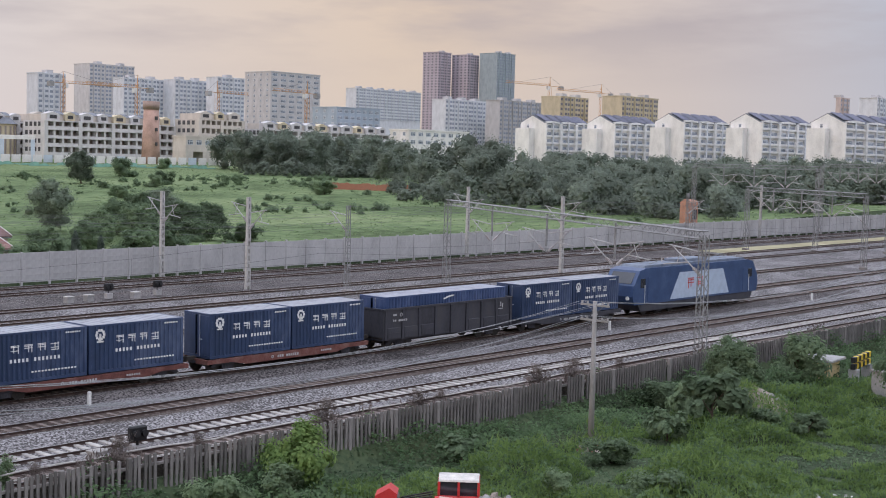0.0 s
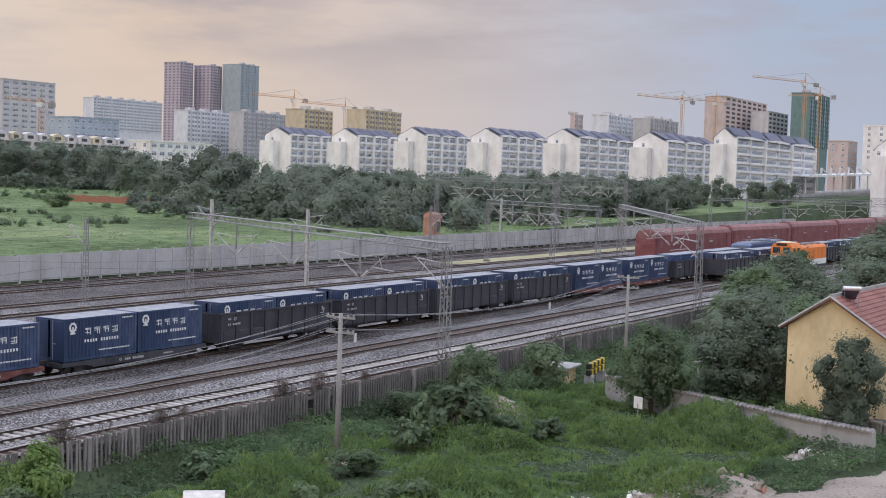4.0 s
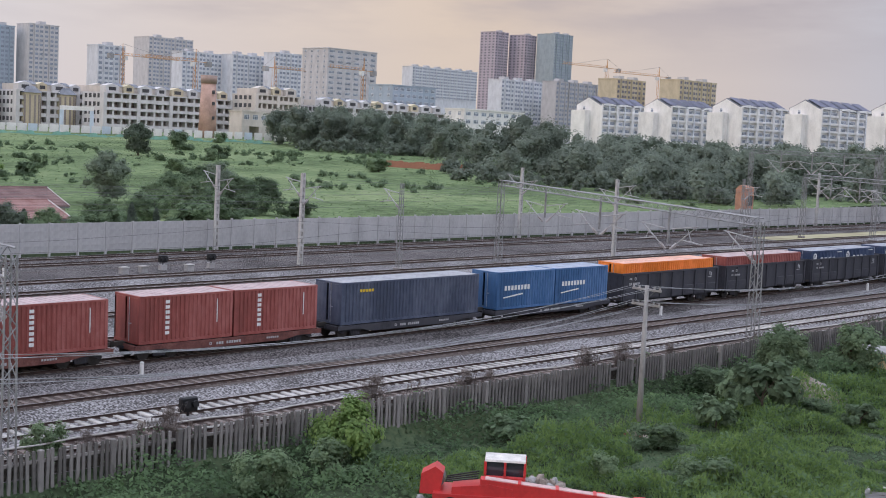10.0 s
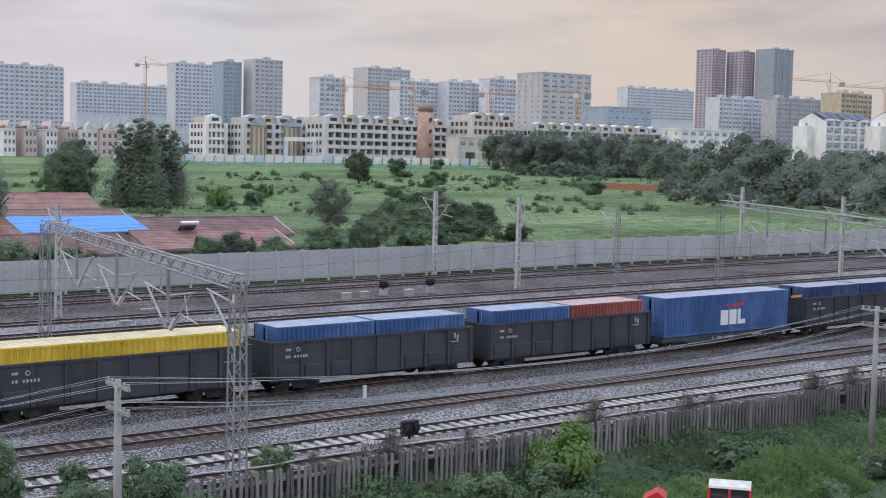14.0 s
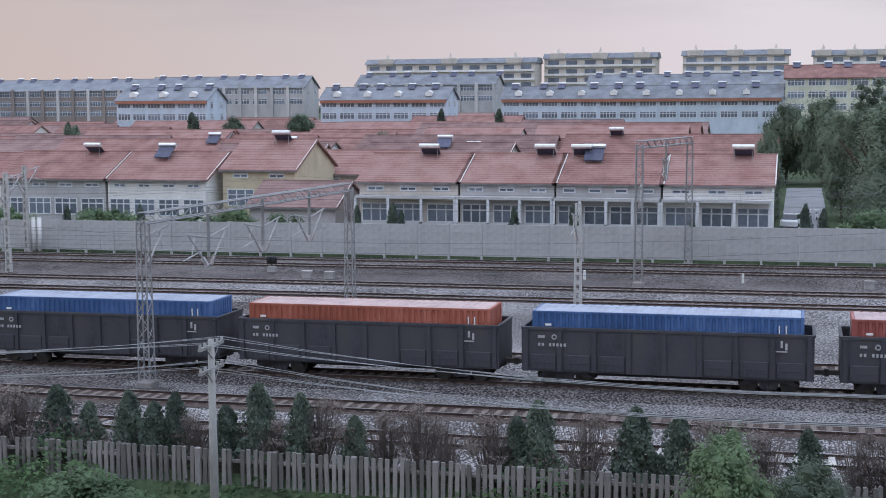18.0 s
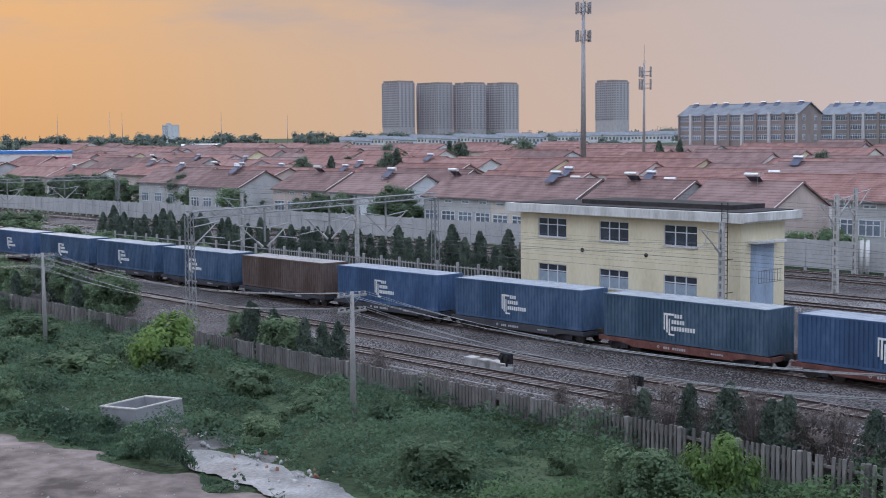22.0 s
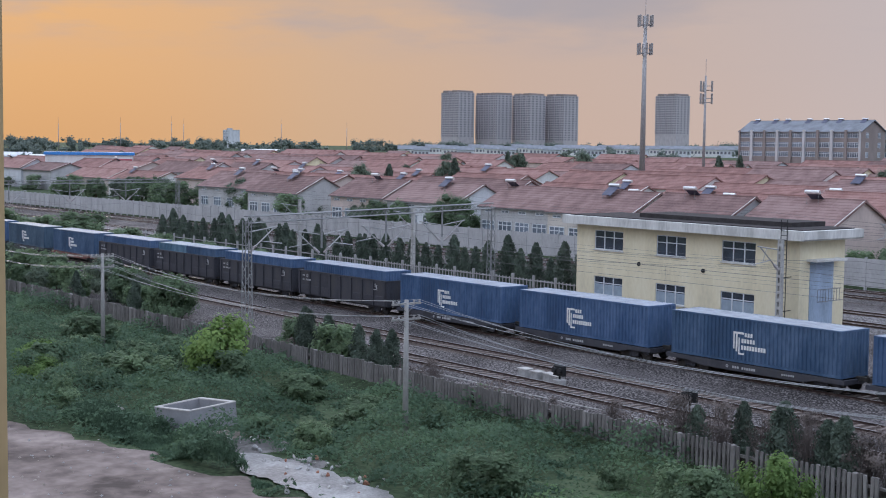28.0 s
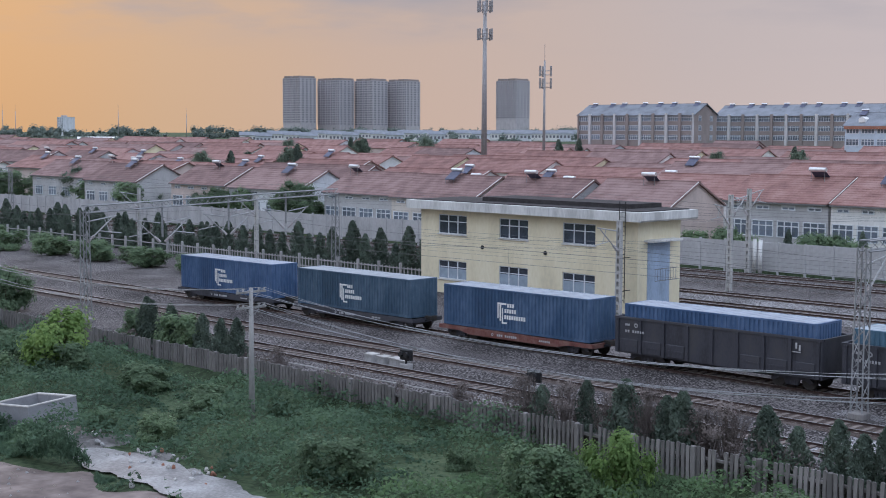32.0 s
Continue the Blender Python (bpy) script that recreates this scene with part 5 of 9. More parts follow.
def block(name, label, cat, x0, x1, y0, y1, z0, z1, wall, storeys=6, bays=6, style="glass", side="", ww=0.6, wh=0.5, floor=2.9, group="town buildings", parapet=True, bands=None, join=False):
    """A flat-topped block; its windows hang from the top storey down. side: which end shows, l or r."""
    b = thing(name, at(0, 0), label, cat, group)
    Mesh().box(x0, x1, y0, y1, z0, z1).put("wall", M_RENDER[wall], b)
    if parapet:
        Mesh().box(x0 - 0.25, x1 + 0.25, y0 - 0.25, y1 + 0.25, z1, z1 + 0.5).put("parapet", M_RENDER[wall], b)
    bw = (x1 - x0) / bays
    far = Mesh()
    if style == "band":
        # many small windows, projecting bays, and lift houses on the roof
        n = max(bays, round((x1 - x0) / 3.3))
        cw = (x1 - x0) / n
        for s in range(storeys):
            z = z1 - (s + 1) * floor + 0.8
            if z < z0 + 0.3:
                break
            for i in range(n):
                far.box(x0 + (i + 0.5 - ww / 2) * cw, x0 + (i + 0.5 + ww / 2) * cw, y0 - (0.85 if i % 3 == 1 else 0.05), y0 + 0.2, z, z + floor * wh)
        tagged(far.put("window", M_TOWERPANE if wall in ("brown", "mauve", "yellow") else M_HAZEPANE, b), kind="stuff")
        low, grid = max(z0, z1 - storeys * floor), Mesh()
        if wall in ("brown", "mauve"):
            xe = x1 if x1 < 0 else x0
            ends_ = Mesh()
            for s in range(storeys):
                z = z1 - (s + 1) * floor + 0.8
                for k in range(4):
                    y = y0 + (k + 0.3) * (y1 - y0) / 4
                    ends_.box(xe - 0.1, xe + 0.1, y, y + (y1 - y0) * 0.11, z, z + floor * wh)
            tagged(ends_.put("window", M_TOWERPANE, b), kind="stuff")
        for i in range(n):
            if i % 3 == 1:
                grid.box(x0 + i * cw + 0.1, x0 + (i + 1) * cw - 0.1, y0 - 0.8, y0 - 0.002, low, z1 + 0.3)
            elif i % 3 == 0:
                grid.box(x0 + i * cw - 0.2, x0 + i * cw + 0.2, y0 - 0.5, y0 - 0.002, low, z1)
        tagged(grid.put("facade_bay", M_RENDER[wall], b), kind="stuff")
        k = max(1, round((x1 - x0) / 16))
        for i in range(k):
            xc = x0 + (x1 - x0) * (i + 0.5) / k
            if wall == "brown":
                Mesh().box(xc - 5.5, xc + 5.5, y0 - 0.6, y1 + 0.4, z1 + 0.5, z1 + 3.0).put("roof_crown", M_RENDER["umber"], b)
            Mesh().box(xc - 2.2, xc + 2.2, y0 + 2, y0 + 7, z1 + 0.5, z1 + 2.3).put("lift_house", M_RENDER["grey"], b)
        return b
    for s in range(storeys):
        z = z1 - (s + 1) * floor + 0.8
        if z < z0 + 0.3:
            break
        for i in range(bays):
            if join:
                far.box(x0 + (i + 0.5 - ww / 2) * bw, x0 + (i + 0.5 + ww / 2) * bw, y0 - 0.05, y0 + 0.2, z, z + floor * wh)
            else:
                piece("window", win_mesh(bw * ww, floor * wh, style), b, pose(x0 + (i + 0.5) * bw, y0 - 0.03, z))
        if bands:
            Mesh().box(x0 + 0.3, x1 - 0.3, y0 - 0.7, y0, z - 0.75, z - 0.05).put("balcony", M_RENDER[bands], b)
    if far.v:
        tagged(far.put("opening", M_OPEN_SHADE if style == "void" else M_FARPANE, b), kind="stuff")
    if side:
        n = max(1, round((y1 - y0) / 5.5))
        xs, yaw = (x0 - 0.03, -90) if side == "l" else (x1 + 0.03, 90)
        for s in range(storeys):
            z = z1 - (s + 1) * floor + 0.8
            if z < z0 + 0.3:
                break
            for i in range(n):
                piece("window", win_mesh(1.4, floor * wh, style), b, pose(xs, y0 + (i + 0.5) * (y1 - y0) / n, z, 0, 0, yaw))
    return b


def shell_block(label, x0, x1, y0, y1, z0, z1, wall, storeys, bays, floor=3.1):
    """A concrete frame still without windows: columns, floor slabs and parapets before a set-back core, an attic on top."""
    b = thing("unfinished_building", at(0, 0), label, "building", "unfinished buildings")
    # core coloured darker than the frame, as raw concrete in shade
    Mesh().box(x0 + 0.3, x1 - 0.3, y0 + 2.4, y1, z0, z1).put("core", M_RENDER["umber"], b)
    f, sp = Mesh(), Mesh()
    bw = (x1 - x0) / bays
    for i in range(bays + 1):
        x = x0 + i * bw
        w = 0.75 if i % 4 == 0 else 0.42
        f.box(x - w, x + w, y0 - (0.35 if i % 4 == 0 else 0.0), y0 + 2.4, z0, z1)
    tagged(f.put("column", M_RENDER[wall], b), kind="stuff")
    for s in range(storeys + 1):
        z = z1 - s * floor
        if z < z0:
            break
        sp.box(x0 - 0.3, x1 + 0.3, y0 - 0.25, y0 + 2.4, z - 0.45, z)
        if s:
            sp.box(x0, x1, y0 - 0.05, y0 + 0.3, z + 0.002, z + (1.0 if s % 2 else 0.7))
    tagged(sp.put("floor_slab", M_RENDER[wall], b), kind="stuff")
    Mesh().box(x0, x0 + 0.35, y0 + 2.4, y1, z0, z1).put("end_wall", M_RENDER[wall], b)
    side = Mesh()
    for s in range(storeys):
        z = z1 - (s + 1) * floor
        for k in range(4):
            y = y0 + 3.4 + k * (y1 - y0 - 4) / 4
            side.box(x0 - 0.04, x0 + 0.3, y, y + 1.8, z + 0.9, z + 2.5)
    tagged(side.put("opening", M_OPEN_SHADE, b), kind="stuff")
    Mesh().box(x0 + 1.5, x1 - 1.5, y0 + 2.5, y1 - 1, z1, z1 + 2.3).put("attic", M_RENDER["tan"], b)
    k = max(1, round((x1 - x0) / 7))
    for i in range(k):
        xc = x0 + (x1 - x0) * (i + 0.5) / k
        w = 2.0 if i % 2 else 2.7
        dm = Mesh().prism([(xc - w, z1), (xc + w, z1), (xc + w, z1 + 2.4), (xc, z1 + 3.3), (xc - w, z1 + 2.4)], y0 + 1.0, y0 + 5).put("dormer", M_RENDER["yellow" if i % 3 == 1 else wall], b)
        Mesh().box(xc - w * 0.55, xc + w * 0.55, y0 + 0.9, y0 + 1.2, z1 + 0.7, z1 + 2.0).put("opening", M_OPEN_SHADE, dm)
        if i < k - 1:
            xm = xc + (x1 - x0) / k / 2
            Mesh().prismx([(y0 + 2.2, z1 + 2.3), (y0 + 9, z1 + 2.3), (y0 + 6, z1 + 3.6)], xm - 2.2, xm + 2.2).put("roof", M_SLATE, b)
    return b


def span(az, width, dist, depth):
    """Ends in x and front in y of a block parallel to the rails that fills that width of the view."""
    half = math.degrees(width / dist) / 2
    y0 = dist * math.cos(radians(az))
    if az < 0:
        return (y0 + depth) * math.tan(radians(-az - half)), y0 * math.tan(radians(-az + half)), y0
    return -y0 * math.tan(radians(az + half)), -(y0 + depth) * math.tan(radians(az - half)), y0


def far_block(name, label, cat, az, width, dist, top, wall, storeys, bays, depth=12, **kw):
    x0, x1, y0 = span(az, width, dist, depth)
    if x1 - x0 < 4:
        depth = 3.0
        x0, x1, y0 = span(az, width, dist, depth)
    z0 = land((x0 + x1) / 2, y0) - 3
    return block(name, label, cat, x0, x1, y0, y0 + depth, z0, top, wall, storeys, bays, **kw), x0, x1, y0, y0 + depth


def gable_roof(parent, x0, x1, y0, y1, z, ridge, material, over=0.5, courses=0, name="roof"):
    """A pitched roof with its ridge along x: one body whose slopes step up course by course to a raised ridge."""
    ym, n = (y0 + y1) / 2, max(1, courses)
    ez = z - (ridge - z) * over / max(0.5, (y1 - y0) / 2)
    lift = 0.03 if n > 1 else 0.0
    front = []
    for i in range(n):
        a, b = i / n, (i + 1) / n
        front += [(y0 - over + (ym - y0 + over) * a, ez + (ridge - ez) * a + lift + 0.06), (y0 - over + (ym - y0 + over) * b, ez + (ridge - ez) * b + 0.06)]
    front = front[:-1] + [(ym - 0.22, ridge + 0.05), (ym - 0.18, ridge + 0.2)]
    ring = [(y0 - over, ez - 0.12)] + front + [(2 * ym - y, h) for y, h in front[::-1]] + [(2 * ym - y0 + over, ez - 0.12), (ym, ridge - 0.12)]
    Mesh().prismx(ring[::-1], x0 - over, x1 + over).put(name, material, parent)


def gable_walls(parent, x0, x1, y0, y1, z0, z, ridge, material):
    ym = (y0 + y1) / 2
    Mesh().prismx([(y0, z0), (y1, z0), (y1, z), (ym, ridge - 0.1), (y0, z)], x0, x1).put("wall", material, parent)


HEATER = {}


def heater(x, y, z, yaw=0.0, size=1.0):
    """Solar water heater: slanted tube panel, tank above it, frame."""
    if not HEATER:
        HEATER["panel"] = Mesh().face([(-0.9, -1.3, 0.05), (0.9, -1.3, 0.05), (0.9, 0.2, 1.15), (-0.9, 0.2, 1.15)]).face([(-0.9, 0.2, 1.07), (0.9, 0.2, 1.07), (0.9, -1.3, -0.03), (-0.9, -1.3, -0.03)]).data("tube_panel", M_PANEL)
        HEATER["tank"] = Mesh().rod((-1.0, 0.3, 1.3), (1.0, 0.3, 1.3), 0.24, 10).data("tank", M_TANK)
        f = Mesh()
        for s in (-0.8, 0.8):
            f.rod((s, 0.3, -0.8), (s, 0.3, 1.2), 0.03, 4).rod((s, -1.2, -0.8), (s, -1.2, 0.05), 0.03, 4)
        HEATER["frame"] = f.data("frame", M_STEEL)
    h = thing("solar_water_heater", at(x, y, z, yaw) @ Matrix.Scale(size, 4), "solar water heater with a bright tank on a tiled roof", "water heater", "solar water heaters on the roofs")
    for k, n in (("panel", "tube_panel"), ("tank", "tank"), ("frame", "frame")):
        q = piece(n, HEATER[k], h)
        if k == "frame":
            tagged(q, kind="stuff")


def house(x0, x1, y0, depth, eave, ridge, wall="white", tile=None, windows=0, courses=8, heaters=0, two=True, z=None):
    g0 = land((x0 + x1) / 2, y0) if z is None else z
    h = thing("village_house", at(0, 0), "%s rendered village house with a red tiled pitched roof" % wall, "house", "village houses")
    gable_walls(h, x0, x1, y0, y0 + depth, g0 - 1.5, g0 + eave, g0 + ridge, M_RENDER[wall])
    gable_roof(h, x0, x1, y0, y0 + depth, g0 + eave, g0 + ridge, tile or M_TILE, 0.35, courses)
    for i in range(windows):
        x = x0 + (i + 0.5) * (x1 - x0) / windows
        piece("window", win_mesh(min(3.0, (x1 - x0) / windows * 0.86), 1.8, "glass"), h, pose(x, y0 - 0.03, g0 + eave - 3.9))
        if two:
            piece("window", win_mesh(min(1.7, (x1 - x0) / windows * 0.5), 0.55, "glass"), h, pose(x, y0 - 0.03, g0 + eave - 0.95))
    if y0 < 160:
        ym, zr = y0 + depth / 2, g0 + ridge + 0.17
        for x in (x1 + 0.3,):
            Mesh().rod((x, ym, zr), (x, y0 - 0.4, g0 + eave), 0.05, 4).put("verge", M_RENDER["white"], h)
        Mesh().box(x0 - 0.3, x1 + 0.3, y0 - 0.42, y0 - 0.3, g0 + eave - 0.32, g0 + eave - 0.16).put("gutter", M_STEEL_DK, h)
    for i in range(heaters):
        x = random.uniform(x0 + 1.5, x1 - 1.5)
        heater(x, y0 + depth * 0.42, g0 + ridge - 0.45, random.choice((0, 0, 180)))
    return h


# front row beyond the wall
for x0, x1, wl, n, hh in ((-41.0, -31.2, "tan", 3, 1), (-31.0, -22.0, "grey", 3, 1), (-21.8, -12.2, "grey", 4, 2), (-12.0, -2.4, "white", 3, 1)):
    hs = house(x0, x1, 121.0, 11.5, 5.65, 8.0, wl, M_TILE, n, 14, hh, z=0.2)
    Mesh().box(x0, x1, 119.6, 121.0, 4.25, 4.5).put("canopy", M_RENDER["grey"], hs)
    Mesh().box(x0, x1, 119.6, 119.75, 1.0, 2.1).put("balcony_wall", M_RENDER["grey"], hs)
    for i in range(n + 1):
        x = x0 + (x1 - x0) * i / n
        Mesh().box(x - 0.12, x + 0.12, 119.6, 119.85, 0.0, 4.25).put("pillar", M_RENDER["pale"], hs)
for x0, x1 in ((-52.5, -43.5),):
    house(x0, x1, 121.0, 9.0, 3.1, 5.2, "brown", M_TILE_OLD, 0, 10, 0, z=0.2)
house(-58.0, -50.0, 127.0, 12.0, 6.2, 9.0, "yellow", M_TILE, 2, 12, 1, z=0.4)
for x0, x1, wl in ((-83.0, -70.5, "grey"), (-70.2, -59.0, "white")):
    house(x0, x1, 125.0, 11.0, 5.3, 7.8, wl, M_TILE, 4, 12, 1, z=0.3)
vr = random.Random(4)
row_y = 138.0
k = 0
while row_y < 330:
    x = -3.0 - vr.uniform(0, 3) - (14 if k > 3 else 0)
    left = -row_y * (2.6 if k < 2 else 2.3) - 30
    while x > left:
        wdt = vr.uniform(13, 32)
        if vr.random() > 0.10:
            gap_front = row_y < 150 and -50 < x < -42
            if not gap_front:
                y = row_y + vr.uniform(-2, 2)
                g0 = land(x - wdt / 2, y)
                eave = vr.choice((4.6, 5.4, 5.7, 4.2)) - (0.6 if k > 5 else 0)
                house(x - wdt, x, y, vr.uniform(9.5, 12), eave, eave + vr.uniform(1.9, 2.6), vr.choice(("white", "cream", "grey", "pink", "pale")), vr.choice((M_TILE, M_TILE_OLD, M_TILE)),
                      (max(2, round(wdt / 4)) if row_y < 146 and x > -170 else 0), 9 if row_y < 200 else 5, vr.choice((0, 1, 1)) if row_y < 190 else 0)
        x -= wdt + vr.choice((0.3, 0.3, 3.5, 6))
    row_y += 17.5 + k * 0.9
    k += 1
# left continuation in front, facing the yard, gables towards the camera
# greyer renders here: the shade on these fronts is put into the wall colour
for x0, x1, y0, wl in ((-118, -104, 122, "grey"), (-135, -119.5, 122, "tan"), (-152, -137, 124, "grey"), (-176, -158, 124, "pale"), (-196, -180, 126, "pink"), (-222, -204, 124, "grey"), (-250, -228, 128, "grey"), (-103, -90, 124, "pink")):
    house(x0, x1, y0, 11, 5.2, 8.0, wl, M_TILE_OLD, 4, 10, 1, z=land(x0, y0) - 0.2)

# low red-roofed sheds right of the poplars, one with a blue sheet roof
for x0, x1, y0, ev, ri, tl in ((13, 30, 124, 2.6, 4.3, M_TILE_OLD), (31, 52, 122, 2.4, 3.9, M_TILE_OLD), (33, 60, 134, 3.0, 4.6, M_TILE), (54, 70, 122, 2.4, 3.8, M_TILE), (58, 76, 133, 2.6, 4.2, M_TILE_OLD), (28, 48, 150, 3.0, 4.8, M_TILE), (16, 30, 142, 3.2, 5.2, M_TILE), (50, 64, 150, 2.6, 4.2, M_TILE_OLD), (20, 34, 165, 3.0, 5.0, M_TILE), (46, 70, 176, 2.9, 4.7, M_TILE), (8, 22, 190, 3.4, 5.4, M_TILE), (26, 44, 205, 3.4, 5.2, M_TILE), (30, 52, 240, 3.6, 5.6, M_TILE_OLD), (10, 30, 262, 3.8, 5.8, M_TILE), (38, 66, 275, 3.8, 5.8, M_TILE_OLD), (14, 40, 300, 4.0, 6.0, M_TILE), (48, 74, 310, 4.0, 6.0, M_TILE_OLD), (20, 52, 335, 4.0, 6.2, M_TILE), (60, 84, 345, 4.0, 6.2, M_TILE)):
    house(x0, x1, y0, 9.5, ev, ri, "pink", tl, 0, 12, 1 if x0 in (13, 54, 16) else 0)
bs = thing("blue_sheet_roof", at(0, 0), "bright blue corrugated sheet roof over a low shed", "roof")
g0 = land(46, 129)
m = Mesh()
for i in range(24):
    x = 43.0 + i * 0.55
    m.face([(x, 127.0, g0 + 3.9), (x + 0.55, 127.0, g0 + 3.98), (x + 0.55, 132.6, g0 + 5.3), (x, 132.6, g0 + 5.22)])
m.put("sheet", mat("blue_sheet", (0.06, 0.25, 0.62), 0.5, vary=0.15), bs)
Mesh().box(43.4, 56, 127.4, 132.4, g0 - 1, g0 + 3.9).put("wall", M_RENDER["pink"], bs)

# apartment blocks with pitched solar roofs beyond the wood
APTS = [(-52.68, 29.0, 560, 33.6), (-55.56, 28.9, 548, 33.6), (-58.45, 28.9, 536, 34.4), (-61.73, 30.5, 524, 34.4), (-65.18, 33.0, 512, 34.3), (-68.79, 31.5, 500, 33.4), (-72.42, 35.0, 488, 34.1), (-77.9, 17.0, 470, 31.5)]
for az, wd, ds, top in APTS:
    dp = 12.5 if az > -70 else 7.0
    x0, x1, y0 = span(az, wd, ds, dp)
    z0 = land(x0, y0) - 2
    b = block("apartment_block", "white six-storey apartment block with solar panels on its pitched roof", "apartment block", x0, x1, y0, y0 + dp, z0, top - 3.2, "white", 6, 6, "glass", "", 0.8, 0.46, 2.95, "white apartment blocks", False, "white")
    ym = y0 + dp / 2
    Mesh().prismx([(y0, top - 3.2), (y0 + dp, top - 3.2), (ym, top - 0.2)], x0, x1).put("gable", M_RENDER["white"], b)
    gable_roof(b, x0 + 0.5, x1, y0, y0 + dp, top - 3.2, top - 0.1, M_SLATE, 0.5, 1)
    for i in range(7):
        xp = x0 + (x1 - x0) * i / 6
        wp = 0.75 if i % 2 == 0 else 0.4
        Mesh().box(max(x0, xp - wp), min(x1, xp + wp), y0 - (1.1 if i % 2 == 0 else 0.85), y0, z0, top - 3.3).put("pier", M_RENDER["white" if i % 2 == 0 else "pale"], b)
    for i in range(3):
        xa = x0 + (x1 - x0) * (i + 0.12) / 3
        xb = x0 + (x1 - x0) * (i + 0.9) / 3
        Mesh().prism([(xa, top - 3.3), (xb, top - 3.3), (xb, top - 2.75), ((xa + xb) / 2, top - 2.35), (xa, top - 2.75)], y0 - 0.7, y0 + 2).put("attic_window_bay", M_RENDER["white"], b)
    Mesh().box(x0 - 3.4, x0 - 0.01, ym - 1, y0 + dp, z0, top - 5.6).put("annex", M_RENDER["white"], b)
    n = 5
    for i in range(n):
        xa = x0 + 1 + (x1 - x0 - 1) * i / n
        xb = xa + (x1 - x0) / n * 0.8
        Mesh().face([(xa, y0 + 0.3, top - 2.4), (xb, y0 + 0.3, top - 2.4), (xb, ym - 0.4, top + 0.5), (xa, ym - 0.4, top + 0.5)]).face([(xa, ym - 0.4, top + 0.42), (xb, ym - 0.4, top + 0.42), (xb, y0 + 0.3, top - 2.48), (xa, y0 + 0.3, top - 2.48)]).put("solar_panel", M_PANEL, b)
    for s in range(6):
        z = top - 3.2 - (s + 1) * 2.95 + 0.8
        if az < -52 and ym > 0:
            piece("window", win_mesh(1.2, 1.4, "glass"), b, pose(x0 - 0.03, ym + 2.2, z, 0, 0, -90))

# construction site of pale five-storey blocks
for i, (az, wd, ds, top, wl) in enumerate([(-33.39, 55.8, 520, 27.1, "raw"), (-37.88, 26.2, 530, 29.8, "tan"), (-28.69, 31.5, 520, 26.4, "raw"), (-26.18, 14.0, 520, 26.3, "white"), (-30.6, 16.0, 530, 27.5, "tan")]):
    x0, x1, y0 = span(az, wd, ds, 16)
    b = shell_block("unfinished %s concrete building with empty window openings" % ("tan" if wl == "tan" else "pale grey"), x0, x1, y0, y0 + 16, land((x0 + x1) / 2, y0) - 3, top - 2.5, wl, 5, max(3, round(wd / 3.4)))
    if i in (2, 4):
        for q in ((0.1, 0.62) if i == 2 else (0.55,)):
            xa = x0 + (x1 - x0) * q + 3
            t = Mesh().rod((xa, y0 + 1.5, land(xa, y0) - 1), (xa, y0 + 1.5, top - 3.4), 3.9, 16).put("bay_tower", M_RENDER["yellow"], b, label="rounded yellow bay tower")
            Mesh().rod((xa, y0 + 1.5, top - 3.4), (xa, y0 + 1.5, top - 0.9), 4.5, 16, r2=1.6).put("roof", M_SLATE, t)
            for k in range(7):
                a = radians(-172 + 27 * k)
                Mesh().box(-0.35, 0.35, -0.1, 0.1, land(xa, y0), top - 4.2).put("pilaster", M_RENDER["umber"], t, pose(xa + 3.95 * math.cos(a), y0 + 1.5 + 3.95 * math.sin(a), 0, 0, 0, math.degrees(a) + 90))
x0, x1, y0 = span(-42.43, 61.2, 560, 14)
shell_block("long low unfinished pale terrace behind the wood", x0, x1, y0, y0 + 14, land(x0, y0) - 3, 24.4, "raw", 3, 16)
# two-storey gatehouse with three arches in front of the site
x0, x1, y0 = span(-37.9, 27, 505, 8)
g0 = land(x0, y0)
gh = block("site_gatehouse", "low tan gatehouse with three deep gateways", "building", x0, x1, y0, y0 + 8, g0 + 4.2, g0 + 9.5, "tan", 1, 7, "glass", "", 0.6, 0.5, 3.6, "unfinished buildings")
for k in range(4):
    xa = x0 + (x1 - x0) * (0, 0.28, 0.62, 0.88)[k]
    Mesh().box(xa, xa + (x1 - x0) * 0.12, y0, y0 + 8, g0 - 1, g0 + 4.2).put("pier", M_RENDER["tan"], gh)
hoard = tagged(new("hoarding"), "white site hoarding with green netting along the meadow", "hoarding", kind="structure")
for i in range(40):
    a0 = radians(22.5 + i * 0.42)
    x, y = 470 * math.sin(a0), 470 * math.cos(a0)
    Mesh().box(-1.7, 1.7, -0.05, 0.05, 0, 2.6).put("panel", M_RENDER["white" if i % 7 else "paleblue"], hoard, pose(x, y, land(x, y)))
# pink terrace row
for i in range(9):
    az = -18.0 - i * 0.82
    b, x0, x1, y0, y1 = far_block("pink_terrace", "pink and cream terrace house with a steep gable", "house", az, 7.2, 500, 19.0, "pink" if i % 2 else "white", 3, 3, 10, ww=0.5, group="pink terrace", join=True)
    Mesh().prism([(x0 + 1, 19.0), (x1 - 1, 19.0), ((x0 + x1) / 2, 22.4)], y0, y1).put("gable", M_RENDER["tan"], b)
    Mesh().prism([(x0 - 0.2, 19.0), (x0 + 1, 19.0), (x0 + 1, 20.6), (x0 - 0.2, 20.0)], y0 + 1, y1).put("roof", M_TILE, b)
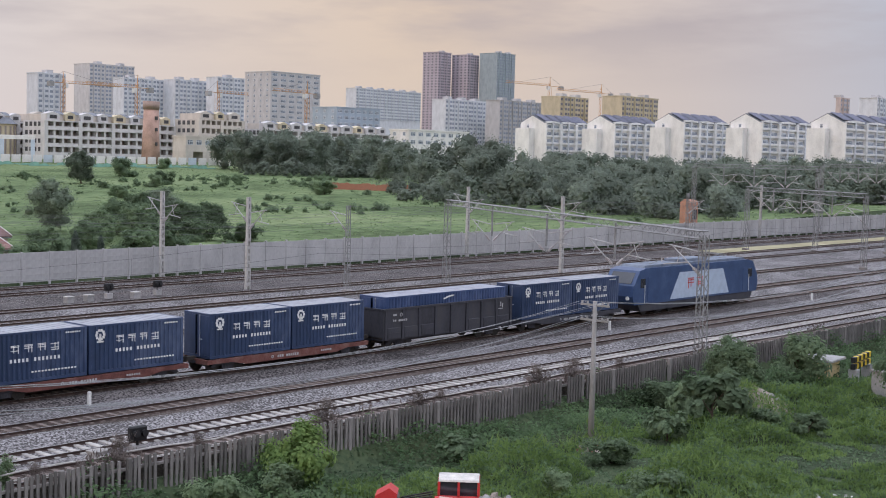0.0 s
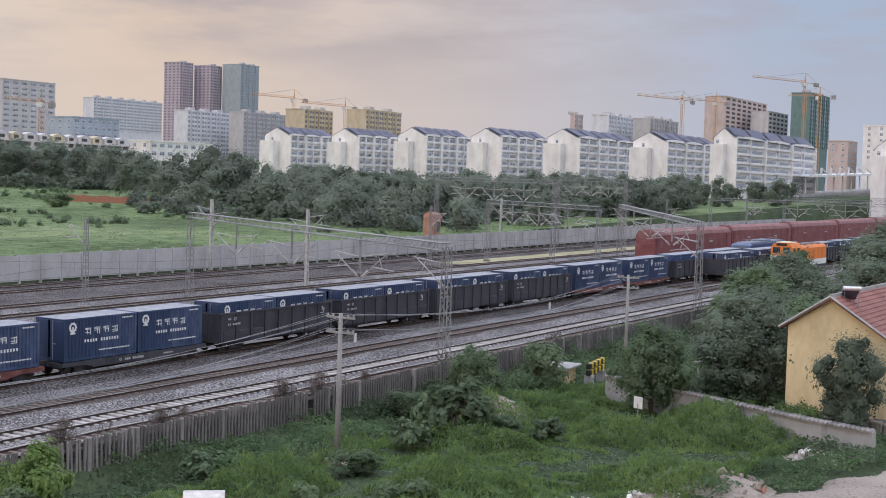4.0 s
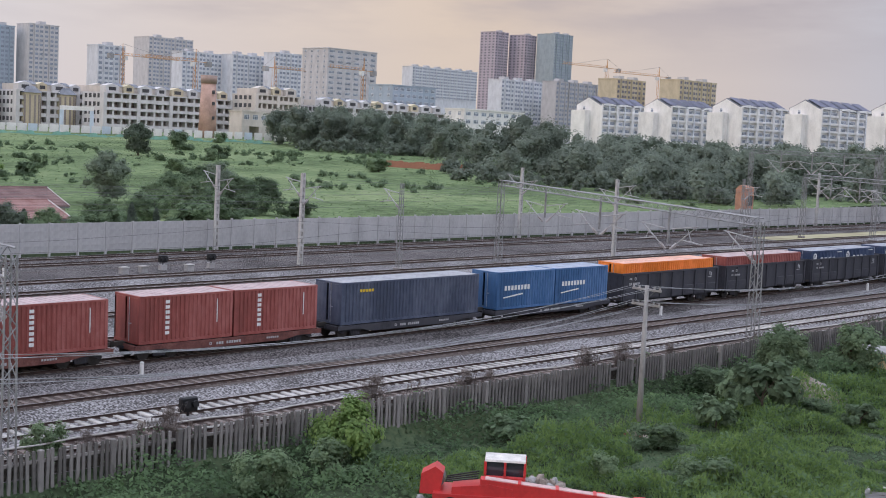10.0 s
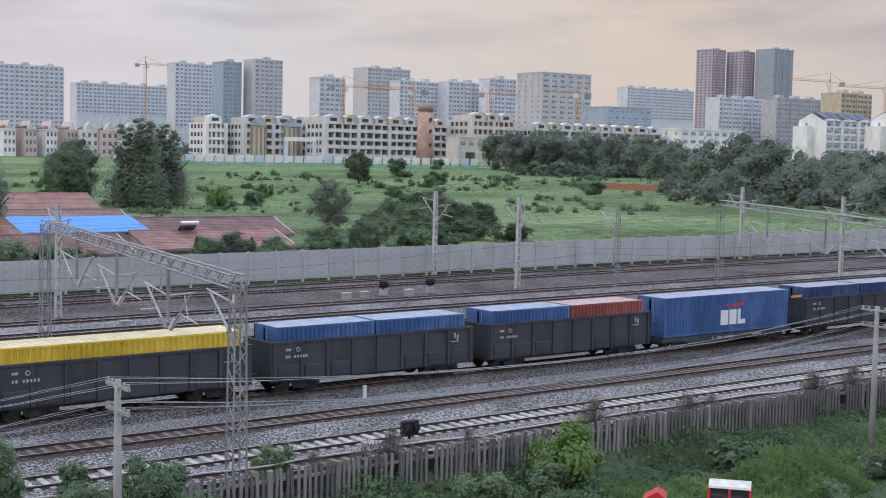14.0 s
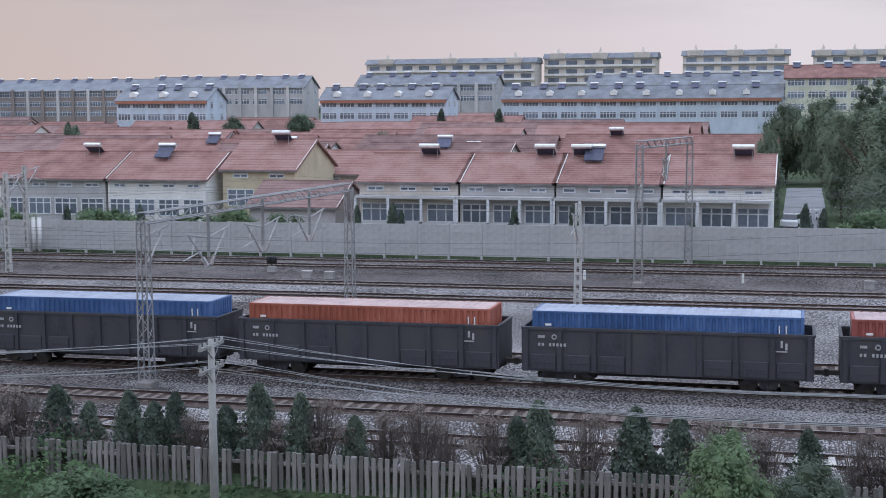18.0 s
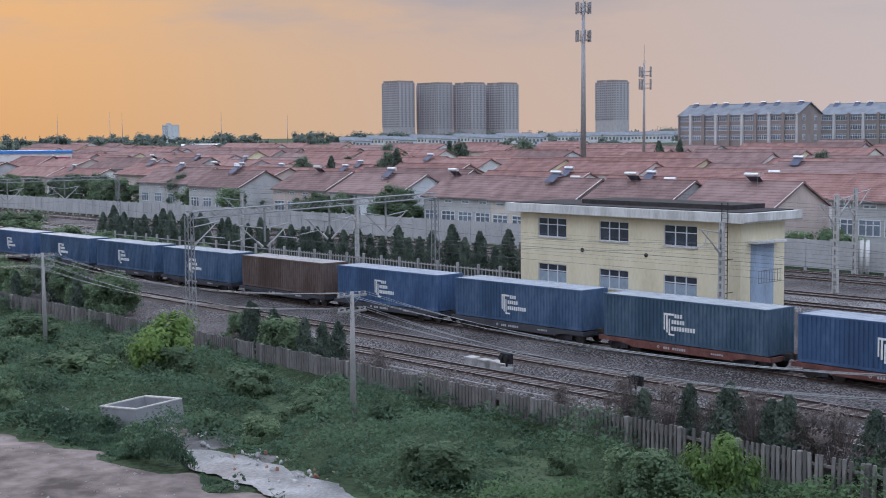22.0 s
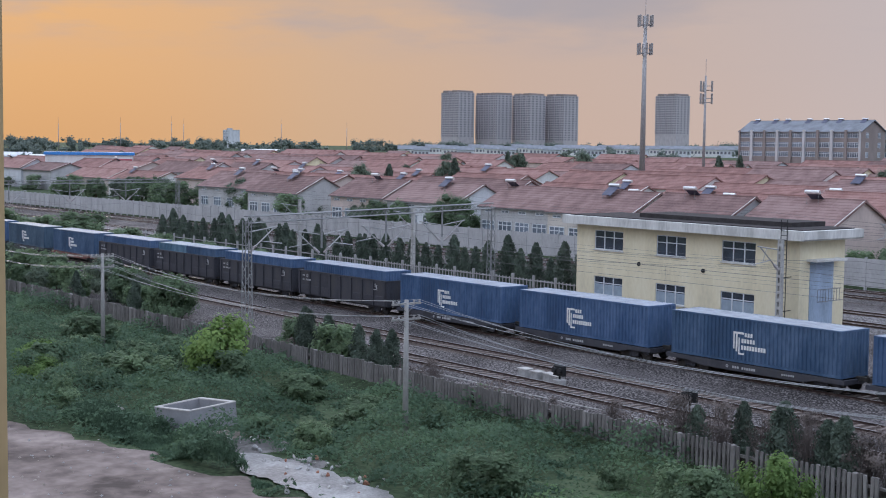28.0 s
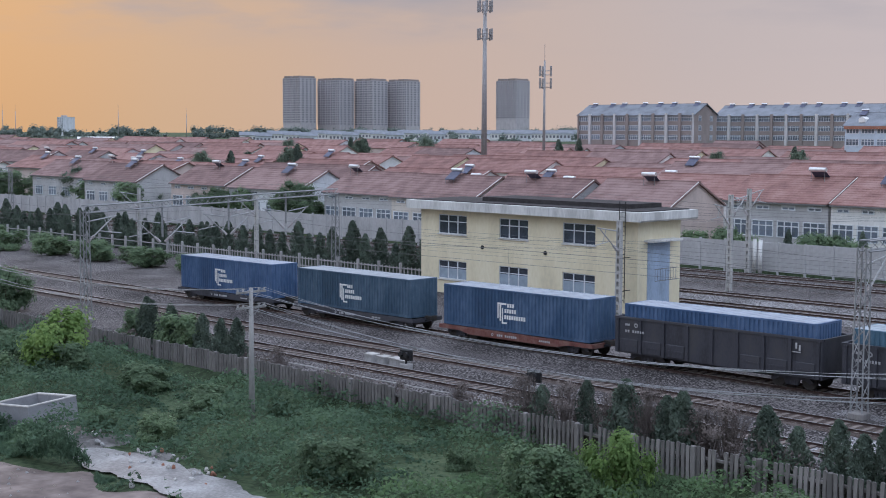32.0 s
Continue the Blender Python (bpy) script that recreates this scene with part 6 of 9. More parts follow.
# brick chimney
ch = thing("brick_chimney", at(0, 0), "tapered round brick chimney tower standing in the meadow", "chimney")
cx, cy = 475 * math.sin(radians(35.47)), 475 * math.cos(radians(35.47))
Mesh().rod((cx, cy, land(cx, cy) - 1), (cx, cy, 28.6), 3.3, 24, r2=2.6).put("shaft", mat("old_brick", (0.46, 0.30, 0.24), 0.9, vary=0.25, scale=0.3, bump=0.3), ch, smooth=True)
Mesh().rod((cx, cy, 28.6), (cx, cy, 31.4), 2.8, 24, r2=2.95).put("tank", mat("old_brick_dark", (0.36, 0.26, 0.22), 0.9, vary=0.25, scale=0.3), ch, smooth=True)
for z in (16, 21, 25):
    Mesh().box(cx - 0.4, cx + 0.4, cy - 3.4, cy - 2.6, z, z + 1.2).put("opening", M_OPEN_SHADE, ch)

# city blocks behind
CITY = [  # azimuth, width, distance, top, wall, storeys, bays, style, depth, words
    (-47.53, 29.6, 1400, 128.4, "mauve", 30, 5, "band", 22, "tall mauve residential tower"), (-48.74, 27.9, 1405, 126.8, "mauve", 30, 5, "band", 22, "tall mauve residential tower"), (-50.12, 37.3, 1400, 128.8, "glass", 32, 8, "band", 24, "tall green-grey glass tower"),
    (-48.52, 36.3, 900, 54.9, "pale", 10, 6, "glass", 12, "pale grey apartment block"), (-50.89, 38.1, 900, 55.1, "grey", 10, 6, "glass", 12, "grey stepped apartment block"), (-45.26, 73.2, 1300, 81.5, "pale", 10, 9, "band", 14, "pale slab apartment block"),
    (-40.95, 41.6, 750, 60.5, "raw", 11, 6, "glass", 22, "broad beige-grey block with small windows"), (-43.68, 30.1, 600, 36.0, "bluegrey", 3, 7, "glass", 16, "low blue-grey hall"), (-47.27, 29.7, 500, 24.4, "white", 2, 8, "glass", 10, "low white school building"),
    (-53.04, 27.6, 800, 53.7, "yellow", 5, 6, "glass", 14, "yellow stepped block"), (-55.83, 33.0, 800, 54.5, "yellow", 5, 6, "glass", 14, "yellow stepped block"), (-33.55, 42.5, 1000, 77.2, "raw", 16, 7, "band", 20, "pale grey office slab"),
    (-31.22, 21.2, 800, 58.0, "white", 12, 4, "band", 12, "white tower with blue strips"), (-34.94, 32.6, 900, 62.5, "white", 12, 5, "glass", 12, "white apartment slab"), (-36.86, 27.6, 905, 62.9, "white", 12, 5, "glass", 12, "white apartment slab with pale balconies"),
    (-38.54, 25.3, 900, 65.3, "white", 12, 5, "glass", 12, "white apartment slab"), (-28.5, 26.0, 900, 74.3, "raw", 15, 6, "band", 16, "grey-beige hospital tower"), (-26.98, 19.3, 898, 72.0, "bluegrey", 15, 4, "band", 16, "blue-grey hospital wing"),
    (-25.43, 32.7, 1000, 76.5, "white", 16, 6, "band", 14, "white residential slab"), (-10.56, 68.1, 900, 64.5, "pale", 15, 9, "band", 13, "pale grey residential slab"), (-16.71, 112.9, 900, 65.8, "pale", 15, 14, "band", 13, "long pale grey residential slab"),
    (-23.04, 95.3, 1100, 64.0, "white", 8, 10, "band", 14, "distant white residential blocks"), (-15.02, 9.5, 903, 77.0, "grey", 2, 2, "band", 8, "rooftop water tower"),
    (-71.2, 40.0, 900, 74.0, "pink", 14, 8, "void", 14, "unfinished pinkish high-rise"), (-72.6, 24.0, 905, 66.0, "raw", 12, 5, "void", 12, "unfinished concrete high-rise"), (-74.22, 23.7, 900, 78.2, "net", 12, 3, "band", 12, "high-rise wrapped in green netting"),
    (-66.15, 30.2, 900, 60.7, "pale", 7, 6, "glass", 12, "pale apartment block"), (-67.9, 30.0, 900, 59.0, "grey", 7, 6, "glass", 12, "grey apartment block"), (-64.55, 8.7, 900, 60.9, "pink", 6, 2, "glass", 8, "narrow orange brick tower"), (-77.2, 20.0, 700, 48.0, "white", 6, 4, "glass", 12, "white block with a red sign"),
    (-75.6, 14.0, 700, 40.0, "pink", 5, 4, "glass", 10, "pinkish apartment block"), (51.83, 40.5, 1650, 78.4, "brown", 19, 5, "band", 24, "brown residential tower"), (50.28, 44.8, 1655, 76.0, "brown", 19, 5, "band", 24, "brown residential tower"),
    (48.77, 40.5, 1650, 75.6, "brown", 19, 5, "band", 24, "brown residential tower"), (47.37, 40.4, 1655, 75.2, "brown", 19, 5, "band", 24, "brown residential tower"), (42.68, 41.1, 1650, 76.4, "brown", 16, 5, "band", 24, "brown residential tower"), (61.5, 18, 1500, 27, "white", 4, 4, "band", 14, "small white tower block")]
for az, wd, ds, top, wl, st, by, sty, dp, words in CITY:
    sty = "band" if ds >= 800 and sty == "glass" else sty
    # far white walls take a bluish pale render, haze put into the colour
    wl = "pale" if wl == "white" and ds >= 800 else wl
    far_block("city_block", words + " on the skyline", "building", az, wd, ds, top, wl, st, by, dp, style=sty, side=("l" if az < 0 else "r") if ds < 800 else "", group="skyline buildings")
# mid-distance apartment rows behind the village
MID = [(-3.10, 43.3, 330, 19.6, "palegreen", 5, 9, 12, "pale green apartment house with a red tiled roof", M_TILE), (6.68, 67.7, 330, 15.0, "paleblue", 2, 14, 11, "pale blue terrace with a slate mansard roof", M_SLATE), (17.4, 33.9, 330, 15.0, "paleblue", 2, 7, 11, "pale blue terrace with a slate mansard roof", M_SLATE),
       (26.6, 26.0, 330, 15.0, "paleblue", 2, 6, 11, "pale blue terrace with a slate mansard roof", M_SLATE), (36.96, 42.6, 420, 18.6, "umber", 3, 9, 12, "brown apartment house with a dark pitched roof", M_SLATE), (30.40, 54.7, 424, 18.6, "umber", 3, 11, 12, "brown apartment house with a dark pitched roof", M_SLATE),
       (15.66, 43.0, 390, 19.6, "grey", 2, 8, 12, "grey apartment house with a slate roof", M_SLATE), (4.5, 60.0, 392, 19.2, "grey", 2, 9, 12, "grey apartment house with a slate roof", M_SLATE), (24.0, 50.0, 400, 19.0, "grey", 2, 9, 12, "grey apartment house with a slate roof", M_SLATE)]
for az, wd, ds, top, wl, st, by, dp, words, rf in MID:
    z0b = 2.0
    b, x0, x1, y0, y1 = far_block("apartment_house", words, "apartment block", az, wd, ds, top, wl, st, by, dp, ww=0.84, wh=0.56, group="apartment houses behind the village", side="r" if az > 10 else "", parapet=False)
    gable_roof(b, x0, x1, y0, y1, top, top + (2.9 if ds < 400 else 3.2), rf, 0.5, 1)
    ym = (y0 + y1) / 2
    Mesh().prismx([(y0, top), (y1, top), (ym, top + 2.8)], x0, x1).put("gable", M_RENDER[wl], b)
    if wl == "paleblue":
        Mesh().box(x0, x1, y0 - 0.6, y0, top - 1.0, top - 0.3).put("red_trim", M_RENDER["brick"], b)
        for i in range(round(wd / 8)):
            xd = x0 + 4 + i * 8
            Mesh().prism([(xd - 0.8, top + 0.6), (xd + 0.8, top + 0.6), (xd + 0.8, top + 1.5), (xd, top + 2.0), (xd - 0.8, top + 1.5)], y0 + 0.6, y0 + 3).put("dormer", M_RENDER["white"], b)
    if wl in ("umber", "grey"):
        n = round((x1 - x0) / 5.2)
        for i in range(n + 1):
            xp = x0 + (x1 - x0) * i / n
            Mesh().box(max(x0, xp - 0.45), min(x1, xp + 0.45), y0 - 0.6, y0, z0b, top + 0.3).put("pier", M_RENDER["raw" if i % 2 else wl], b)
    for i in range(round(wd / 6.5)):
        heater(x0 + 2.5 + i * 6.5 + 1.1 * math.sin(i * 2.3), ym - 0.5, top + 2.4)
for az, wd, top in ((14.61, 58.9, 27.5), (8.31, 38.2, 29.0), (2.74, 34.1, 29.5), (-2.03, 25.6, 29.0)):
    b, x0, x1, y0, y1 = far_block("ornate_apartments", "cream apartment house with ornate roof turrets", "apartment block", az, wd, 450, top, "tan", 4, max(5, round(wd / 6)), 12, ww=0.6, group="ornate apartment houses", parapet=False, join=True, bands="white")
    Mesh().prismx([(y0 - 0.6, top), (y1 + 0.6, top), (y1 - 3, top + 1.8), (y0 + 3, top + 1.8)], x0 - 0.6, x1 + 0.6).put("roof", M_SLATE, b)
    for q in (0.12, 0.5, 0.88):
        xt = x0 + (x1 - x0) * q
        Mesh().soft(xt - 2.6, xt + 2.6, y0 - 0.5, y0 + 5, top - 0.3, top + 1.9, 0.2).put("turret", M_RENDER["tan"], b)
        Mesh().rod((xt, y0 + 2, top + 1.9), (xt, y0 + 2, top + 3.6), 0.7, 6, r2=0.1).put("finial", M_RENDER["tan"], b)

# tower cranes
M_CRANE = mat("orange_crane_paint", (0.55, 0.31, 0.15), 0.6, vary=0.15)


def tower_crane(az, dist, top, jib, back, yaw, z0=10):
    x, y = -dist * math.sin(radians(az)), dist * math.cos(radians(az))
    c = thing("tower_crane", at(x, y, 0, yaw), "orange lattice tower crane over a building site", "crane", "tower cranes")
    m = Mesh()
    h = top - z0
    for sx in (-0.8, 0.8):
        for sy in (-0.8, 0.8):
            m.rod((sx, sy, z0), (sx, sy, top - 3), 0.13, 4)
    for i in range(round(h / 2.4)):
        z = z0 + i * 2.4
        m.rod((-0.8, -0.8, z), (0.8, -0.8, z + 2.4), 0.12, 4).rod((0.8, 0.8, z), (0.8, -0.8, z + 2.4), 0.12, 4)
    m.put("tower", M_CRANE, c)
    m = Mesh()
    for s in (-0.6, 0.6):
        m.rod((-back, s, top - 3), (jib, s, top - 3), 0.11, 4)
    m.rod((0, 0, top - 1.9), (jib, 0, top - 1.9), 0.1, 4)
    n = round(jib / 2.2)
    for i in range(n):
        m.rod((jib * i / n, -0.6, top - 3), (jib * (i + 0.5) / n, 0, top - 1.9), 0.09, 4).rod((jib * (i + 0.5) / n, 0, top - 1.9), (jib * (i + 1) / n, 0.6, top - 3), 0.09, 4)
    m.put("jib", M_CRANE, c)
    Mesh().rod((0, 0, top - 3), (0, 0, top + 3), 0.5, 4, r2=0.15).put("head", M_CRANE, c)
    Mesh().rod((0, 0, top + 2.8), (jib * 0.7, 0, top - 1.9), 0.07, 4).rod((0, 0, top + 2.8), (-back, 0, top - 2.9), 0.07, 4).put("tie_bar", M_STEEL_DK, c)
    Mesh().box(-back, -back + 3, -1, 1, top - 5, top - 2.6).put("counterweight", M_CONC, c)
    Mesh().soft(0.9, 2.6, -1, 1, top - 5.4, top - 3.2, 0.1).put("cab", M_STAKE, c)


for q in ((-42.0, 640, 47, 26, 9, 190), (-34.9, 640, 47, 30, 9, 185), (-52.4, 850, 66, 40, 12, 175), (-54.6, 850, 62, 40, 10, 172), (-69.0, 850, 72, 46, 12, 165), (-70.4, 860, 72, 40, 12, 160), (-74.0, 850, 84, 50, 12, 158), (-74.6, 880, 78, 20, 10, 100), (-31.9, 700, 51, 36, 9, 5), (-23.6, 1000, 78, 20, 8, 0), (-38.2, 680, 48, 24, 8, 10)):
    tower_crane(*q)

# communication masts
M_MASTGREY = mat("mast_paint", (0.31, 0.295, 0.29), 0.5, 0.3, vary=0.15)


def comm_mast(az, dist, top, r, arms):
    x, y = -dist * math.sin(radians(az)), dist * math.cos(radians(az))
    c = thing("communication_mast", at(x, y), "grey steel communication mast with antenna panels", "mast", "communication masts")
    z0 = land(x, y)
    Mesh().rod((0, 0, z0 - 1), (0, 0, top), r, 12, r2=r * 0.5).put("pole", M_MASTGREY, c, smooth=True)
    Mesh().rod((0, 0, top), (0, 0, top + 4), 0.06, 5).put("lightning_rod", M_MASTGREY, c)
    for z in arms:
        p = Mesh()
        for i in range(12):
            a, b = 2 * math.pi * i / 12, 2 * math.pi * (i + 1) / 12
            for zz in (z, z + 1.0):
                p.rod((1.5 * math.cos(a), 1.5 * math.sin(a), zz), (1.5 * math.cos(b), 1.5 * math.sin(b), zz), 0.05, 4)
        p.rod((-1.5, 0, z), (1.5, 0, z), 0.06, 4).rod((0, -1.5, z), (0, 1.5, z), 0.06, 4)
        p.put("platform", M_MASTGREY, c)
        for i in range(6 if r > 0.5 else 3):
            a = 2 * math.pi * i / (6 if r > 0.5 else 3) + 0.5
            Mesh().soft(1.6 * math.cos(a) - 0.24, 1.6 * math.cos(a) + 0.24, 1.6 * math.sin(a) - 0.14, 1.6 * math.sin(a) + 0.14, z - 0.4, z + 2.2, 0.04).put("antenna", M_MASTGREY, c)


comm_mast(43.91, 300, 42.0, 0.75, (33.8, 40.0))
comm_mast(41.34, 330, 30.5, 0.45, (24.0, 27.0))
for az, h in ((59.4, 26), (56.6, 24), (66.1, 25), (63.5, 25), (64.0, 26), (68.6, 24)):
    comm_mast(az, 900, h, 0.3, ())

# raised station platform with a white canopy, far right
st = thing("station_canopy", pose(499.6, 144.0, 12.0, 0, -1.87, -5.4), "long white steel platform canopy on slender columns", "platform roof")
Mesh().prismx([(-3.5, 7.0), (6.5, 7.3), (6.5, 7.6), (-3.5, 7.45)], 0, 240).put("roof", M_RENDER["pale"], st)
Mesh().box(0, 240, -3.8, -3.4, 6.9, 7.6).put("fascia", M_STAKE, st)
for i in range(24):
    x = 4 + i * 10
    Mesh().rod((x, -1.0, 0), (x, -1.0, 7.0), 0.28, 8).put("column", M_STAKE, st)
    Mesh().box(x - 0.35, x + 0.35, -3.6, -3.0, 7.6, 10.4).rod((x + 0.3, -3.3, 10.2), (x + 7.5, -3.3, 7.7), 0.3, 4).put("truss", M_STAKE, st)
em = tagged(new("embankment"), "grey concrete embankment under the station platform", "embankment", kind="structure")
Mesh().box(-20, 260, -8, 14, -14, 0).put("body", M_CONC, em, pose(499.6, 144.0, 12.0, 0, -1.87, -5.4))
Mesh().box(-20, 260, -8.2, -7.9, 0, 1.1).put("parapet", M_CONC, em, pose(499.6, 144.0, 12.0, 0, -1.87, -5.4))

# hall with blue and red bands, and a pale office, far to the left
hl = thing("market_hall", at(0, 0), "low white hall with a blue roof edge and a red band", "hall")
hx, hy = -386.0, 161.0
yw = 67.3
Mesh().box(-13, 13, 0, 14, 0, 6.6).put("wall", M_RENDER["white"], hl, pose(hx, hy, 2.0, 0, 0, yw))
Mesh().box(-13.4, 13.4, -0.4, 14.4, 6.6, 7.4).put("roof_edge", mat("blue_sheet", (0, 0, 0)), hl, pose(hx, hy, 2.0, 0, 0, yw))
Mesh().box(-2, 12.6, -0.2, 0, 3.4, 5.4).put("red_band", mat("red_sign_sheet", (0.45, 0.05, 0.09), 0.6, vary=0.1), hl, pose(hx, hy, 2.0, 0, 0, yw))
for i in range(14):
    a = radians(56 + i * 1.4 + 0.5 * (i % 3))
    r = 560 + 70 * (i % 4)
    sh = thing("far_shed", at(0, 0), "long low pale shed near the horizon", "shed", "far sheds")
    x, y = -r * math.sin(a), r * math.cos(a)
    Mesh().prismx([(0, 0), (14, 0), (14, 4.5), (7, 6.4), (0, 4.5)], -9 - i % 5, 11 + i % 3).put("body", M_RENDER[("white", "pale", "paleblue")[i % 3]], sh, pose(x, y, land(x, y) - 1.0, 0, 0, math.degrees(a)))
for i in range(26):
    a = radians(38.5 + i * 0.62)
    r = 780 + 40 * (i % 3)
    x, y = -r * math.sin(a), r * math.cos(a)
    g0 = land(x, y)
    fh = thing("far_terrace", at(x, y, g0 - 1.5, math.degrees(a)), "low white terrace with a blue-grey roof near the horizon", "house", "far white terraces")
    Mesh().box(-4.6 - i % 3, 4.8 + i % 2, 0, 9, 0, 6.0).put("wall", M_RENDER["white" if i % 3 else "pale"], fh)
    Mesh().prismx([(-0.6, 6.0), (9.6, 6.0), (4.5, 8.2)], -5.0 - i % 3, 5.2 + i % 2).put("roof", M_SLATE, fh)
    m = Mesh()
    for k in range(4):
        m.box(-3.9 + 2.2 * k, -2.7 + 2.2 * k, -0.08, 0.1, 3.4, 4.9)
    tagged(m.put("window", M_TOWERPANE, fh), kind="stuff")
# blue gate at the building site and green netting before the hoarding
gt = thing("site_gate", at(238.3, 410.9, land(238.3, 410.9), -30), "pale blue and white gateway of the building site", "gate")
for s in (-1, 1):
    Mesh().soft(s * 5.0 - 0.7, s * 5.0 + 0.7, -0.5, 0.5, 0, 7.6, 0.05).put("pillar", M_RENDER["paleblue"], gt)
Mesh().soft(-5.7, 5.7, -0.4, 0.4, 7.6, 9.0, 0.05).put("crossbeam", M_RENDER["white"], gt)
net = tagged(new("dust_netting"), "green dust netting heaped along the hoarding", "netting", kind="structure")
for i in range(44):
    a0 = radians(22.5 + i * 0.36)
    x, y = (440 + 6 * math.sin(i)) * math.sin(a0), (440 + 6 * math.sin(i)) * math.cos(a0)
    h = 0.9 + 0.5 * math.sin(i * 1.7)
    Mesh().prism([(-1.9, -0.4), (1.9, -0.4), (1.3, h * 0.8), (0.2, h), (-1.2, h * 0.7)], -1.2, 1.2).put("fold", mat("green_netting", (0.20, 0.38, 0.32), 0.9, vary=0.2, scale=0.5), net, pose(x, y, land(x, y), 0, 0, -math.degrees(a0)))
# the lane between the houses, with parked vehicles
sheet("village_lane", lines((-1.8, 2.9, 1.5)), lines((114.4, 190, 6)), lambda x, y: land(x, y) + 0.1, mat("pale_lane_concrete", (0.23, 0.23, 0.24), 0.9, vary=0.12, scale=0.5), label="pale concrete lane between the village houses", category="lane")
M_CARWHITE = mat("white_car_paint", (0.72, 0.72, 0.73), 0.3, vary=0.06)


def parked_car(x, y, yaw):
    c = thing("parked_car", at(x, y, land(x, y) + 0.1, yaw), "white car parked beside the lane", "car", "parked cars")
    Mesh().prism([(-2.1, 0.3), (2.1, 0.3), (2.15, 0.75), (1.2, 0.9), (-1.7, 0.95), (-2.1, 0.8)], -0.85, 0.85).put("body", M_CARWHITE, c)
    Mesh().prism([(-1.7, 0.95), (1.1, 0.9), (0.4, 1.42), (-1.2, 1.45)], -0.72, 0.72).put("cabin", M_GLASS, c)
    Mesh().prism([(-1.15, 1.45), (0.35, 1.42), (0.3, 1.47), (-1.1, 1.5)], -0.7, 0.7).put("roof", M_CARWHITE, c)
    for wx in (-1.3, 1.3):
        for s in (-1, 1):
            Mesh().rod((wx, s * 0.7, 0.31), (wx, s * 0.88, 0.31), 0.31, 12).put("wheel", M_BLACKPAINT, c)


parked_car(-0.7, 140.0, 80)
parked_car(-0.9, 122.5, 85)
for x in (0.9, 1.8):
    sc = thing("parked_scooter", at(x, 148.0, land(x, 148) + 0.1, 90), "small pale scooter parked at the lane's end", "scooter", "parked scooters")
    Mesh().soft(-0.7, 0.5, -0.14, 0.14, 0.25, 0.6, 0.05).put("body", M_CARWHITE, sc)
    Mesh().rod((0.5, 0, 0.4), (0.35, 0, 1.0), 0.05, 6).put("steering_post", M_BLACKPAINT, sc)
    Mesh().soft(0.15, 0.55, -0.3, 0.3, 0.85, 1.1, 0.06).put("front_shield", M_CARWHITE, sc)
    for wx in (-0.55, 0.55):
        Mesh().rod((wx, -0.05, 0.22), (wx, 0.05, 0.22), 0.22, 12).put("wheel", M_BLACKPAINT, sc)

# ---- plants ----
def leafmat(name, c, tip, thin=0.35, scale=0.35):
    """Leaf surface that lets part of the light through."""
    m = mat(name, c, 0.75, vary=0.35, scale=scale, tint=tip, per=0.3, spec=0.15)
    nt = m.node_tree
    ramp = [n for n in nt.nodes if n.type == "VALTORGB"][0]
    t = nt.nodes.new("ShaderNodeBsdfTranslucent")
    nt.links.new(ramp.outputs[0], t.inputs[0])
    x = nt.nodes.new("ShaderNodeMixShader")
    x.inputs[0].default_value = thin
    nt.links.new(nt.nodes["Principled BSDF"].outputs[0], x.inputs[1])
    nt.links.new(t.outputs[0], x.inputs[2])
    nt.links.new(x.outputs[0], nt.nodes["Material Output"].inputs[0])
    return m


M_BARK = mat("bark", (0.10, 0.075, 0.055), 0.95, vary=0.3, scale=3, bump=0.5)
M_LEAF = leafmat("broad_leaves", (0.165, 0.23, 0.135), (0.245, 0.325, 0.182), 0.5, 7.0)
M_LEAF_DK = leafmat("dark_leaves", (0.175, 0.218, 0.16), (0.24, 0.29, 0.205), 0.5, 7.0)
# poplar, wood and distant leaves are paler, with haze put into their colour
M_POPLAR = leafmat("poplar_leaves", (0.215, 0.262, 0.20), (0.29, 0.345, 0.255), 0.5, 9.0)
M_LEAF_LT = leafmat("light_leaves", (0.165, 0.255, 0.085), (0.26, 0.36, 0.115), 0.5, 7.0)
M_WOOD = leafmat("wood_leaves", (0.225, 0.268, 0.212), (0.305, 0.352, 0.262), 0.5, 0.09)
M_FARLEAF = leafmat("distant_leaves", (0.18, 0.215, 0.19), (0.23, 0.265, 0.225), 0.5, 0.05)
M_NEEDLE = leafmat("juniper_needles", (0.115, 0.148, 0.115), (0.158, 0.198, 0.15), 0.4, 6.0)
M_WEED = leafmat("weeds", (0.135, 0.21, 0.105), (0.195, 0.285, 0.13), 0.5)
# second weed colour for hollows and the fence foot, shade put into it
M_WEED_SHADE = leafmat("deep_green_weeds", (0.13, 0.195, 0.112), (0.185, 0.26, 0.14), 0.5)
M_GRASS = leafmat("grass_blades", (0.16, 0.245, 0.08), (0.235, 0.33, 0.115), 0.5)
M_HAY = leafmat("meadow_blades", (0.155, 0.215, 0.098), (0.225, 0.285, 0.14), 0.5, 0.06)
M_DRY = leafmat("dry_brush", (0.215, 0.18, 0.165), (0.285, 0.245, 0.228))
RNG = np.random.default_rng(3)


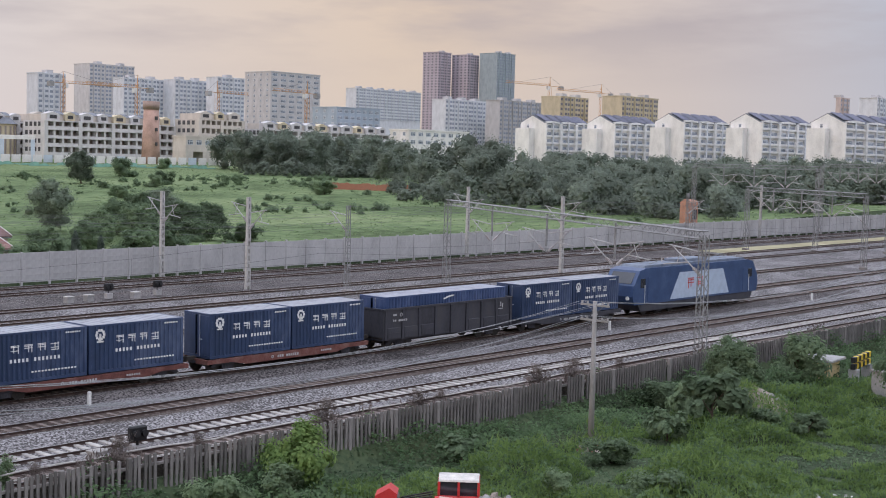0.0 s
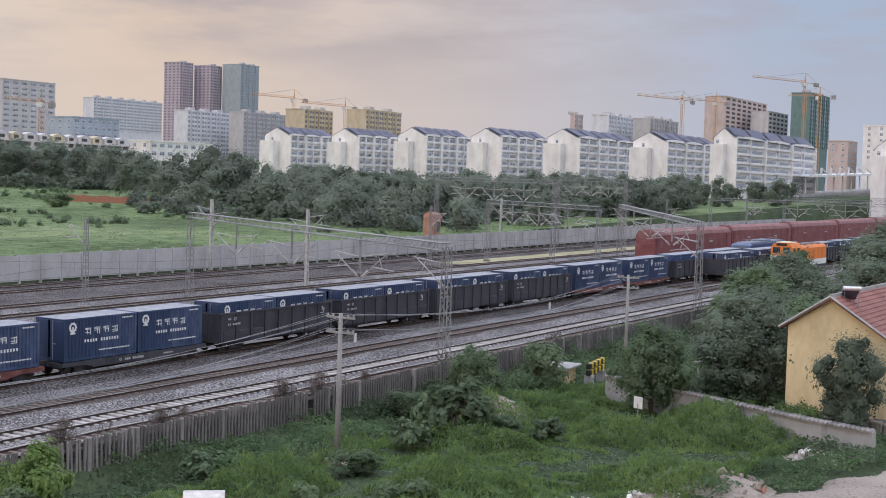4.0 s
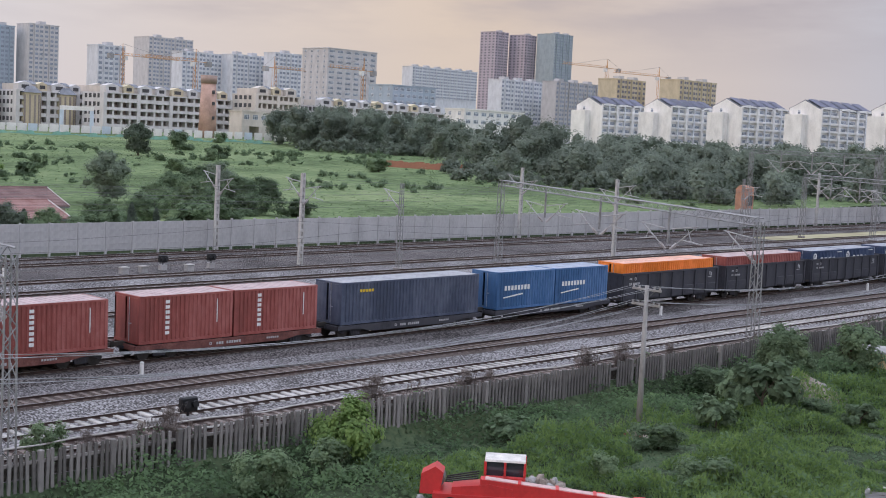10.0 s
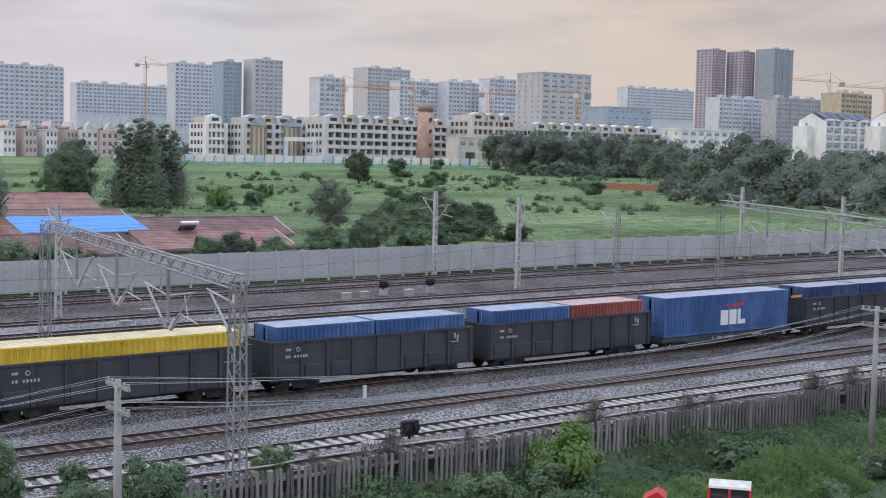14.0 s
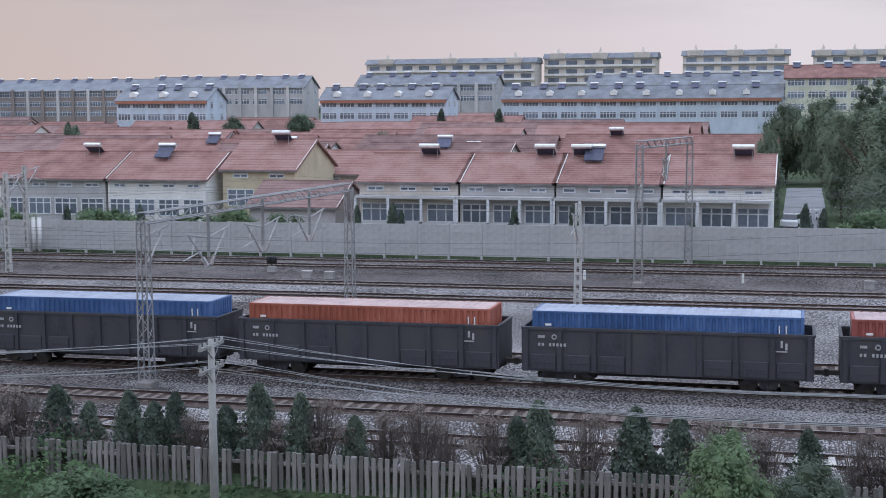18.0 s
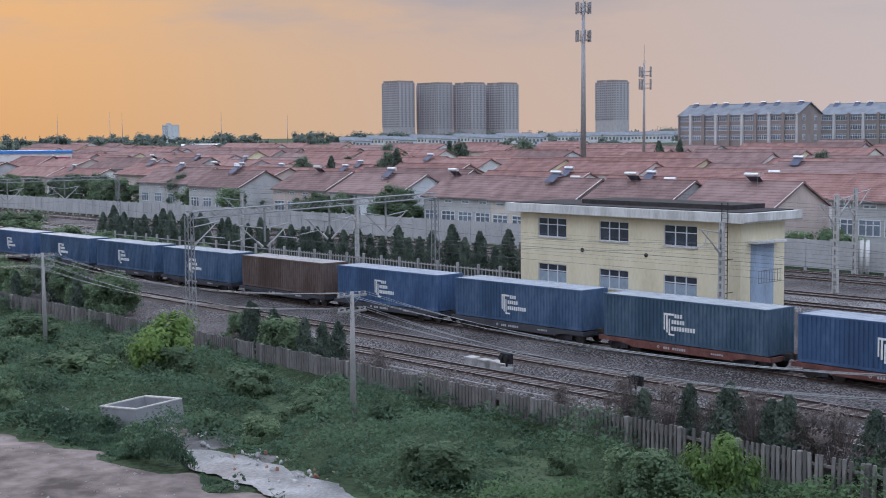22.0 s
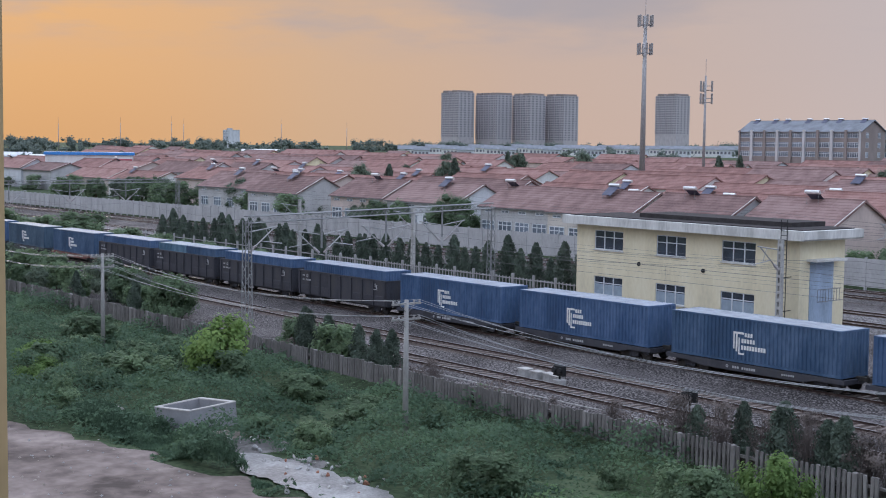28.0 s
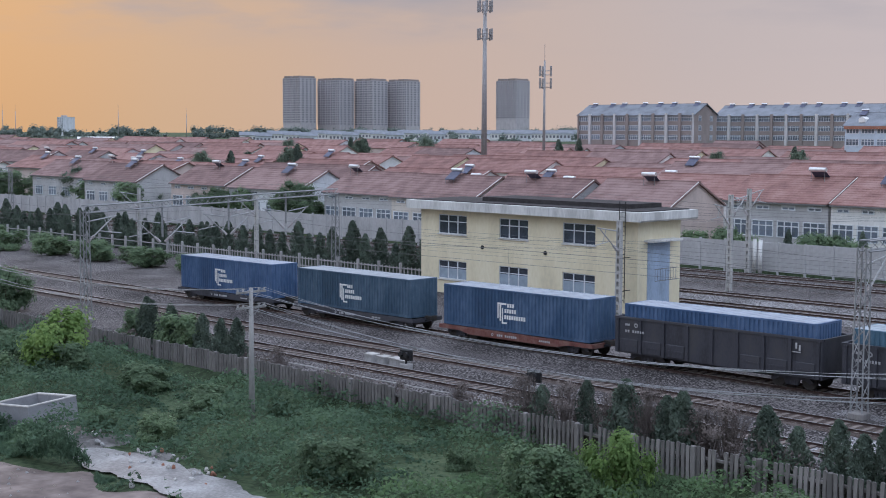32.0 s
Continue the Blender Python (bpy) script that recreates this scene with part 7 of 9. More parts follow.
def leaves_mesh(name, pos, size, material, up=0.35, long=1.6, out=None, stand=0.0):
    """One quad a leaf: pos (n, 3), size (n,); out turns the leaves outwards, stand draws them upright."""
    n = len(pos)
    nn = RNG.normal(size=(n, 3)) * (0.55 if out is None else 0.4) + (np.array([0, 0, up * 3]) if out is None else out + np.array([0, 0, up]))
    nn /= np.linalg.norm(nn, axis=1)[:, None] + 1e-9
    d = np.cross(RNG.normal(size=(n, 3)), nn) if not stand else RNG.normal(size=(n, 3)) * 0.5 + np.array([0, 0, stand])
    d /= np.linalg.norm(d, axis=1)[:, None] + 1e-9
    s = np.cross(d, nn)
    s /= np.linalg.norm(s, axis=1)[:, None] + 1e-9
    a, b = d * (size * long / 2)[:, None], s * (size / 2)[:, None]
    v = np.stack([pos - a, pos - 0.1 * a + b, pos + a, pos - 0.1 * a - b], 1).reshape(-1, 3)
    me = bpy.data.meshes.new(name)
    f = np.arange(4 * n).reshape(-1, 4)
    me.from_pydata(v.tolist(), [], f.tolist())
    me.materials.append(material)
    me.update()
    return me


def blob_points(n, blobs, near=0.45, far=1.22):
    """Points spread over the shells of several uneven balls, and their outward directions."""
    w = np.array([b[3] ** 2 for b in blobs])
    pick = RNG.choice(len(blobs), n, p=w / w.sum())
    c = np.array([b[:3] for b in blobs])[pick]
    r = np.array([b[3] for b in blobs])[pick]
    d = RNG.normal(size=(n, 3))
    d /= np.linalg.norm(d, axis=1)[:, None]
    mid = c.mean(0)
    away = c + d * r[:, None] - mid
    away /= np.linalg.norm(away, axis=1)[:, None] + 1e-9
    return c + d * (r * RNG.uniform(near, far, n))[:, None], d * 0.7 + away


def ico(level):
    bm = bmesh.new()
    bmesh.ops.create_icosphere(bm, subdivisions=level, radius=1)
    v, f = np.array([tuple(q.co) for q in bm.verts]), np.array([[q.index for q in p.verts] for p in bm.faces])
    bm.free()
    return v, f


ICO = ico(1)


def crown_mesh(name, blobs, n, size, material, up=0.9, core=0.86, rough=0.22):
    """Lumpy leaf masses, one a blob, and n small leaves over and between them, as one mesh."""
    V, F = ICO
    vs, fs = [], []
    for i, (x, y, z, r) in enumerate(blobs):
        lump = r * core * (1 + RNG.uniform(-rough, rough, len(V)))
        vs.append(V * lump[:, None] * np.array([1, 1, 0.9]) + np.array([x, y, z]))
        fs.append(F + i * len(V))
    p, o = blob_points(n, blobs, core * 0.9, 1.3)
    s = RNG.uniform(0.6, 1.4, n) * size
    nn = RNG.normal(size=(n, 3)) * 0.45 + o + np.array([0, 0, up])
    nn /= np.linalg.norm(nn, axis=1)[:, None] + 1e-9
    d = np.cross(RNG.normal(size=(n, 3)), nn)
    d /= np.linalg.norm(d, axis=1)[:, None] + 1e-9
    q = np.cross(d, nn)
    a, b = d * (s * 0.8)[:, None], q * (s / 2)[:, None]
    base = sum(len(v) for v in vs)
    vs.append(np.stack([p - a, p - 0.1 * a + b, p + a, p - 0.1 * a - b], 1).reshape(-1, 3))
    me = bpy.data.meshes.new(name)
    me.from_pydata(np.concatenate(vs).tolist(), [], [t for f in fs for t in f.tolist()] + (np.arange(4 * n).reshape(-1, 4) + base).tolist())
    me.materials.append(material)
    me.update()
    return me


def crown_blobs(h, r, low, k, seed):
    g = np.random.default_rng(seed)
    out = []
    for i in range(k):
        t = g.uniform(0, 1)
        z = low + (h - low) * (0.12 + 0.78 * t)
        wide = r * math.sin(math.pi * (0.18 + 0.74 * t)) ** 0.8
        a, q = g.uniform(0, 6.28), wide * g.uniform(0.2, 0.95)
        out.append((q * math.cos(a), q * math.sin(a), z, g.choice((0.16, 0.22, 0.28, 0.34)) * r))
    return out


def spire_blobs(seed):
    """Several upright plumes side by side, the middle one tallest."""
    g = np.random.default_rng(seed)
    out = []
    for i in range(7):
        a, q = i * 0.9, (0.0 if i == 0 else g.uniform(0.07, 0.17))
        top = g.uniform(0.72, 0.97) if i else 0.96
        for k in range(14):
            t = (k + 0.5) / 14
            r = 0.085 * (1.15 - t) ** 0.5 * g.uniform(0.8, 1.2) + 0.012
            out.append((q * math.cos(a) * (1 - 0.25 * t) + g.uniform(-0.02, 0.02), q * math.sin(a) * (1 - 0.25 * t) + g.uniform(-0.02, 0.02), 0.05 + (top - 0.05) * t, r))
    return out


TREES = {}


def tree_kind(kind):
    if kind in TREES:
        return TREES[kind]
    parts = []
    if kind.startswith("broad") or kind in ("bush", "poplar", "bright", "figleaf"):
        seed = sum(map(ord, kind))
        if kind == "poplar":
            blobs, n, size = spire_blobs(seed), 19000, 0.0105
        elif kind in ("bush", "bright"):
            blobs, n, size = crown_blobs(1.0, 0.62, 0.0, 22, seed), 3600, 0.042
        elif kind == "figleaf":
            blobs, n, size = crown_blobs(1.0, 0.6, 0.05, 14, seed), 900, 0.1
        else:
            blobs, n, size = crown_blobs(1.0, 0.46, 0.04, 64, seed), 9500, 0.019
        leaf = {"bright": M_LEAF_LT, "bush": M_LEAF, "figleaf": M_LEAF, "poplar": M_POPLAR}.get(kind, M_LEAF_DK if kind == "broad_dark" else M_LEAF)
        parts.append(("crown", crown_mesh("crown", blobs, n, size, leaf, core=0.5 if kind == "poplar" else 0.62)))
        t = Mesh().rod((0, 0, -0.05), (0.01, 0, 0.42), 0.028, 8, r2=0.016)
        g = random.Random(seed)
        for i in range(6):
            a = i * 1.05
            z = g.uniform(0.15, 0.4)
            t.rod((0, 0, z), (0.22 * math.cos(a), 0.22 * math.sin(a), z + g.uniform(0.2, 0.35)), 0.012, 5, r2=0.004)
        parts.append(("trunk", t.data("trunk", M_BARK)))
    elif kind == "juniper":
        n = 3400
        t = RNG.uniform(0.02, 1, n) ** 1.2
        a = RNG.uniform(0, 6.283, n)
        r = 0.30 * np.clip(1.02 - t, 0, 1) ** 0.62 * np.clip(t * 6 + 0.55, 0, 1) * (0.8 + 0.28 * np.sin(a * 3 + t * 11)) * RNG.uniform(0.55, 1.2, n) + 0.01
        p = np.stack([r * np.cos(a), r * np.sin(a), t], 1)
        parts.append(("crown", leaves_mesh("crown", p, RNG.uniform(0.018, 0.036, n), M_NEEDLE, 0.3, 2.4, np.stack([np.cos(a), np.sin(a), 0.3 + 0 * a], 1) * 0.9, 0.8)))
    elif kind == "brush":
        n = 420
        m = Mesh()
        g = random.Random(9)
        for i in range(n // 4):
            a, q = g.uniform(0, 6.28), g.uniform(0.05, 0.42)
            b = (0.25 * q * math.cos(a), 0.25 * q * math.sin(a), 0)
            e = (q * math.cos(a), q * math.sin(a), g.uniform(0.5, 1.0))
            m.rod(b, e, 0.007, 3, r2=0.002)
            for k in range(2):
                c = Vector(b).lerp(Vector(e), g.uniform(0.5, 0.9))
                m.rod(c, c + Vector((g.uniform(-0.15, 0.15), g.uniform(-0.15, 0.15), g.uniform(0.05, 0.2))), 0.004, 3, r2=0.001)
        parts.append(("branch_tangle", m.data("branch_tangle", M_DRY)))
        p, o = blob_points(1100, crown_blobs(1.0, 0.45, 0.1, 10, 4))
        parts.append(("foliage", leaves_mesh("foliage", p, RNG.uniform(0.012, 0.034, 1100), M_DRY, out=o)))
    TREES[kind] = parts
    return parts


TREE_WORDS = {"broad": ("broadleaf_tree", "leafy green broadleaf tree with a full crown"), "broad_dark": ("broadleaf_tree", "dark green broadleaf tree with a dense crown"), "poplar": ("poplar_tree", "tall dense poplar with feathery dark foliage"),
              "bush": ("bush", "rounded green bush among the weeds"), "bright": ("bush", "bright yellow-green bush standing out of the weeds"), "juniper": ("juniper_tree", "small dark cone-shaped juniper tree"), "brush": ("dry_bush", "leafless brownish brush on the ballast edge"), "figleaf": ("broadleaf_shrub", "shrub with large pale green leaves")}


def tree(kind, x, y, h, wide=1.0, z=None):
    name, words = TREE_WORDS[kind]
    t = thing(name, pose(x, y, (land(x, y) if z is None else z), 0, 0, (x * 37 + y * 91) % 360), words, "bush" if "bush" in name or "shrub" in name else "tree", {"juniper": "junipers along the tracks", "poplar": "poplars behind the wall"}.get(kind, ""))
    for n, me in tree_kind(kind):
        piece(n, me, t, Matrix.Diagonal((h * wide, h * wide, h, 1)))
    return t


def bare_depth(x, y):
    """How far a place lies inside the open dirt: the yard on the left, the rubble and lane on the right."""
    a = min(24.4 + 0.24 * (x + 61) - 0.006 * (x + 61) ** 2 + 1.4 * noise.noise((x * 0.4, y * 0.4, 0)) - y, x + 95, -38 - x)
    b = min(19.8 - 0.39 * (x - 54.6) + 1.4 * noise.noise((x * 0.3, y * 0.3, 3)) - y, x - 44, 120 - x)
    return max(a, b)


def bare(x, y):
    return bare_depth(x, y) > 0 or (-53.0 < x < -38.0 and abs(y - 28.7 - 0.5 * noise.noise((x * 0.5, y * 0.5, 6))) < 1.6)


pr = random.Random(12)
# junipers and brush along the inside of the fence
x = -40.0
while x < 11:
    hgt = pr.uniform(2.0, 3.1)
    if pr.random() < 0.5:
        tree("juniper", x, 44.6 + pr.uniform(-0.2, 0.5), hgt, pr.uniform(0.95, 1.25), rise(x) - 0.3)
    else:
        tree("brush", x, 44.6, pr.uniform(1.9, 2.8), 1.0, rise(x) - 0.3)
    x += pr.uniform(0.7, 1.7)
for x in (-76, -74.4, -73.2, -71.2, -69.5, -67.8, -65.2, -63.4):
    tree("juniper" if pr.random() < 0.6 else "bush", x, 45.2 + pr.uniform(-0.4, 0.8), pr.uniform(2.2, 3.1), 1.0, rise(x) - 0.3)
for x, h in ((13.8, 3.4), (24.8, 1.9), (17.0, 2.2), (20.5, 1.8)):
    tree("broad" if h > 3 else "bush", x, 44.5, h, 0.8, rise(x) - 0.3)
for x in (26.5, 28.4, 30.0, 34, 41, 47.5, 49, 57, 60, 65, -48, -44, -58, 11.5, 12.6):
    tree("brush", x, 44.1, pr.uniform(1.0, 2.0), 1.0, rise(x) - 0.3)
x = -96.0
while x > -150:
    tree(pr.choice(("juniper", "bush", "broad_dark")), x, 46 + pr.uniform(-1, 3), pr.uniform(2.4, 4.0), 0.95, rise(x) - 0.4)
    x -= pr.uniform(1.4, 2.8)
# juniper row behind the yard fence
x = -88.5
while x > -176:
    tree("juniper", x, 84.2 + pr.uniform(-0.5, 0.6), pr.uniform(3.4, 5.2), 0.85, rise(x) - 0.4)
    x -= pr.uniform(1.7, 2.7)
for x, y, h in ((-178, 72, 4), (-166, 74, 3.5), (-186, 76, 5), (-196, 74, 4), (-156, 74, 3.2), (-205, 70, 5), (-172, 69, 3), (-102, 73, 1.6), (-106, 75, 2.0), (-110, 73.5, 2.2), (-114, 76, 2.0), (-119, 74, 2.4), (-124, 75.5, 2.2), (-129, 73.5, 2.6), (-134, 76, 2.4), (-139, 74, 2.6), (-145, 75.5, 2.6), (-150, 73, 2.8)):
    tree("bush", x, y, h, 1.6, rise(x) - 0.4)
# trees in the village and behind the wall
for x, y, h in ((-40, 117.2, 2.6), (-36.5, 117.2, 2.9), (-35.6, 117, 2.2), (-25, 117.2, 2.5), (-19.5, 117.2, 2.8), (-9, 117, 1.6), (0.5, 117, 3.0), (2, 117.3, 2.6), (8, 118, 3.2), (21, 118, 3.5), (23, 118, 3.0), (26, 118, 3.3), (57, 118, 3.3), (63, 118, 3.0), (75, 118, 3.4), (78, 118, 2.8), (-62, 116.5, 2.6), (-70, 116.5, 2.4)):
    tree("juniper", x, y, h + (1.4 if x < 5 else 0.6), 0.65)
for k, x, y, h, w in (("poplar", 7.6, 146, 16.0, 1.1), ("broad_dark", 8.5, 162, 13.0, 0.8), ("broad_dark", 4.4, 150, 12.0, 0.55), ("broad_dark", 3.0, 196, 13.0, 0.7), ("broad_dark", -2.0, 200, 12.0, 0.7), ("broad_dark", 9.0, 205, 12.0, 0.8), ("poplar", 10.5, 149, 14.6, 1.2), ("poplar", 8.0, 143, 13.0, 1.2), ("broad_dark", 16.5, 152, 12.0, 0.8), ("poplar", 29.2, 142, 9.5, 1.3), ("poplar", 32.0, 141, 13.2, 1.15), ("poplar", 35.0, 143, 14.6, 1.1), ("poplar", 38.2, 144, 17.2, 1.1), ("poplar", 41.2, 146, 16.0, 1.1), ("poplar", 43.6, 142, 11.0, 1.3), ("broad_dark", 28.0, 150, 12, 0.9), ("broad_dark", 44, 150, 11.5, 0.9),
                      ("poplar", 92, 212, 16.0, 1.6), ("poplar", 98, 216, 15.0, 1.5), ("broad_dark", 84, 222, 12.0, 0.9), ("broad", 76, 205, 10, 1.0), ("broad", 66, 215, 9, 1.0), ("broad_dark", 60, 222, 11, 1.0), ("bright", 103, 204, 4.0, 1.0), ("bush", 112, 210, 3.0, 1.2), ("broad_dark", 174.7, 272.8, 8.2, 1.05), ("broad_dark", 97.0, 158.7, 7.4, 1.05), ("broad", 105.4, 150.4, 6.0, 1.3), ("broad", 101.6, 150.0, 5.2, 1.2), ("broad_dark", 110.0, 152.0, 6.2, 1.2), ("broad", 113.5, 146.0, 4.6, 1.4), ("broad", 92.0, 140.0, 4.6, 1.3), ("broad", 100.0, 142.0, 5.0, 1.4), ("broad", 108.0, 144.0, 5.0, 1.4), ("bush", 98.0, 134.0, 3.4, 1.5), ("bush", 89.0, 128.0, 3.6, 1.6), ("broad", 66.0, 119.0, 3.8, 1.1), ("bush", 63.0, 118.0, 3.0, 1.2), ("bush", 110.0, 134.0, 3.0, 1.6), ("bush", 105.0, 138.0, 3.2, 1.5), ("broad", 84.0, 130.0, 4.2, 1.3), ("bush", 77.0, 124.0, 3.0, 1.5), ("bush", 124.8, 229.0, 3.4, 0.9), ("bush", 251.7, 346.1, 4.0, 1.3), ("bush", 181.1, 252.7, 3.4, 1.2), ("bush", 197.7, 213.4, 3.8, 1.3), ("bush", 205.0, 222.0, 3.0, 1.6),
                      ("broad", 57.6, 117.4, 4.2, 1.0), ("broad_dark", 60.6, 117.2, 4.6, 0.95), ("broad", 62.6, 117.6, 3.6, 1.0), ("broad", 73, 120.5, 4.6, 1.2), ("bush", 70, 119.5, 3.4, 1.2), ("broad", -52, 117.5, 4.0, 1.2), ("bush", -57, 117.5, 3.6, 1.4), ("bush", -45.5, 117, 2.8, 1.4), ("broad", -66, 118, 3.6, 1.2), ("broad_dark", -3.0, 136.5, 8.5, 0.42), ("broad_dark", -3.6, 152, 9, 0.4), ("broad_dark", -4, 170, 9.5, 0.4), ("bush", 190, 262, 4, 1.4), ("bush", 205, 300, 6, 1.3), ("bush", 150, 220, 3, 1.5)):
    tree(k, x, y, h, w)
for i in range(26):
    y = pr.uniform(150, 300)
    tree("broad_dark" if i % 2 else "juniper", -y * pr.uniform(0.05, 1.5) - 5, y, pr.uniform(7.5, 10.5), 0.7)
# trees beside the house on the near right
for k, x, y, h, w in (("broad_dark", 83.0, 25.6, 6.6, 1.0), ("broad_dark", 81.5, 27.6, 5.6, 1.1), ("broad_dark", 76.8, 18.6, 6.0, 0.8), ("broad", 75.8, 30.4, 5.9, 1.0), ("broad", 70.5, 39.8, 4.0, 1.1), ("broad_dark", 96, 31, 6.2, 1.3), ("broad_dark", 104, 33, 6.3, 1.3), ("broad_dark", 112, 30, 6.6, 1.3), ("broad", 118, 38, 7.0, 1.3), ("broad", 143, 41, 7.4, 1.2), ("broad_dark", 126, 27, 10.0, 1.2), ("broad_dark", 132, 39, 7.6, 1.2),
                      ("broad", 100, 27.5, 6.0, 1.3), ("broad_dark", 148, 32, 11, 1.2), ("broad_dark", 112, 24.5, 8.5, 1.2), ("figleaf", 61.8, 36.0, 3.2, 1.05), ("figleaf", 62.8, 38.6, 2.2, 0.9), ("figleaf", 57.4, 36.0, 1.8, 1.1), ("bush", 80.0, 40.4, 3.6, 1.0), ("bright", 36.9, 40.8, 3.2, 0.85), ("bush", 35.6, 40.2, 2.0, 1.1), ("bright", -70.6, 37.8, 3.9, 0.95), ("bush", -68.6, 37.2, 2.4, 1.1), ("bush", -72.4, 37.0, 2.0, 1.2), ("bush", 31.5, 39.5, 2.2, 1.0), ("bright", -31.6, 40.4, 2.9, 0.8), ("bush", -34.0, 39.0, 2.4, 1.1), ("broad", -1.9, 41.6, 4.4, 0.8), ("broad_dark", 0.6, 42.2, 3.4, 0.9), ("broad", 18.4, 41.8, 3.9, 1.0),
                      ("bush", -40.0, 33.5, 2.2, 1.3), ("bush", -24.0, 39.5, 2.3, 1.2), ("broad", 15.5, 40.5, 3.5, 1.0), ("bush", 20.0, 41.5, 2.6, 1.0), ("bright", 9.5, 41.5, 2.8, 0.6), ("bush", -72, 33, 2.0, 1.6), ("bush", -78, 35, 2.0, 1.6), ("bright", -76, 29, 1.6, 1.6), ("bright", -83, 31, 1.6, 1.6), ("bush", -90, 38, 2.4, 1.6), ("bush", -62, 38, 1.8, 1.6)):
    tree(k, x, y, h, w)

# shrubs among the weeds, and scrub by the village lane and along the far wall
for i in range(46):
    x = pr.uniform(-110, 66)
    y = pr.uniform(27, 41)
    if bare(x, y) or (30 < x < 44 and y < 36) or (-64 < x < -36 and y < 31):
        continue
    tree(pr.choice(("bush", "bush", "figleaf")), x, y, pr.uniform(0.9, 1.9), pr.uniform(1.1, 1.7))
for x, y, h in ((4.2, 120, 3.0), (5.6, 119, 3.6), (7.2, 120.5, 4.4), (9.5, 119, 3.4), (11.3, 120, 4.0), (30.5, 118.5, 4.2), (33, 119, 5.0), (36, 118.5, 5.2), (39, 119, 4.8), (42, 118.5, 4.6), (45, 119, 3.8), (17, 118, 2.4), (19, 118, 2.2), (-48, 118, 3.6), (-54.5, 118, 3.2), (-81, 117, 3.8), (-78.5, 117.5, 4.3), (-76, 117, 3.6), (-68, 117, 4.2), (-65.5, 117.5, 3.8), (-62.5, 117, 3.4)):
    tree("bush", x, y, h, 1.0)
for x, y, h in ((62, 262, 9), (70, 300, 10), (55, 350, 10), (34, 360, 10), (78, 330, 9), (22, 215, 8), (12, 240, 9), (48, 225, 8), (58, 190, 7), (66, 240, 8), (88, 290, 9), (96, 260, 9)):
    tree("broad_dark", x, y, h, 1.1)
for i in range(34):
    x = -pr.uniform(150, 420)
    tree(pr.choice(("broad_dark", "bush", "broad")), x, pr.uniform(116, 124) - x * 0.03, pr.uniform(3.5, 7.0), 1.3)

# the dark wood between meadow and apartment blocks, and the tree line on the horizon
def stand_of_trees(name, words, cat, spots, material, size, per_tree, lumps):
    """One mesh of many overlapping crowns: spots are x, y, z, height, spread."""
    blobs = []
    for i, (x, y, z, h, wide) in enumerate(spots):
        blobs += [(x + a, y + b, z + c, r) for a, b, c, r in crown_blobs(h, h * wide, h * 0.02, lumps, i + 7)]
    me = crown_mesh(name, blobs, per_tree * len(spots), size, material, core=0.7, rough=0.3)
    return tagged(new(name, me), words, cat, kind="stuff")


spots = []
for i in range(400):
    az = radians(-pr.uniform(38.5, 80) if i < 270 else -pr.uniform(50, 82))
    dist = pr.uniform(300, 440) if i < 270 else pr.uniform(250, 320)
    if az > radians(-46):
        dist = pr.uniform(400, 470)
    x, y = -dist * math.sin(az), dist * math.cos(az)
    if y < 118:
        continue
    h = pr.uniform(9.0, 13.5) if az > radians(-51) else pr.uniform(6.0, 9.5)
    if i % 4 == 3:
        h *= 0.5
    spots.append((x, y, land(x, y) - 0.4, h, 0.6))
for i in range(90):
    az = radians(-pr.uniform(39, 60))
    dist = pr.uniform(385, 400) if az > radians(-46) else pr.uniform(262, 300)
    x, y = -dist * math.sin(az), dist * math.cos(az)
    spots.append((x, y, land(x, y) - 0.3, pr.uniform(2.0, 4.5), 0.9))
for i in range(150):
    x, y = pr.uniform(196, 430), pr.uniform(119, 190)
    if noise.noise((x * 0.025, y * 0.025, 6.6)) > -0.12:
        spots.append((x, y, land(x, y) - 0.4, pr.uniform(4.0, 8.0), 0.75))
stand_of_trees("wood", "dense dark green wood in front of the apartment blocks", "wood", spots, M_WOOD, 0.38, 700, 14)
spots = []
for i in range(620):
    az = radians(pr.uniform(-30, 80))
    dist = pr.uniform(520, 1500) if i % 3 else pr.uniform(900, 1500)
    x, y = -dist * math.sin(az), dist * math.cos(az)
    spots.append((x, y, land(x, y) - 0.6, pr.uniform(3.0, 6.5) + (dist - 480) * 0.004, 1.3))
stand_of_trees("tree_line", "line of distant trees along the horizon", "trees", spots, M_FARLEAF, 1.2, 140, 8)
# scrub and herbs in patches over the meadow
spots = []
while len(spots) < 330:
    x, y = pr.uniform(84, 330), pr.uniform(118, 330)
    if x + y < 215 or noise.noise((x * 0.03, y * 0.03, 3.3)) < 0.05:
        continue
    spots.append((x, y, land(x, y) - 0.2, pr.uniform(0.5, 1.5), pr.uniform(1.0, 1.9)))
stand_of_trees("meadow_scrub", "patches of low dark scrub and tall herbs on the meadow", "scrub", spots, M_LEAF, 0.22, 130, 6)
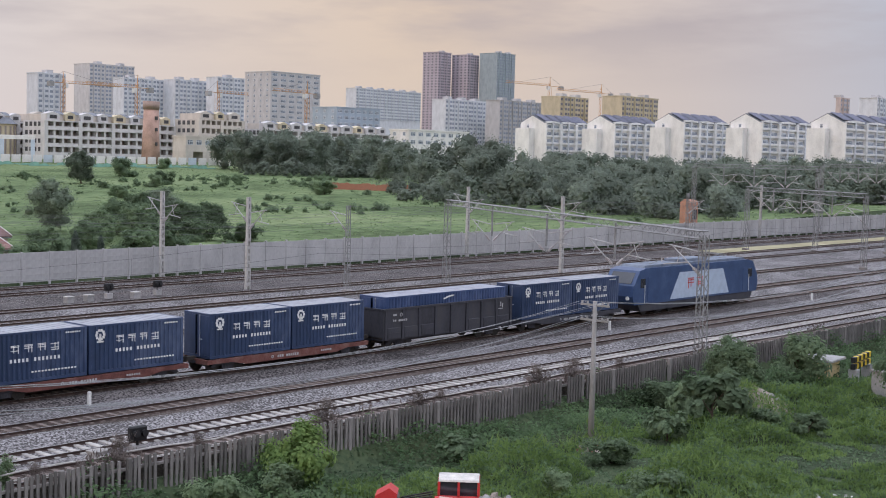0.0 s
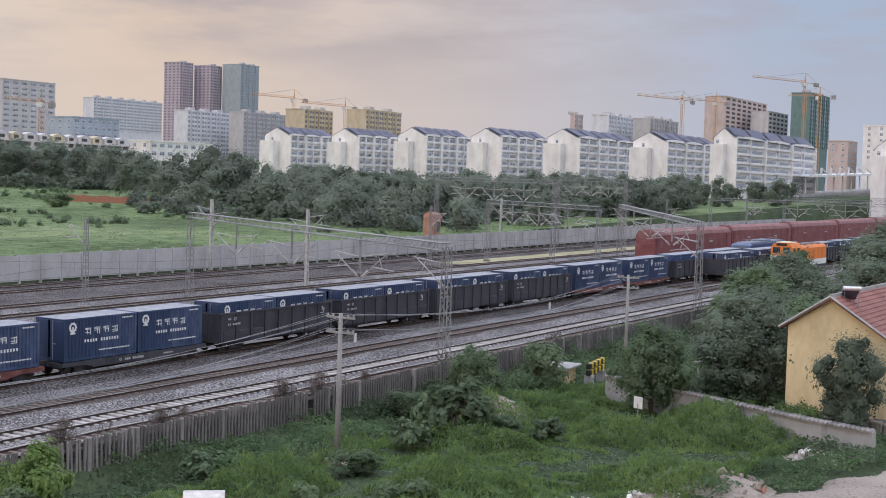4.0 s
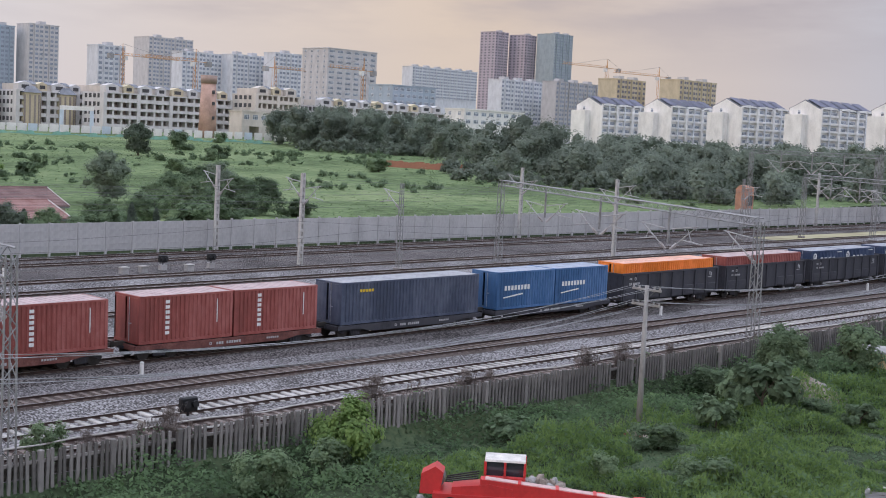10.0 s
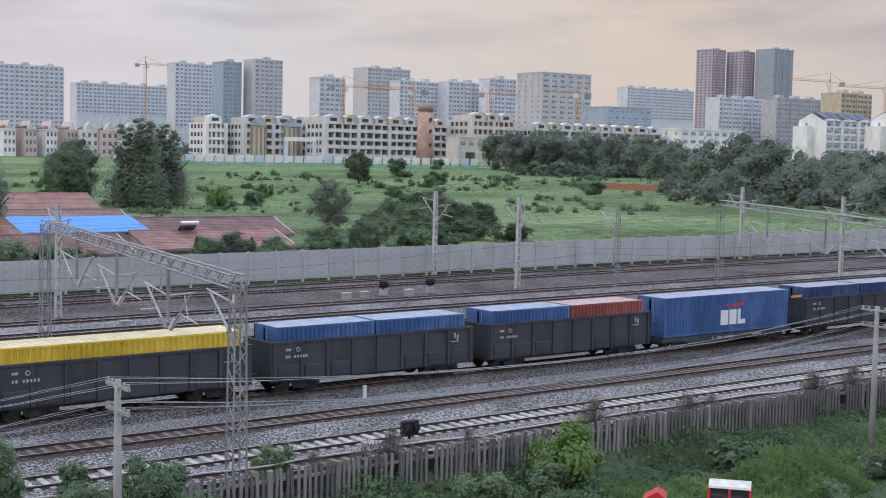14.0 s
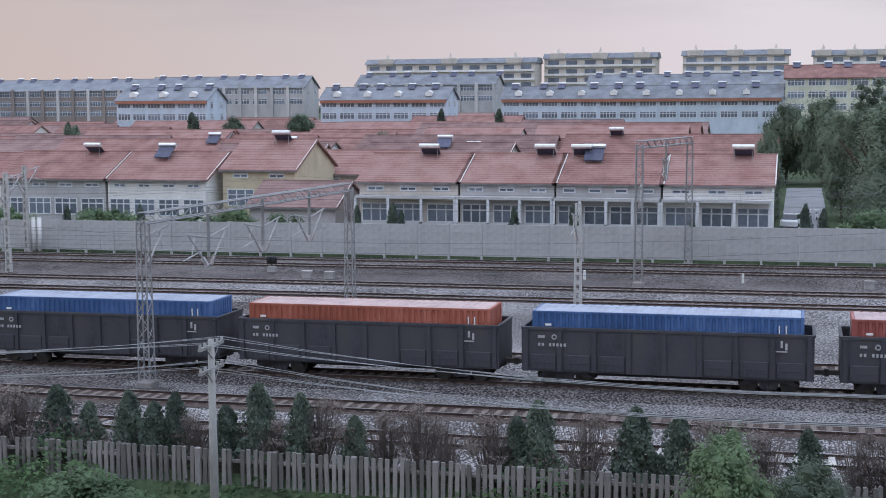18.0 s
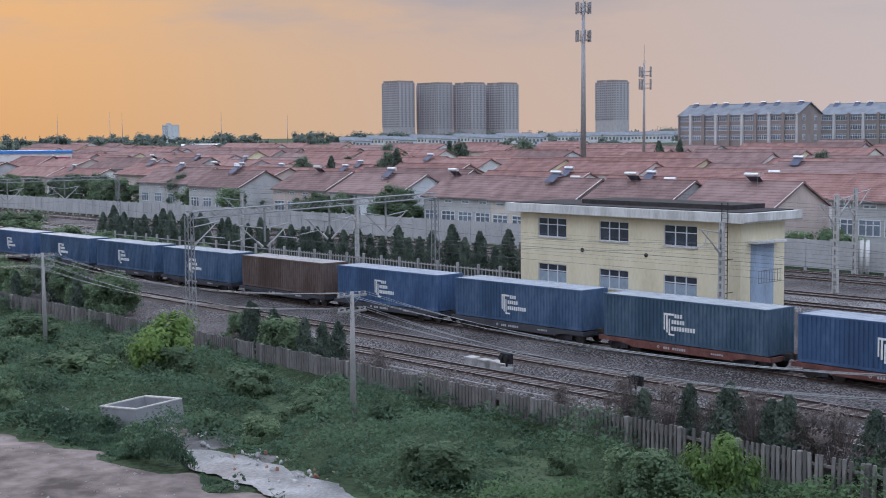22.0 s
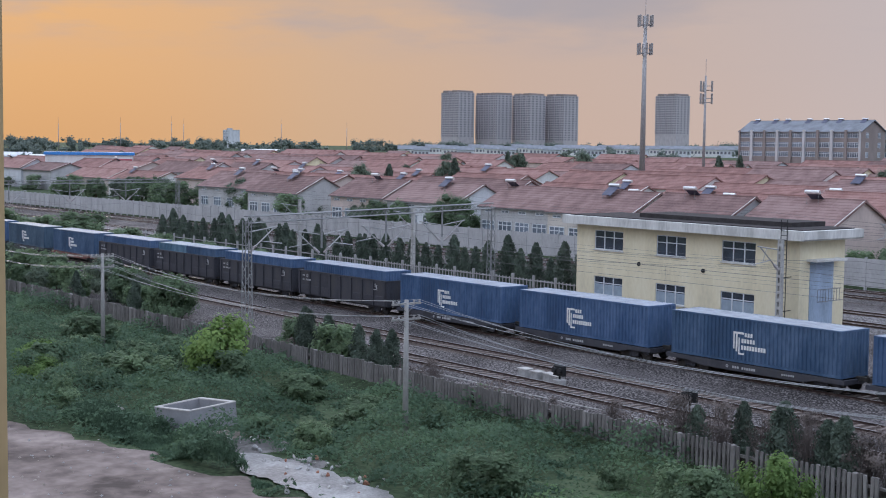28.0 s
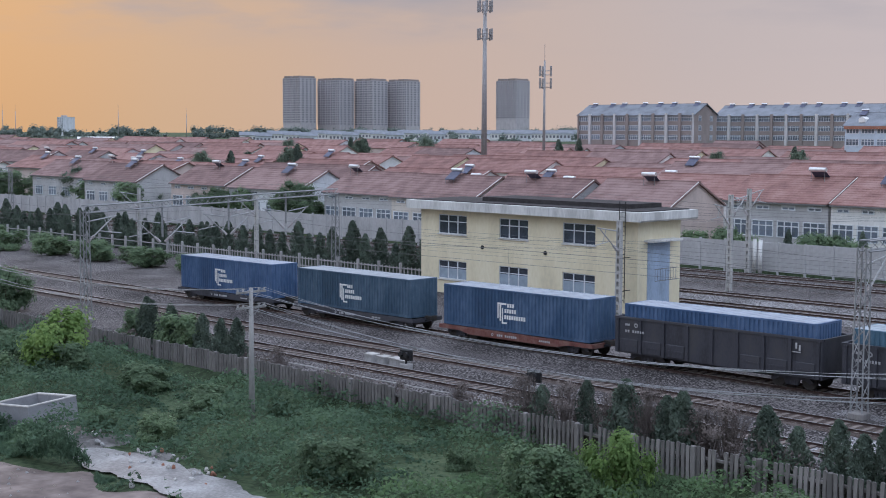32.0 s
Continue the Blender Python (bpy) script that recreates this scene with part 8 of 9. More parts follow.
# meadow beyond the wall, with tall grass and shrubs
M_MEADOW = mat("meadow_grass", (0.135, 0.19, 0.085), 0.95, vary=0.5, scale=0.035, tint=(0.215, 0.26, 0.13), bump=0.8, bscale=2.5, spec=0.1, fine=14.0, grit=0.7)
meadow = sheet("meadow", lines((58, 430, 6)), lines((114.2, 480, 6)), lambda x, y: land(x, y) + 0.08 + 0.12 * noise.noise((x * 0.06, y * 0.06, 5.0)), M_MEADOW, label="overgrown green meadow beyond the wall", category="meadow")
n = 90000
gx = RNG.uniform(60, 330, n)
gy = RNG.uniform(115, 400, n)
gz = np.array([land(a, b) + 0.08 + 0.12 * noise.noise((a * 0.06, b * 0.06, 5.0)) for a, b in zip(gx, gy)])
clump = np.array([noise.noise((a * 0.05, b * 0.05, 9.0)) for a, b in zip(gx, gy)])
keep = clump > -0.45
p = np.stack([gx, gy, gz + RNG.uniform(0.0, 0.22, n) * (0.6 + np.clip(clump, 0, 1) * 2.5)], 1)[keep]
tagged(new("meadow_grass", leaves_mesh("meadow_grass", p, RNG.uniform(0.10, 0.26, len(p)), M_HAY, 0.8, 2.6)), "tufts of tall grass and herbs on the meadow", "grass", kind="stuff")
br = thing("old_brick_wall", at(0, 0), "low broken red brick wall at the wood's edge", "wall")
for i in range(22):
    x, y = 216.5 + 0.6 * i + 0.2 * pr.random(), 231.5 - 1.15 * i
    az = radians(62)
    z, h = land(x, y), 1.5 + 0.5 * noise.noise((i * 0.3, 0.0, 2.0)) + pr.uniform(0, 0.25)
    Mesh().prism([(-0.72, -0.5), (0.72, -0.5), (0.72, h - pr.uniform(0, 0.3)), (0.2, h), (-0.72, h - pr.uniform(0, 0.3))], -0.2, 0.2).put("section", M_RENDER["brick"], br, pose(x, y, z, 0, 0, -math.degrees(az)))

bh = thing("brick_hut", at(190.0, 116.6, land(190, 116.6), -6), "small ruined orange brick hut behind the wall", "hut")
Mesh().prismx([(-1.0, -0.4), (1.0, -0.4), (1.0, 3.7), (0.2, 4.3), (-1.0, 4.0)], -1.1, 1.1).put("wall", mat("orange_brick", (0.42, 0.22, 0.15), 0.9, vary=0.25, scale=0.9, bump=0.3), bh)
Mesh().box(-0.5, 0.5, -1.26, -1.15, 1.0, 2.6).put("opening", M_OPEN_SHADE, bh)

# weeds on the near side of the fence
def weeds(name, words, n, xr, yr, size, heap, material, mask, up=0.3, long=1.6, stand=0.0):
    x, y = RNG.uniform(*xr, n), RNG.uniform(*yr, n)
    h = np.array([noise.noise((a * 0.22, b * 0.22, 1.7)) + 0.5 * noise.noise((a * 0.7, b * 0.7, 4.1)) for a, b in zip(x, y)])
    ok = np.array([mask(a, b, c) for a, b, c in zip(x, y, h)])
    x, y, h = x[ok], y[ok], h[ok]
    z = np.array([land(a, b) for a, b in zip(x, y)])
    mound = heap * np.clip(0.42 + 1.5 * h, 0.05, 1.5)
    p = np.stack([x, y, z + mound * RNG.uniform(0.15, 1.0, len(x)) ** 0.6], 1)
    tagged(new(name, leaves_mesh(name, p, RNG.uniform(0.6, 1.4, len(p)) * size, material, up, long, None, stand)), words, "weeds", kind="stuff")


M_VINE = leafmat("vine_leaves", (0.098, 0.155, 0.098), (0.15, 0.222, 0.125), 0.45)
weeds("vines", "dense creeping vines over the waste ground", 115000, (-125, -38), (20, 43.2), 0.125, 1.35, M_VINE, lambda a, b, c: not bare(a, b) and c > -0.35)
weeds("weeds", "dense leafy green weeds outside the fence", 160000, (-38, 100), (20, 43.2), 0.125, 1.35, M_WEED, lambda a, b, c: not bare(a, b) and c > -0.35)
weeds("creepers", "dark creeping weeds in hollows and along the fence", 100000, (-125, 110), (22, 44.0), 0.105, 0.7, M_WEED_SHADE, lambda a, b, c: not bare(a, b) and (c < 0.1 or b > 40))
weeds("tall_grass", "light green tall grass patches", 95000, (36, 80), (20, 38.5), 0.06, 1.25, M_GRASS, lambda a, b, c: not bare(a, b) and c > -0.4, 0.2, 6.0, 0.9)
weeds("corner_weeds", "leafy weeds between the rubbish and the garden wall", 22000, (46, 77.5), (11, 20), 0.12, 1.1, M_WEED, lambda a, b, c: not bare(a, b) and c > -0.3)
weeds("yard_grass", "strip of tall dark grass between the dirt yard and the concrete bin", 46000, (-64.5, -46.5), (25.0, 30.2), 0.05, 1.0, M_VINE, lambda a, b, c: 25.4 + 0.06 * (a + 64) < b < 27.6 + 0.08 * (a + 64) + c and not bare(a, b), 0.2, 7.0, 0.9)
weeds("fence_weeds", "scrubby weeds growing through the fence foot", 24000, (-125, 130), (43.0, 44.6), 0.11, 0.9, M_WEED_SHADE, lambda a, b, c: c > 0.0)
weeds("verge_brush", "brownish dry herbs on the ballast verge", 30000, (-110, 100), (43.7, 45.2), 0.06, 1.2, M_DRY, lambda a, b, c: c > -0.05, 0.2, 4.0, 0.8)

# ---- dirt yard, water and rubble on the near left ----
M_DIRT = mat("sandy_dirt", (0.29, 0.245, 0.21), 0.95, vary=0.3, scale=0.2, tint=(0.37, 0.32, 0.275), bump=0.6, bscale=4, spec=0.15, fine=30.0, grit=0.8)
yard = sheet("dirt_yard", lines((-96, -36, 0.6)), lines((6, 33, 0.6)), lambda x, y: land(x, y) + max(-0.3, min(0.06, 0.15 * bare_depth(x, y))) + 0.06 * noise.noise((x * 0.5, y * 0.5, 2)), mat("damp_dirt", (0.165, 0.13, 0.116), 0.9, vary=0.55, scale=0.2, tint=(0.285, 0.232, 0.207), bump=0.5, bscale=2.0, spec=0.15, fine=6.0, grit=0.6), label="bare pinkish dirt yard with tyre tracks", category="dirt")
lane = sheet("dirt_lane", lines((40, 120, 0.7)), lines((2, 27, 0.7)), lambda x, y: land(x, y) + max(-0.3, min(0.06, 0.15 * bare_depth(x, y))) + 0.08 * noise.noise((x * 0.5, y * 0.5, 2)), M_DIRT, label="bare sandy ground beside the lane", category="dirt")
M_POND = mat("milky_puddle", (0.215, 0.205, 0.20), 0.35, vary=0.4, scale=0.6, tint=(0.36, 0.355, 0.35), fine=12.0, grit=0.8)


def puddle(x0, x1, y, half):
    """A pool with a ragged shore, thin at both ends, that lies on the ground."""
    xm, n = (x0 + x1) / 2, 48
    zm = land(xm, y)
    rows = []
    for i in range(n + 1):
        x = x0 + (x1 - x0) * i / n
        w = half * math.sqrt(max(0.004, 1 - (2 * i / n - 1) ** 4))
        lo = y - w * (0.9 + 0.45 * noise.noise((x * 0.5, 1.0, 2.0)) + 0.12 * noise.noise((x * 2.7, 1.0, 5.0)))
        hi = y + w * (0.9 + 0.45 * noise.noise((x * 0.5, 7.0, 2.0)) + 0.12 * noise.noise((x * 2.7, 7.0, 5.0)))
        rows.append([(x - xm, q - y, land(x, q) - zm + 0.10) for q in (lo, lo + (hi - lo) / 3, hi - (hi - lo) / 3, hi)])
    m = Mesh()
    for a, b in zip(rows, rows[1:]):
        for k in range(3):
            m.face([a[k], b[k], b[k + 1], a[k + 1]])
    s = thing("puddle", at(xm, y, zm), "pale milky puddle with lime waste on the ground", "puddle", "pale puddles")
    m.put("water", M_POND, s)


puddle(-52.6, -38.6, 28.7, 1.5)
puddle(-67.8, -65.2, 28.7, 0.6)
RUBBLE = []
for i in range(5):
    bm = bmesh.new()
    bmesh.ops.create_icosphere(bm, subdivisions=1, radius=1)
    for v in bm.verts:
        v.co *= pr.uniform(0.6, 1.15)
    me = bpy.data.meshes.new("stone")
    bm.to_mesh(me)
    bm.free()
    me.materials.append((M_CONC, M_SLEEPER, mat("broken_brick", (0.32, 0.15, 0.10), 0.9), M_STAKE, M_DIRT)[i])
    RUBBLE.append(me)


def heap(name, words, x, y, r, h, n, size, picks):
    hp = thing(name, at(x, y, land(x, y)), words, "rubble heap", "rubble heaps")
    m, k = Mesh(), 22
    for j in range(6):
        f = j / 5
        m.v += [(r * 1.05 * (1 - f) * (1 + 0.2 * noise.noise((3 * math.cos(6.283 * i / k) + x, 3 * math.sin(6.283 * i / k), f * 2))) * math.cos(6.283 * i / k), r * 1.05 * (1 - f) * (1 + 0.2 * noise.noise((3 * math.cos(6.283 * i / k) + x, 3 * math.sin(6.283 * i / k), f * 2))) * math.sin(6.283 * i / k), h * 0.95 * f ** 0.8 - 0.12 + 0.12 * h * noise.noise((i * 0.9, f * 4, x))) for i in range(k)]
    for j in range(5):
        for i in range(k):
            m.f.append((j * k + i, j * k + (i + 1) % k, j * k + k + (i + 1) % k, j * k + k + i))
            m.k.append(0)
    m.put("mound", M_CONC_OLD if 0 in picks and 4 not in picks else M_DIRT, hp)
    for i in range(int(n * 0.6)):
        a, q = pr.uniform(0, 6.28), r * math.sqrt(pr.random())
        z = h * max(0.0, 1 - q / r) + 0.02
        s = size * pr.uniform(0.4, 1.4)
        piece("stone", RUBBLE[pr.choice(picks)], hp, pose(q * math.cos(a), q * math.sin(a), z, pr.uniform(0, 360), pr.uniform(0, 360), 0) @ Matrix.Diagonal((s, s * pr.uniform(0.5, 1), s * pr.uniform(0.4, 0.9), 1)))


heap("rubble_heap", "heap of grey rubble and roots beside the shrubs", 69.0, 37.6, 2.6, 1.6, 60, 0.22, (0, 0, 4, 4))
heap("rubbish_heap", "scattered white and brick rubbish", 51.0, 23.8, 2.4, 0.4, 64, 0.16, (1, 2, 3, 3, 0))
heap("rubbish_heap", "scattered white and brick rubbish", 54.6, 21.6, 2.0, 0.6, 60, 0.18, (1, 3, 3, 2))
heap("earth_heap", "mound of bare earth with stones", 59.4, 20.0, 2.4, 0.9, 46, 0.26, (4, 4, 4, 4, 2))
heap("rubbish_heap", "plastic rubbish against the tiled wall", 69.0, 18.6, 1.8, 0.5, 34, 0.2, (3, 1, 4, 0))
heap("rubble_heap", "brick rubble at the foot of the utility pole", 52.6, 37.4, 0.7, 0.5, 20, 0.12, (2, 2, 4))
heap("rubble_heap", "pale stones and waste along the puddle", -53.6, 30.3, 2.4, 0.35, 46, 0.15, (1, 0, 3, 0))
heap("rubble_heap", "pale stones and waste along the puddle", -57.0, 30.6, 1.6, 0.3, 26, 0.14, (1, 0, 4))
heap("rubbish_heap", "white sheets and brick bits on the puddle shore", -49.0, 30.2, 1.9, 0.25, 36, 0.17, (3, 2, 0, 1))
heap("rubble_heap", "pale stones along the puddle", -45.5, 29.4, 2.4, 0.2, 34, 0.16, (1, 0, 2))

pm = Mesh()
for i in range(2600):
    x, y = (pr.uniform(-92, -40), pr.uniform(8, 27)) if i % 2 else (pr.uniform(46, 78), pr.uniform(8, 24))
    if bare_depth(x, y) < 0.1:
        continue
    z, s = land(x, y) + 0.06 + 0.06 * noise.noise((x * 0.5, y * 0.5, 2)), pr.uniform(0.03, 0.11)
    a = pr.uniform(0, 6.28)
    n0 = len(pm.v)
    pm.v += [(x + s * math.cos(a + k * 2.1) * pr.uniform(0.6, 1.2), y + s * math.sin(a + k * 2.1) * pr.uniform(0.6, 1.2), z) for k in range(3)] + [(x, y, z + s * pr.uniform(0.5, 0.9))]
    pm.f += [(n0, n0 + 1, n0 + 3), (n0 + 1, n0 + 2, n0 + 3), (n0 + 2, n0, n0 + 3)]
    pm.k += [i % 3 % 2] * 3
tagged(pm.put("pebbles", [M_DIRT, M_CONC]), "loose stones and clods on the bare ground", "stones", kind="stuff")
# concrete bin, turned, tilted and squeezed to fit its rim to the camera's view
tr = thing("concrete_bin", at(-59.2, 30.2, land(-59.2, 30.2) + 0.05, 6) @ pose(0, 0, 0, 3, -5, 0) @ Matrix.Diagonal((0.76, 0.9, 0.82, 1)), "open concrete bin with pale rims standing aslant among weeds", "bin")
for a, b, c, d in ((-2.1, 2.1, -1.5, -1.3), (-2.1, 2.1, 1.3, 1.5), (-2.1, -1.9, -1.3, 1.3), (1.9, 2.1, -1.3, 1.3)):
    Mesh().box(a, b, c, d, 0, 1.35).put("side", mat("grey_bin_concrete", (0.24, 0.24, 0.25), 0.85, vary=0.15, scale=0.8), tr)
Mesh().box(-1.9, 1.9, -1.3, 1.3, 0, 0.12).put("bottom", M_CONC_OLD, tr)
for a, b, c, d in ((-2.12, 2.12, -1.52, -1.3), (-2.12, 2.12, 1.3, 1.52), (-2.12, -1.9, -1.3, 1.3), (1.9, 2.12, -1.3, 1.3)):
    Mesh().soft(a, b, c, d, 1.35, 1.43, 0.03).put("rim", M_SLEEPER, tr)

# ---- yellow house, tiled garden wall and lane on the near right ----
M_OCHRE = mat("ochre_render", (0.68, 0.54, 0.32), 0.9, vary=0.15, scale=0.4, stretch=(1, 1, 0.5), spec=0.2)
yh = thing("yellow_house", at(0, 0), "ochre rendered house with a red pantile roof", "house")
HX, HY0, HY1, HYR, HE0, HE1, HR, HZ = 80.2, 16.7, 23.4, 20.81, 3.8, 4.75, 6.5, -0.9
M_PANTILE = mat("red_pantile", (0.25, 0.105, 0.085), 0.8, vary=0.25, scale=0.6, bump=0.5, bscale=8, per=0.1)
Mesh().prismx([(HY0, HZ - 0.5), (HY1, HZ - 0.5), (HY1, HE1), (HYR, HR), (HY0, HE0)], HX, HX + 18).put("wall", M_OCHRE, yh)
for ye, ze, s in ((HY0 - 0.45, HE0 - 0.25, -1), (HY1 + 0.45, HE1 - 0.25, 1)):
    n, ring = 16, []
    for i in range(n):
        a, b = i / n, (i + 1) / n
        ring += [(ye + (HYR - ye) * a, ze + (HR + 0.1 - ze) * a + 0.15), (ye + (HYR - ye) * b, ze + (HR + 0.1 - ze) * b + 0.1)]
    ring = ring + [(HYR, HR), (ye, ze)]
    Mesh().prismx(ring if s > 0 else ring[::-1], HX - 0.45, HX + 18.4).put("roof_slope", M_PANTILE, yh)
Mesh().prismx([(HYR - 0.2, HR + 0.08), (HYR + 0.2, HR + 0.08), (HYR + 0.1, HR + 0.3), (HYR - 0.1, HR + 0.3)], HX - 0.45, HX + 18.4).put("ridge", M_CONC_OLD, yh)
Mesh().box(HX - 0.06, HX + 18.05, HY0 - 0.06, HY1 + 0.06, HZ - 0.4, HZ + 0.5).put("plinth", M_CONC_OLD, yh)
# dark panel on the wall stands for the shade inside the porch
Mesh().box(HX + 1.5, HX + 5.5, HY0 - 0.03, HY0 + 0.1, HZ + 0.8, HE0 - 1.4).put("porch_opening", M_OPEN_SHADE, yh)
piece("window", win_mesh(1.5, 1.6, "glass"), yh, pose(HX + 8.4, HY0 - 0.05, 1.2))
for y, z in ((HY0 - 0.45, HE0 - 0.12), (HY1 + 0.45, HE1 - 0.12)):
    Mesh().rod((HX - 0.47, HYR, HR + 0.18), (HX - 0.47, y, z), 0.08, 4).put("verge", M_CONC, yh)
heater(HX + 1.6, HYR - 0.7, HR - 0.1, 120, 0.55)
# low rubble wall along the house's foot
fw = thing("foundation_wall", at(0, 0), "low rough stone wall along the yellow house", "wall")
for i in range(14):
    y = 15.6 + 0.62 * i
    z = land(78.6, y)
    Mesh().soft(-0.3, 0.3, -0.3, 0.3, -0.3, 0.7 + 0.12 * math.sin(i * 2.1), 0.06).put("stone", M_DIRT, fw, pose(78.6 + 0.1 * math.sin(i * 3.3), y, z, 0, 0, 6 * math.sin(i)))
gw = tagged(new("garden_wall"), "grey garden wall with a coping of grey pantiles", "wall", kind="structure")
GA, GB = Vector((78.6, 34.6)), Vector((70.3, 15.9))
L = (GB - GA).length
yaw = math.degrees(math.atan2(GB.y - GA.y, GB.x - GA.x))
for i in range(7):
    c = GA.lerp(GB, (i + 0.5) / 7)
    z = land(c.x, c.y)
    Mesh().box(-L / 14, L / 14, -0.12, 0.12, -0.5, 1.55).put("panel", M_CONC, gw, pose(c.x, c.y, z, 0, 0, yaw))
    Mesh().box(-0.17, 0.17, -0.16, 0.16, -0.5, 1.6).put("post", M_CONC, gw, pose(c.x + (GB - GA).x / 14, c.y + (GB - GA).y / 14, z, 0, 0, yaw))
cop = Mesh().prism([(-0.14, 0.0), (0.14, 0.0), (0.14, 0.06), (0.0, 0.16), (-0.14, 0.06)], -0.34, 0.34).data("coping_tile", M_CONC_OLD)
for i in range(68):
    c = GA.lerp(GB, (i + 0.5) / 68)
    z = land(c.x, c.y)
    piece("coping_tile", cop, gw, pose(c.x, c.y, z + 1.55, 0, 0, yaw))
sheet("lane_road", lines((71.5, 120, 3)), lines((10.5, 15.6, 1)), lambda x, y: land(x, y) + 0.16, mat("grey_asphalt", (0.20, 0.21, 0.23), 0.85, vary=0.15, scale=0.4), label="grey asphalt lane beside the yellow house", category="road")
sg = thing("notice_board", at(72.6, 29.9, land(72.6, 29.9), 70), "small white notice board on a post", "sign")
Mesh().rod((0, 0, 0), (0, 0, 1.2), 0.04, 6).put("post", M_STEEL, sg)
Mesh().soft(-0.35, 0.35, -0.02, 0.02, 0.9, 1.6, 0.02).put("board", M_STAKE, sg)
lp = thing("lamp_post", at(81.2, 29.4, land(81, 29)), "short lamp post with a flat pale head", "lamp post")
Mesh().rod((0, 0, 0), (0, 0, 2.6), 0.06, 8).put("post", M_STAKE, lp)
Mesh().soft(-0.4, 0.4, -0.25, 0.25, 2.6, 2.72, 0.04).put("head", M_STAKE, lp)
# striped barrier and small works hut by the fence gap
bar = thing("striped_barrier", at(83.4, 37.6, land(83.4, 37.6), 10), "yellow and black striped barrier beams stacked on blocks", "barrier")
for k in range(2):
    for i in range(8):
        Mesh().soft(-2.0 + i * 0.5, -1.5 + i * 0.5, -0.15, 0.15, 1.0 + k * 0.45, 1.35 + k * 0.45, 0.03).put("segment", M_YELLOW if i % 2 else M_BLACKPAINT, bar)
for x in (-1.6, 1.6):
    Mesh().soft(x - 0.3, x + 0.3, -0.3, 0.3, 0, 1.0, 0.04).put("block", M_CONC, bar)
hut = thing("brick_kiosk", at(82.6, 40.0, land(82.6, 40), 8), "small ochre kiosk with a concrete slab roof", "kiosk")
Mesh().box(-1.1, 1.1, -0.9, 0.9, -0.3, 1.2).put("wall", M_OCHRE, hut)
Mesh().soft(-1.5, 1.5, -1.2, 1.2, 1.2, 1.35, 0.04).put("roof", M_CONC, hut)

# ---- red truck crane by the fence ----
M_RED = mat("red_machine_paint", (0.50, 0.035, 0.035), 0.5, vary=0.18, scale=0.8)
cr = thing("truck_crane", at(37.2, 32.4, land(37.0, 32.0) + 0.1, -50) @ Matrix.Scale(0.88, 4), "red truck crane with a white cab roof and a lowered boom", "truck crane")
Mesh().box(-3.0, 4.4, -1.0, 1.0, 0.55, 0.9).put("chassis", M_RED, cr)
cab = Mesh().soft(-0.9, 0.9, 0.25, 1.7, 0.9, 1.5, 0.06).put("cab", M_RED, cr)
for x, y in ((-0.86, 0.29), (0.86, 0.29), (-0.86, 1.66), (0.86, 1.66), (0.0, 0.29), (-0.86, 0.95)):
    Mesh().box(x - 0.05, x + 0.05, y - 0.05, y + 0.05, 1.5, 2.12).put("pillar", M_RED, cab)
Mesh().box(-0.8, 0.8, 0.34, 1.6, 1.5, 2.1).put("glazing", M_GLASS, cab)
Mesh().prismx([(0.25, 2.12), (1.7, 2.12), (1.65, 2.2), (1.35, 2.27), (0.6, 2.27), (0.3, 2.2)], -0.88, 0.88).put("roof", mat("grimy_white_paint", (0.55, 0.52, 0.48), 0.8, vary=0.3, scale=1.5), cab, label="grimy white roof")
Mesh().prism([(-2.2, 0.9), (0.4, 0.9), (0.4, 1.25), (-0.6, 1.4), (-2.2, 1.2)], -0.9, 0.15).put("turret", M_RED, cr)
Mesh().prism([(-3.6, 0.75), (-2.75, 0.75), (-2.6, 1.7), (-2.95, 1.95), (-3.55, 1.6)], -0.55, 0.5).put("winch_housing", M_RED, cr)
Mesh().rod((-2.9, -0.1, 1.3), (-2.9, 0.7, 1.3), 0.34, 14).put("winch_drum", M_STEEL_DK, cr)
for k in range(4):
    Mesh().rod((-2.5, -0.6 + 0.3 * k, 1.35), (-1.1, -0.5 + 0.22 * k, 1.55 + 0.05 * k), 0.035, 5).put("hose", M_BLACKPAINT, cr)
Mesh().prism([(-1.0, 0.95), (5.6, 0.65), (5.6, 1.05), (-1.0, 1.6)], -0.85, -0.2).put("boom", M_RED, cr, label="lowered red boom with a pale top")
